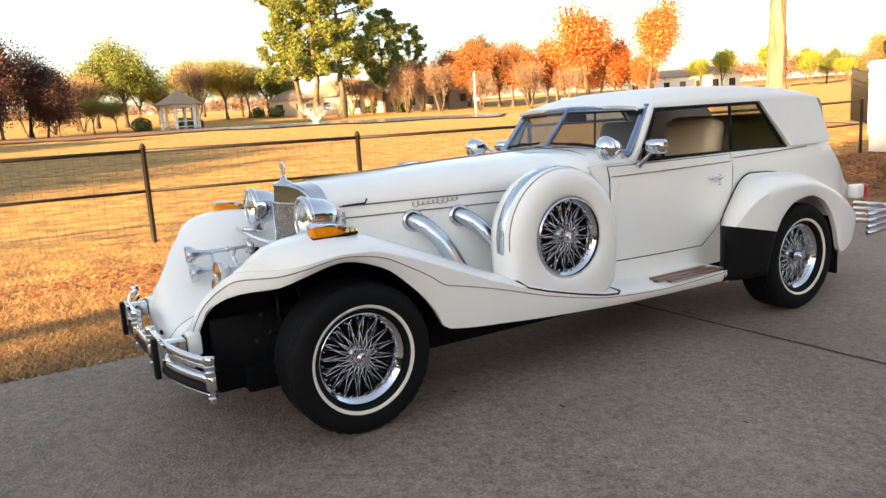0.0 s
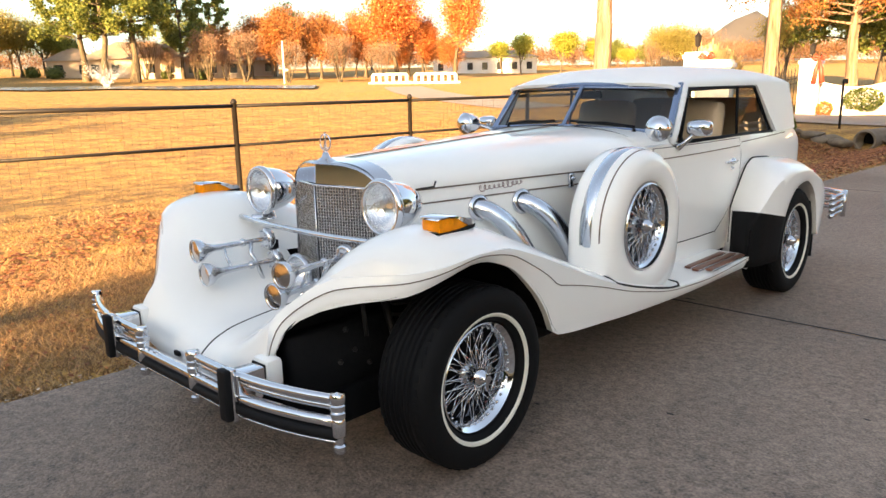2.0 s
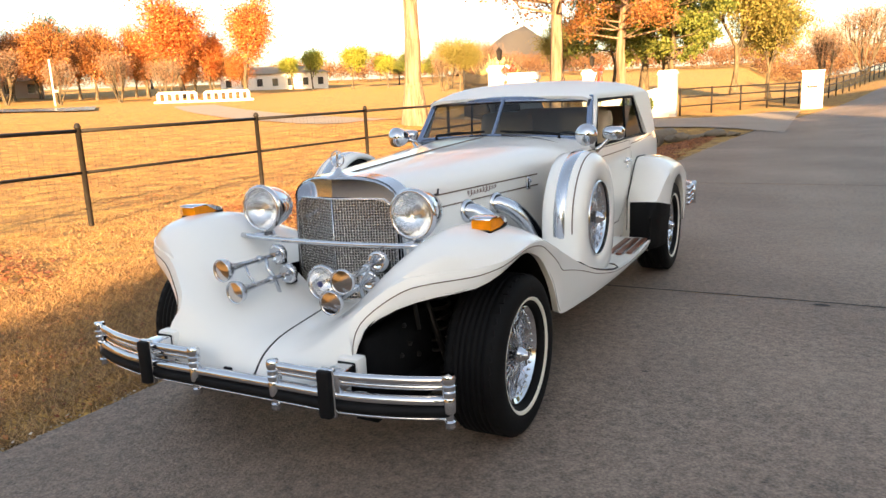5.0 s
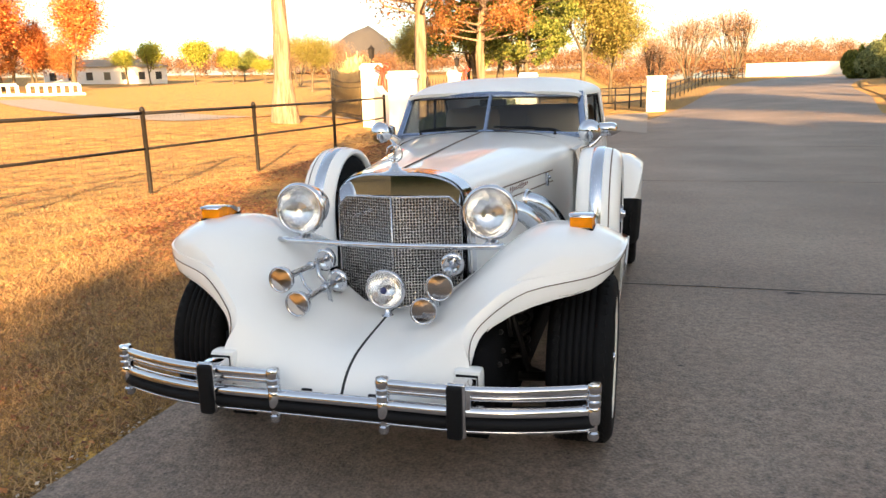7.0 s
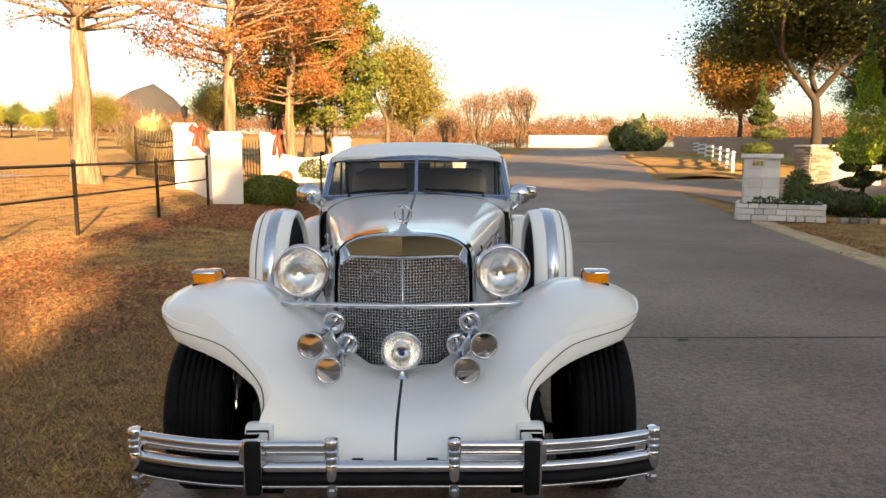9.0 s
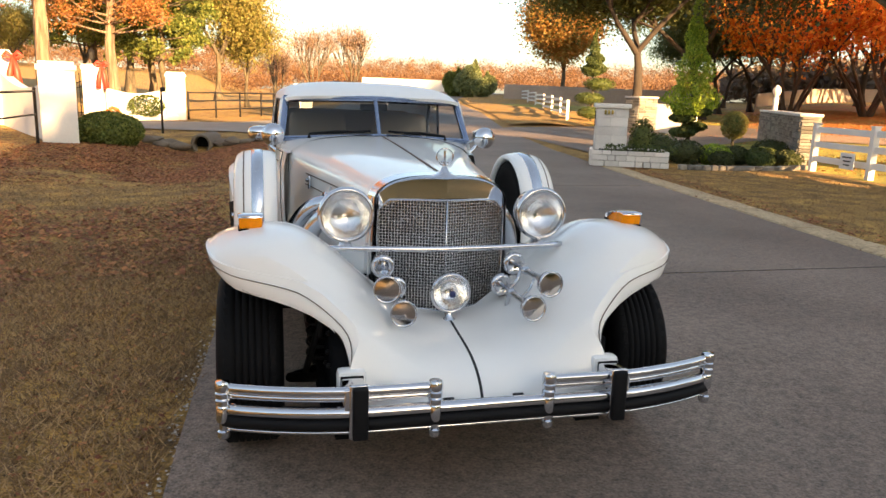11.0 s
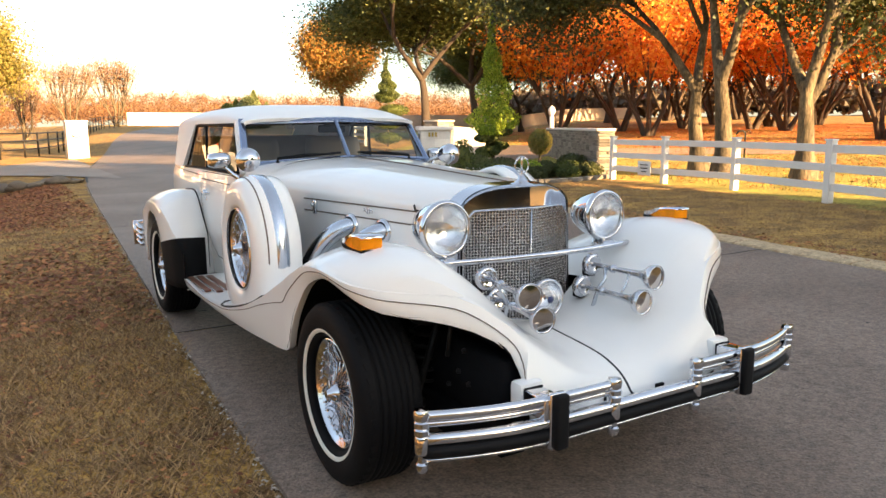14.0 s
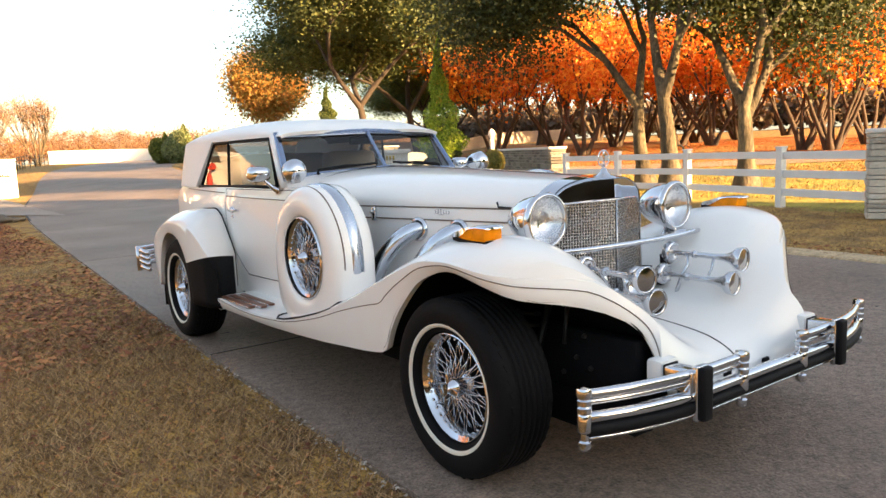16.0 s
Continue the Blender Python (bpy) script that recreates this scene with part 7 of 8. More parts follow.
# planting ledge in front of the far wall
bm = boxed((2.9, 0.6, 0.22), Matrix.Translation((-5.7, 31.0, 0.08)) @ Matrix.Rotation(0.52, 4, "Z"), 0.02)
solid("planter_ledge", bm, WHITE, "low white ledge before the gate wall", "ledge")
bush = empty("small_shrub", "small grey green shrub before the white wall", "shrub", at=(-5.5, 30.7, 0.15))
foliage_blob("foliage", bush, (0, 0, 0.45), (0.75, 0.4, 0.45), 900, 0.06, LEAF_GREEN, 700)
bush = empty("small_shrub", "small red flowering plant beside the gate pillar", "shrub", at=(-6.7, 30.0, 0.0))
foliage_blob("foliage", bush, (0, 0, 0.25), (0.3, 0.3, 0.3), 500, 0.05, LEAF_RED, 701)
# red bows on the pillars
def bow(at):
    ob = empty("red_bow", "red ribbon bow tied on the gate pillar", "bow", "bows on the pillars", at)
    bm = bmesh.new()
    for s in (1, -1):
        tube(bm, [(0, 0, 0), (s * 0.16, -0.05, 0.12), (s * 0.24, -0.06, 0.02), (s * 0.12, -0.04, -0.05), (0, 0, 0)], [0.03, 0.06, 0.07, 0.05, 0.03], 8)
        tube(bm, [(0, 0, 0), (s * 0.09, -0.05, -0.4), (s * 0.15, -0.06, -0.95)], [0.04, 0.09, 0.11], 6)
    part("ribbon", bm, surface("red_ribbon", (0.62, 0.045, 0.025), 0.5, vary=0.08), ob)


bow((-7.75, 21.3, 2.15))
bow((-7.05, 30.1, 2.2))
# lantern on a pillar and a slim bollard lamp
def lantern(at):
    ob = empty("lantern", "small black lantern on the pillar", "lamp", "pillar lanterns", at)
    bm = bmesh.new()
    lathe(bm, [(0.05, 0.0), (0.02, 0.03), (0.02, 0.18), (0.09, 0.22), (0.12, 0.5), (0.14, 0.52), (0.03, 0.62), (0.0, 0.68)], None, 6)
    part("housing", bm, IRON, ob, smooth=False)


lantern((-8.35, 21.9, ground_z(-8.35, 21.9) + 2.15))
lantern((-7.5, 30.6, ground_z(-7.5, 30.6) + 2.2))
boll = empty("path_lamp", "slim black post lamp with hooded head", "lamp", at=(-3.75, 21.4, 0))
bm = bmesh.new()
tube(bm, [(0, 0, -0.1), (0, 0, 1.32)], 0.035, 8)
part("post", bm, IRON, boll)
part("head", boxed((0.14, 0.14, 0.14), Matrix.Translation((0.05, 0, 1.34)), 0.03), IRON, boll)


def iron_gate(a, b, h, label, arch=0.15):
    ob = empty("iron_gate", label, "gate", "iron gates")
    a, b = Vector((*a, ground_z(*a))), Vector((*b, ground_z(*b)))
    n = max(6, int((b - a).length / 0.16))
    bars = []
    for k in range(n + 1):
        u = k / n
        p = a.lerp(b, u)
        top = h - arch * math.sin(math.pi * u)
        bm = bmesh.new()
        tube(bm, [p + Vector((0, 0, 0.1)), p + Vector((0, 0, top)), p + Vector((0, 0, top + 0.10))], [0.020, 0.020, 0.002] if 0 < k < n else [0.05, 0.05, 0.02], 6)
        part("bar" if 0 < k < n else "gate_post", bm, IRON, ob)
    for z in (0.25, h - 0.35, h - 0.55):
        bm = bmesh.new()
        tube(bm, [a.lerp(b, k / 10) + Vector((0, 0, z - (arch * math.sin(math.pi * k / 10) if z > 1 else 0))) for k in range(11)], 0.02, 6)
        part("cross_rail", bm, IRON, ob)


iron_gate((-8.85, 22.6), (-11.8, 26.2), 1.95, "black wrought iron gate leaf standing open")
iron_gate((-9.2, 31.5), (-7.95, 30.9), 1.9, "black wrought iron gate leaf by the far pillar")

# white mailbox post at the drive, with a dark plate
mb = empty("white_mailbox", "white masonry mailbox post with dark slot", "mailbox", at=(1.35, 36.9, far_rise(1.35, 36.9)))
mb.rotation_euler.z = 0.05
part("shaft", boxed((0.92, 0.8, 1.72), Matrix.Translation((0, 0, 0.83)), 0.02), WHITE, mb)
part("cap", boxed((1.0, 0.88, 0.09), Matrix.Translation((0, 0, 1.72)), 0.02), WHITE, mb)
part("number_plate", boxed((0.42, 0.02, 0.17), Matrix.Translation((-0.02, -0.41, 1.05)), 0.004), BLACK, mb, "dark plate with plain bars")
for k in range(4):
    part("plate_bar", boxed((0.05, 0.012, 0.09), Matrix.Translation((-0.15 + 0.09 * k, -0.424, 1.05)), 0.002), BRUSHED, mb)

# black rail fence running on past the gates
def rail_fence(name, pts, n, label, h=1.25):
    ob = empty(name, label, "fence")
    pbm = bmesh.new()
    tube(pbm, [(0, 0, -0.1), (0, 0, h)], 0.045, 8)
    me = mesh_of("post", pbm, IRON)
    place = []
    seg = [Vector((*p, 0)) for p in pts]
    total = sum((b - a).length for a, b in zip(seg, seg[1:]))
    for k in range(n + 1):
        d = total * k / n
        for a, b in zip(seg, seg[1:]):
            if d <= (b - a).length + 1e-6:
                p = a.lerp(b, d / (b - a).length)
                break
            d -= (b - a).length
        place.append(Vector((p.x, p.y, ground_z(p.x, p.y))))
    for p in place:
        q = new("post", me)
        q.parent = ob
        q.location = p
    for z in (h - 0.05, h * 0.66, h * 0.33):
        bm = bmesh.new()
        tube(bm, [p + Vector((0, 0, z)) for p in place], 0.032, 6)
        part("rail", bm, IRON, ob)


rail_fence("rail_fence", [(-4.0, 32.8), (-0.6, 40), (1.2, 47), (3.5, 60), (5.5, 72), (8, 84), (12, 96)], 26, "dark rail fence along the road beyond the gates")

# concrete culvert under the drive
cul = empty("culvert", "round concrete culvert pipe in the ditch", "culvert", at=(-2.45, 20.0, -0.13))
bm = bmesh.new()
lathe(bm, [(0.215, 1.6), (0.215, 0.0), (0.225, -0.02), (0.275, -0.02), (0.285, 0.02), (0.285, 1.6)], along((0.15, 1, 0), (0, -1.1, 0)), 28)
part("pipe", bm, surface("weathered_pipe", (0.17, 0.14, 0.105), 0.95, vary=0.3, scale=4, bump=0.5, bscale=30), cul)
bm = bmesh.new()
lathe(bm, [(0.217, 0.45), (0.0, 0.45)], along((0.15, 1, 0), (0, -1.1, 0)), 20)
part("pipe_shadow", bm, DARK, cul)
hw = empty("culvert_headwall", "rough grey rubble bank round the culvert", "headwall", kind="structure")
rng = random.Random(8)
for k in range(34):
    x = -5.2 + 5.0 * k / 33
    if abs(x + 2.5) < 0.42:
        continue
    s = rng.uniform(0.10, 0.2)
    bm = bmesh.new()
    bmesh.ops.create_icosphere(bm, subdivisions=2, radius=1.0, matrix=Matrix.Translation((x, 19.0 + rng.uniform(-0.2, 0.35), ground_z(x, 19.2) + rng.uniform(0.0, 0.12))) @ Matrix.Diagonal((s * 1.5, s, s * 0.6, 1)))
    for v in bm.verts:
        v.co += 0.08 * noise.noise_vector(v.co * 4)
    part("rubble", bm, MATS["weathered_pipe"], hw)

# ---- stone mailbox with planter ----
def stone_course(parent, size, origin, turn, course, lengths, material, seed, depth=0.03, name="stone", uneven=True, gap=0.014):
    """Faces of a stone block laid in courses on its four sides."""
    r = random.Random(seed)
    sx, sy, sz = size
    base = Matrix.Translation(origin) @ Matrix.Rotation(turn, 4, "Z")
    unit = {}
    rows = max(1, round(sz / course))
    cuts = [r.choice((0.7, 0.9, 1.0, 1.2, 1.45)) if uneven else 1.0 for _ in range(rows)]
    tall = [sz * c / sum(cuts) for c in cuts]
    for side, (length, off, rot) in enumerate(((sx, sy / 2, 0), (sy, sx / 2, math.pi / 2), (sx, sy / 2, math.pi), (sy, sx / 2, -math.pi / 2))):
        for i in range(rows):
            hgt, foot = tall[i], sum(tall[:i])
            x = -length / 2
            while x < length / 2 - 0.02:
                w = min(r.uniform(*lengths), length / 2 - x)
                if length / 2 - (x + w) < lengths[0] * 0.5:
                    w = length / 2 - x
                key = (round(w * 25), round(hgt * 200))
                if key not in unit:
                    unit[key] = mesh_of(name, boxed((key[0] / 25 - gap, depth, hgt - gap * 0.85), None, 0.008), material, False)
                ob = new(name, unit[key])
                ob.parent = parent
                ob.matrix_basis = base @ Matrix.Rotation(rot, 4, "Z") @ Matrix.Translation((x + w / 2, -off - r.uniform(-0.004, 0.010) * (1.6 if uneven else 0.6), foot + hgt / 2))
                x += w


sm = empty("stone_mailbox", "pale limestone block mailbox pier with flat cap", "mailbox", at=(7.42, 13.45, 0))
sm.rotation_euler.z = -0.42
part("core", boxed((0.73, 0.69, 1.28), Matrix.Translation((0, 0, 0.64))), STONE, sm)
part("cap", boxed((0.86, 0.82, 0.10), Matrix.Translation((0, 0, 1.33)), 0.015), STONE, sm)
stone_course(sm, (0.72, 0.68, 1.28), (0, 0, 0), 0, 0.21, (0.30, 0.45), STONE, 21, uneven=False, gap=0.008)
part("door", boxed((0.02, 0.26, 0.36), Matrix.Translation((-0.385, -0.05, 1.02)), 0.01), BLACK, sm, "black letter door")
for k in range(3):
    part("plate_bar", boxed((0.05, 0.012, 0.10), Matrix.Translation((-0.16 + 0.08 * k, -0.385, 1.18)), 0.004), surface("brass_bar", (0.45, 0.32, 0.08), 0.35, 0.9) if k == 0 else MATS["brass_bar"], sm)
pl = empty("stone_planter", "low limestone planter wall round the mailbox", "planter", at=(7.45, 12.55, 0))
pl.rotation_euler.z = -0.42
part("core", boxed((1.62, 1.16, 0.30), Matrix.Translation((0, 0, 0.15))), MORTAR, pl)
part("soil", boxed((1.3, 0.9, 0.03), Matrix.Translation((0, 0, 0.31))), BARK_DARK, pl)
stone_course(pl, (1.66, 1.2, 0.36), (0, 0, 0), 0, 0.12, (0.16, 0.38), STONE, 22, 0.06)
for i in range(7):
    fl = empty("bedding_plant", "small green bedding plant with pale flowers", "plant", "bedding plants", (7.0 + 0.22 * i, 12.55 - 0.08 * i, 0.33))
    foliage_blob("foliage", fl, (0, 0, 0.06), (0.13, 0.12, 0.10), 120, 0.03, LEAF_GREEN, 800 + i)
shr = empty("clipped_shrub", "dark upright shrub behind the mailbox", "shrub", at=(8.35, 13.6, 0))
core("shrub_core", shr, (0, 0, 0.5), (0.3, 0.3, 0.5), LEAF_GREEN)
foliage_blob("foliage", shr, (0, 0, 0.5), (0.32, 0.32, 0.55), 1200, 0.03, LEAF_GREEN, 820)


# stone walls by the side gate
def stone_wall(name, a, b, h, w, label, seed, stone=STONE_DARK):
    ob = empty(name, label, "wall", "ledge stone walls", kind="structure")
    a, b = Vector((*a, 0)), Vector((*b, 0))
    L, mid, turn = (b - a).length, a.lerp(b, 0.5), math.atan2((b - a).y, (b - a).x)
    part("core", boxed((L - 0.03, w - 0.03, h), Matrix.Translation((mid.x, mid.y, h / 2)) @ Matrix.Rotation(turn, 4, "Z")), MORTAR, ob)
    part("coping", boxed((L + 0.08, w + 0.1, 0.07), Matrix.Translation((mid.x, mid.y, h + 0.035)) @ Matrix.Rotation(turn, 4, "Z"), 0.012), STONE, ob)
    stone_course(ob, (L, w, h), (mid.x, mid.y, 0), turn, 0.085, (0.22, 0.55), stone, seed, 0.05)
    ob.location.z = far_rise(mid.x, mid.y)


stone_wall("stone_wall_1", (12.0, 12.2), (17.5, 21.1), 1.22, 0.42, "stacked ledge stone wall", 31)
stone_wall("stone_wall_2", (14.05, 25.0), (15.1, 25.45), 1.4, 0.7, "stacked ledge stone gate pier", 32)
stone_wall("stone_wall_3", (9.25, 2.55), (10.0, 2.9), 1.28, 0.75, "tan stacked ledge stone end pier of the fence", 33, STONE_TAN)
wing_wall("gate_wall_3", (15.5, 25.6), (16.7, 24.4), 1.25, 1.15, "white solid gate in the side driveway", 0.0)
bed = empty("bed_edging", "row of rough stones edging the planting bed", "edging", kind="structure")
rng = random.Random(17)
for k in range(20):
    u = k / 19
    x, y = 8.4 + 3.3 * u, 11.75 - 0.3 * math.sin(math.pi * u) + 0.1 * u
    bm = boxed((0.19, 0.13, 0.12), Matrix.Translation((x, y, 0.04)) @ Matrix.Rotation(rng.uniform(-0.3, 0.3), 4, "Z"), 0.03)
    part("edging_stone", bm, STONE_DARK, bed, smooth=False)


# white board fence
def board_fence(pts, label, h=1.08, rails=(0.95, 0.62, 0.29), group="white fences", post=0.13):
    ob = empty("board_fence", label, "fence", group)
    q = [Vector((x, y, ground_z(x, y))) for x, y in pts]
    pm = mesh_of("post", box(boxed((post, post, h), Matrix.Translation((0, 0, h / 2)), 0.008), (post + 0.03, post + 0.03, 0.03), Matrix.Translation((0, 0, h + 0.01)), 0.008), WHITE_WOOD, False)
    for a in q:
        o = new("post", pm)
        o.parent = ob
        o.location = a
        o.rotation_euler.z = math.atan2(q[-1].y - q[0].y, q[-1].x - q[0].x)
    for a, b in zip(q, q[1:]):
        L, t = (b - a).length, math.atan2(b.y - a.y, b.x - a.x)
        for z in rails:
            bm = boxed((L - 0.01, 0.035, 0.135), Matrix.Translation(a.lerp(b, 0.5) + Vector((0, 0, z))) @ Matrix.Rotation(t, 4, "Z"), 0.005)
            part("rail", bm, WHITE_WOOD, ob, smooth=False)
    return ob


board_fence([(11.65, 11.55), (11.4, 9.6), (11.25, 7.55), (10.35, 4.95), (9.65, 3.0)], "white painted three rail board fence")
board_fence([(0.15 + d * math.sin(radians(a)), -3.08 + d * math.cos(radians(a))) for a, d in ((21.8, 37), (21.4, 42), (20.9, 48), (20.4, 55), (19.9, 63), (19.4, 72), (19.0, 82))], "white board fence along the side road beyond", group="white fences")
sg = empty("fence_sign", "small white sign with plain dark bars on the fence", "sign", at=(11.28, 10.05, 0.36))
sg.rotation_euler.z = 1.44
part("plate", boxed((0.46, 0.015, 0.34), Matrix.Translation((0, 0.06, 0)), 0.004), WHITE_WOOD, sg)
for k in range(3):
    part("sign_bar", boxed((0.30 - 0.05 * k, 0.006, 0.025), Matrix.Translation((0, 0.071, 0.08 - 0.08 * k)), 0.0), BLACK, sg)
lp = empty("gate_lamp", "white globe lamp on a white post", "lamp", at=(23.6, 28.6, ground_z(23.6, 28.6)))
part("post", tube(bmesh.new(), [(0, 0, -0.1), (0, 0, 1.42)], 0.12, 12), WHITE, lp)
part("globe", lathe(bmesh.new(), [(0.0, 2.00), (0.05, 1.98), (0.09, 1.92), (0.17, 1.84), (0.20, 1.72), (0.17, 1.60), (0.10, 1.50), (0.10, 1.40)], None, 16), WHITE, lp)

# garden tap on a dark standpipe behind the fence
tap = empty("yard_hydrant", "thin dark standpipe tap with a hooked spout on the lawn", "hydrant", at=(20.3, 14.1, ground_z(20.3, 14.1)))
part("pipe", tube(bmesh.new(), [(0, 0, -0.05), (0, 0, 0.82), (0.02, 0, 0.9)], 0.028, 8), IRON, tap)
part("spout", tube(bmesh.new(), [(0.02, 0, 0.88), (-0.06, 0.05, 0.98), (-0.20, 0.14, 0.97), (-0.25, 0.18, 0.86)], 0.032, 8), IRON, tap)
part("lever", tube(bmesh.new(), [(0, 0, 0.93), (0.10, -0.06, 1.0), (0.16, -0.1, 0.9)], 0.018, 6), IRON, tap)

# far walls
BEIGE_WALL = surface("beige_render", (0.40, 0.33, 0.27), 0.9, vary=0.2, scale=0.4, bump=0.2, bscale=20)
for nm, a, b, h in (("far_wall_1", (13.5, 106), (29, 103), 1.7), ("far_wall_2", (25, 75), (46, 66.5), 1.6), ("far_wall_3", (50, 66), (69, 67), 1.45)):
    wing_wall(nm, a, b, h, h, "long white wall in the distance" if nm == "far_wall_1" else "long beige wall in the distance", 0.0, WHITE if nm == "far_wall_1" else BEIGE_WALL)

# leafy island and strip between the roads
bm = bmesh.new()
rows = []
for k in range(21):
    u = k / 20
    y = 28 + 34 * u
    x0 = road_r(y) + 0.5
    wdt = 0.6 + 7.5 * math.sin(math.pi * min(u * 1.2 + 0.08, 1)) ** 0.8
    rows.append([(x0 + wdt * j / 6, y, 0.032 + 0.10 * math.sin(math.pi * j / 6) + far_rise(x0 + wdt * j / 6, y)) for j in range(7)])
sheet(bm, rows)
solid("road_island", bm, GRASS, "grassy island strewn with leaves beside the road", "ground", kind="structure", smooth=True)


# ---- across the meadow: pond, fountain, gazebo, houses ----
px, py = polar(-63, 88)
pond_z = max(ground_z(*polar(az, 88)) for az in (-74, -68, -62, -56, -50, -44)) + 0.06
bm = bmesh.new()
rows = []
for j in range(7):
    row = []
    for k in range(41):
        x, y = polar(-76.5 + 25 * k / 40, 75 + 2.6 * j + 2.0 * math.sin(k * 0.45 + 0.2 * j))
        row.append((x, y, ground_z(x, y) + 0.14))
    rows.append(row)
sheet(bm, rows)
solid("pond", bm, surface("pond_water", (0.12, 0.14, 0.15), 0.14, vary=0.1, bump=0.9, bscale=2), "still grey pond across the meadow", "pond", kind="structure")
bm = bmesh.new()
rows = []
for j in range(8):
    row = []
    for k in range(45):
        az = -93 + 20 * k / 44
        near = 70 + 5 * noise.noise(Vector((k * 0.21, 0, 3))) + 8 * ease(-80, -73, az)
        far = 90 + 3 * noise.noise(Vector((k * 0.3, 5, 3))) - 6 * ease(-80, -73, az)
        x, y = polar(az, near + (far - near) * j / 7)
        row.append((x, y, ground_z(x, y) + 0.10 + 0.10 * math.sin(math.pi * j / 7)))
    rows.append(row)
sheet(bm, rows)
solid("pond_bank", bm, surface("bank_mulch", (0.105, 0.062, 0.036), 0.95, vary=0.45, scale=0.35, bump=0.8, bscale=5, second=(0.17, 0.095, 0.045), mix=0.5), "dark mulched bank beside the pond", "ground", kind="structure", smooth=True)
fx, fy = polar(-66.3, 88)
ft = empty("fountain", "white spray fountain in the pond", "fountain", at=(fx, fy, ground_z(fx, fy) + 0.14))
r = np.random.RandomState(9)
n = 2600
a, u = r.rand(n) * 2 * np.pi, r.rand(n)
rad = 2.3 * u + 0.12 * r.normal(size=n)
z = 2.6 * u - 0.1 + 0.35 * r.normal(size=n) * u - 1.2 * (u**3) * r.rand(n)
p = np.c_[rad * np.cos(a), rad * np.sin(a), np.maximum(z, 0.02)]
d1, d2 = r.normal(size=(n, 3)) * 0.035, r.normal(size=(n, 3)) * 0.035
q = np.stack([p - d1, p - d2, p + d1], 1).reshape(-1, 3)
sp = new("spray", raw_mesh("spray", q.tolist(), np.arange(3 * n).reshape(n, 3).tolist(), surface("spray_white", (0.9, 0.9, 0.9), 0.4, vary=0.02, through_light=0.5)))
sp.parent = ft

gzx, gzy, gzz = ground_at(-76.4, 93)
gz = empty("gazebo", "white open gazebo with hipped shingle roof", "gazebo", at=(gzx, gzy, gzz + 0.1))
gz.rotation_euler.z = 0.6
for k in range(6):
    a = 2 * math.pi * k / 6
    part("column", boxed((0.28, 0.28, 3.0), Matrix.Translation((2.2 * math.cos(a), 2.2 * math.sin(a), 1.5)), 0.02), WHITE, gz)
    b = a + 2 * math.pi / 6
    if k != 1:
        mid = Vector((2.2 * (math.cos(a) + math.cos(b)) / 2, 2.2 * (math.sin(a) + math.sin(b)) / 2, 0))
        for zz in (0.35, 1.0):
            part("railing", boxed((2.0, 0.1, 0.12), Matrix.Translation(mid + Vector((0, 0, zz))) @ Matrix.Rotation((a + b) / 2 + math.pi / 2, 4, "Z")), WHITE, gz)
part("deck", lathe(bmesh.new(), [(2.6, -0.5), (2.6, 0.12), (0.0, 0.14)], None, 6), surface("gazebo_deck", (0.3, 0.24, 0.18), 0.8), gz, smooth=False)
part("roof", lathe(bmesh.new(), [(0.0, 2.95), (2.95, 2.9), (3.0, 3.0), (1.1, 4.1), (0.5, 4.5), (0.0, 4.7)], None, 6), surface("shingle", (0.28, 0.21, 0.15), 0.9, vary=0.2, scale=2), gz, smooth=False)
part("beam", lathe(bmesh.new(), [(2.1, 2.6), (2.35, 2.6), (2.35, 2.95), (2.1, 2.95)], None, 6), WHITE, gz, smooth=False)
SHINGLE = surface("house_shingle", (0.30, 0.24, 0.18), 0.9, vary=0.2, scale=1.2, bump=0.3, bscale=6)
WINDOW = surface("far_window", (0.03, 0.035, 0.04), 0.1, vary=0.1)


def house(at, turn, blocks, label):
    ob = empty("house", label, "house", "houses across the pond", at)
    ob.rotation_euler.z = turn
    for cx, cy, lx, ly, h, rise, wall in blocks:
        part("wall", boxed((lx, ly, h), Matrix.Translation((cx, cy, h / 2 - 0.3))), wall, ob, smooth=False)
        bm = bmesh.new()
        e = 0.6
        base = [bm.verts.new((cx + sx * (lx / 2 + e), cy + sy * (ly / 2 + e), h - 0.3)) for sx, sy in ((-1, -1), (1, -1), (1, 1), (-1, 1))]
        k = max(0.0, lx / 2 - ly / 2)
        r0, r1 = bm.verts.new((cx - k, cy, h - 0.3 + rise)), bm.verts.new((cx + k, cy, h - 0.3 + rise))
        for f in ((base[0], base[1], r1, r0), (base[1], base[2], r1), (base[2], base[3], r0, r1), (base[3], base[0], r0), tuple(reversed(base))):
            bm.faces.new(f)
        part("roof", bm, SHINGLE, ob, smooth=False)
        nwin = max(1, int(lx / 3))
        for j in range(nwin):
            x = cx - lx / 2 + lx * (j + 0.5) / nwin
            wd = part("window", boxed((1.15, 0.12, 1.5), Matrix.Translation((x, cy - ly / 2 - 0.02, 1.35))), WINDOW, ob, smooth=False)
            fr = boxed((1.35, 0.08, 0.12), Matrix.Translation((x, cy - ly / 2 - 0.06, 0.55)))
            part("sill", fr, WHITE, wd, smooth=False)
    return ob


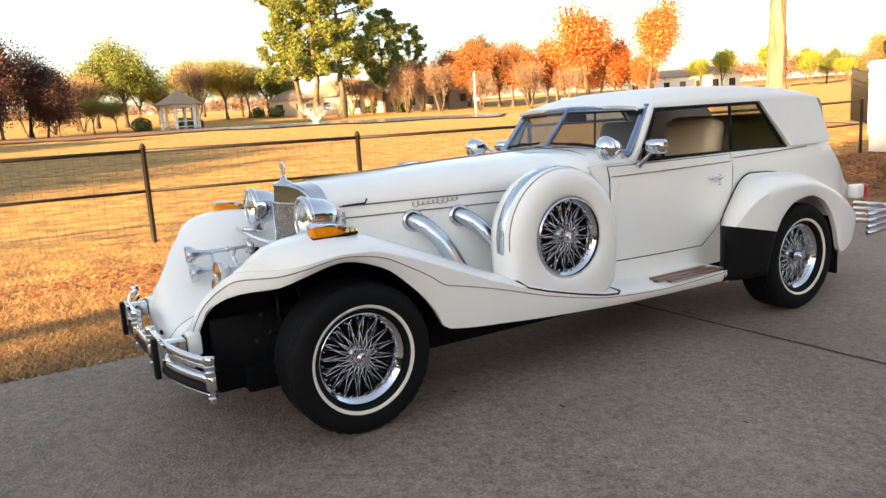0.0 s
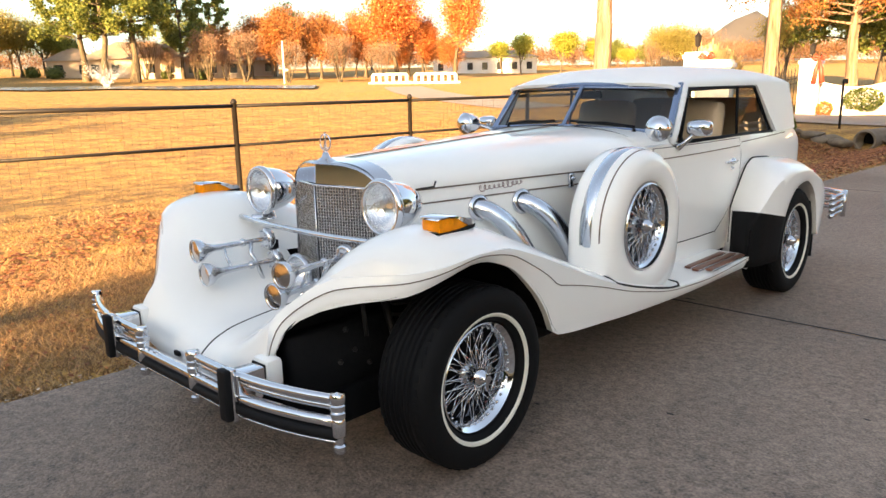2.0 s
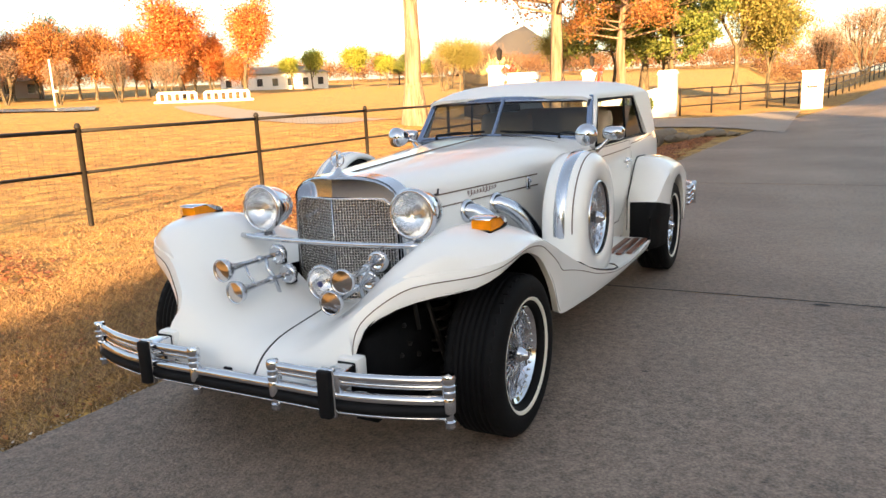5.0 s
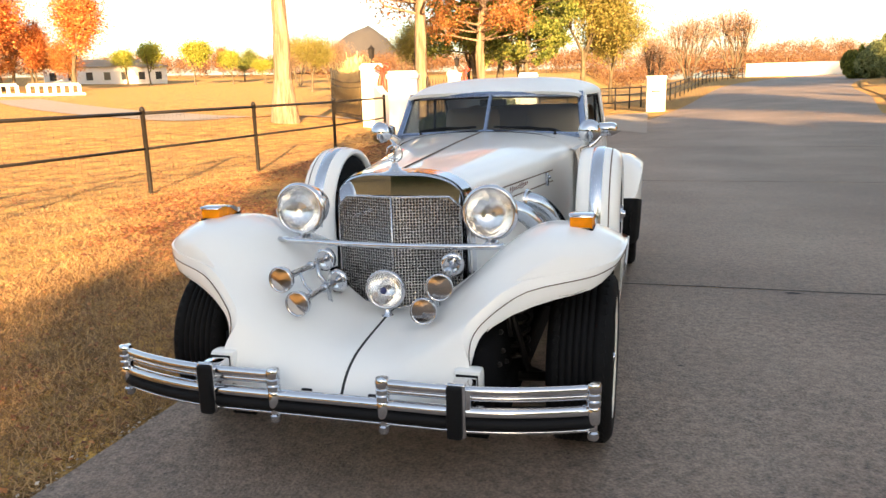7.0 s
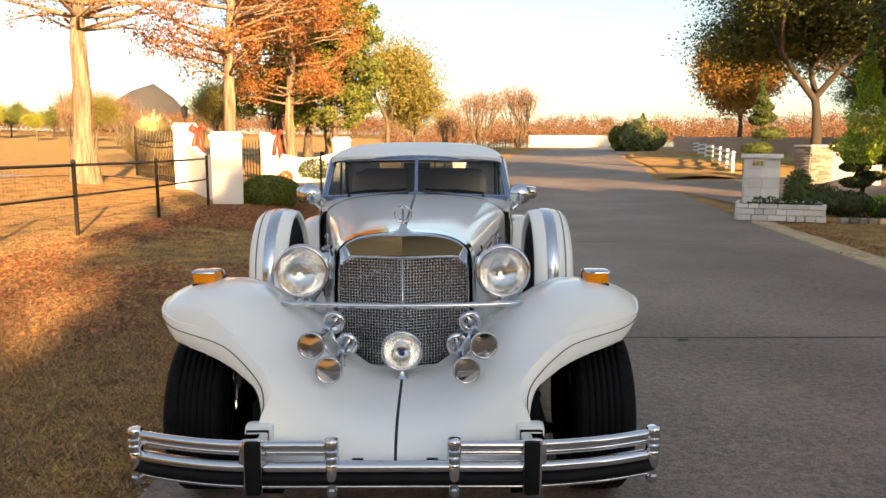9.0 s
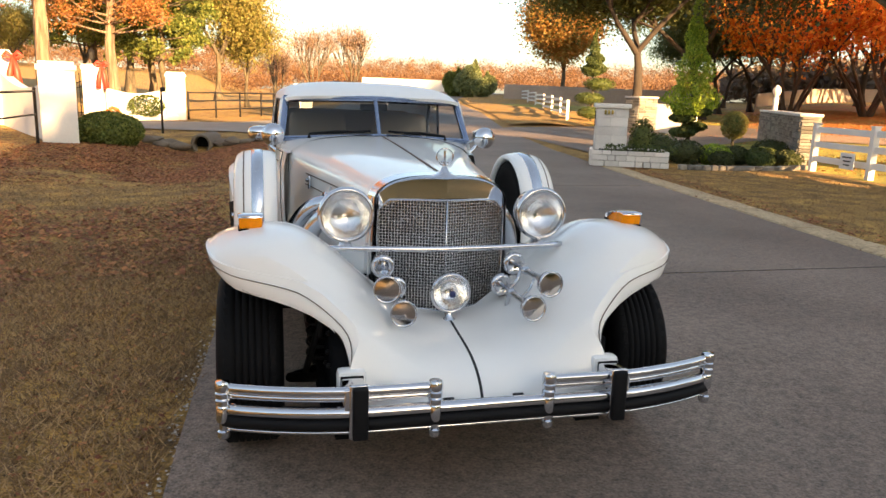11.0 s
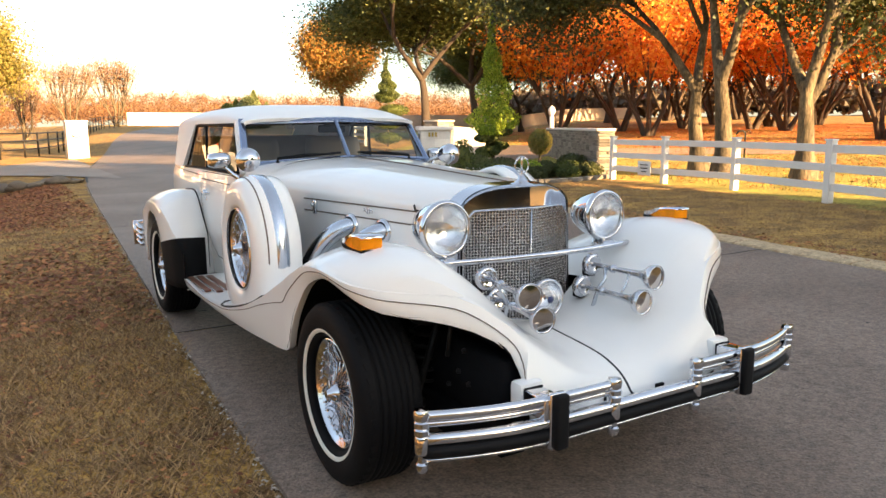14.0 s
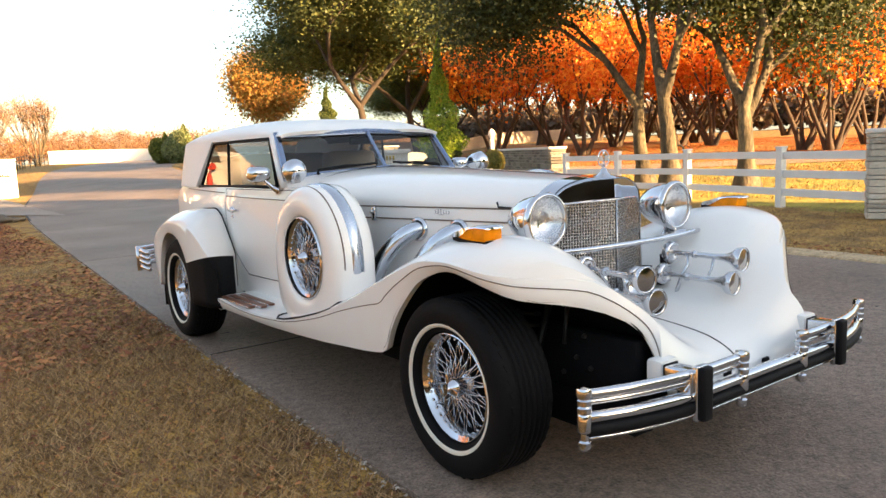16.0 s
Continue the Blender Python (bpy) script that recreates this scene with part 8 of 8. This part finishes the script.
BRICKISH = surface("pale_house_wall", (0.55, 0.46, 0.36), 0.9, vary=0.1, scale=1)
house(ground_at(-64.5, 135), 1.05, [(0, 0, 15, 9, 3.2, 3.0, BRICKISH), (-9.5, -1, 7, 7, 3.0, 2.4, BRICKISH), (4, -5, 6, 4, 3.4, 2.2, BRICKISH), (12, 1, 10, 6, 2.8, 2.0, BRICKISH)], "low cream house with hipped brown roofs")
house(ground_at(-57.5, 150), 0.95, [(0, 0, 14, 8, 3.0, 2.6, BRICKISH)], "low house among trees with hipped roof")
house(ground_at(-39.3, 165), 0.7, [(0, 0, 22, 9, 3.4, 1.6, WHITE)], "long white farmhouse building")
# white garden walls with openings near the crepe myrtles
for az, n in ((-46.1, 5), (-42.6, 6)):
    x, y = polar(az, 100)
    gw = empty("white_rail_wall", "short white masonry balustrade in the meadow", "wall", "white balustrades", (x, y, ground_z(x, y)))
    gw.rotation_euler.z = 0.8
    part("rail_top", boxed((n * 0.9, 0.4, 0.3), Matrix.Translation((0, 0, 1.25)), 0.03), WHITE, gw)
    part("rail_base", boxed((n * 0.9 + 1.2, 0.5, 0.3), Matrix.Translation((0, 0, 0.1)), 0.03), WHITE, gw)
    for k in range(n + 1):
        part("baluster", boxed((0.4, 0.36, 1.0), Matrix.Translation((-n * 0.45 + 0.9 * k, 0, 0.7)), 0.02), WHITE, gw)
x, y, z = ground_at(-54.1, 105)
fp = empty("flag_pole", "tall white pole with a small bird box", "pole", at=(x, y, z))
part("pole", tube(bmesh.new(), [(0, 0, 0), (0, 0, 5.8)], [0.13, 0.10], 8), WHITE, fp)
part("box", boxed((0.5, 0.5, 0.35), Matrix.Translation((0.4, 0, 1.9)), 0.02), WHITE, fp)
# boat-like parked cars and shrubs stay below notice; low shrubs before the houses
for i, (az, d, s) in enumerate(((-60.0, 125, 1.3), (-62.6, 128, 1.1), (-69.8, 128, 1.4), (-76.2, 97, 1.1), (-79.2, 97, 1.2), (-75.4, 99, 0.9), (-71.2, 132, 1.2))):
    x, y, z = ground_at(az, d)
    sb = empty("garden_shrub", "rounded dark green shrub", "shrub", "shrubs across the pond", (x, y, z))
    core("shrub_core", sb, (0, 0, s * 0.6), (s, s, s * 0.8), LEAF_GREEN)
    foliage_blob("foliage", sb, (0, 0, s * 0.6), (s * 1.05, s * 1.05, s * 0.85), 500, 0.14, LEAF_GREEN, 900 + i)
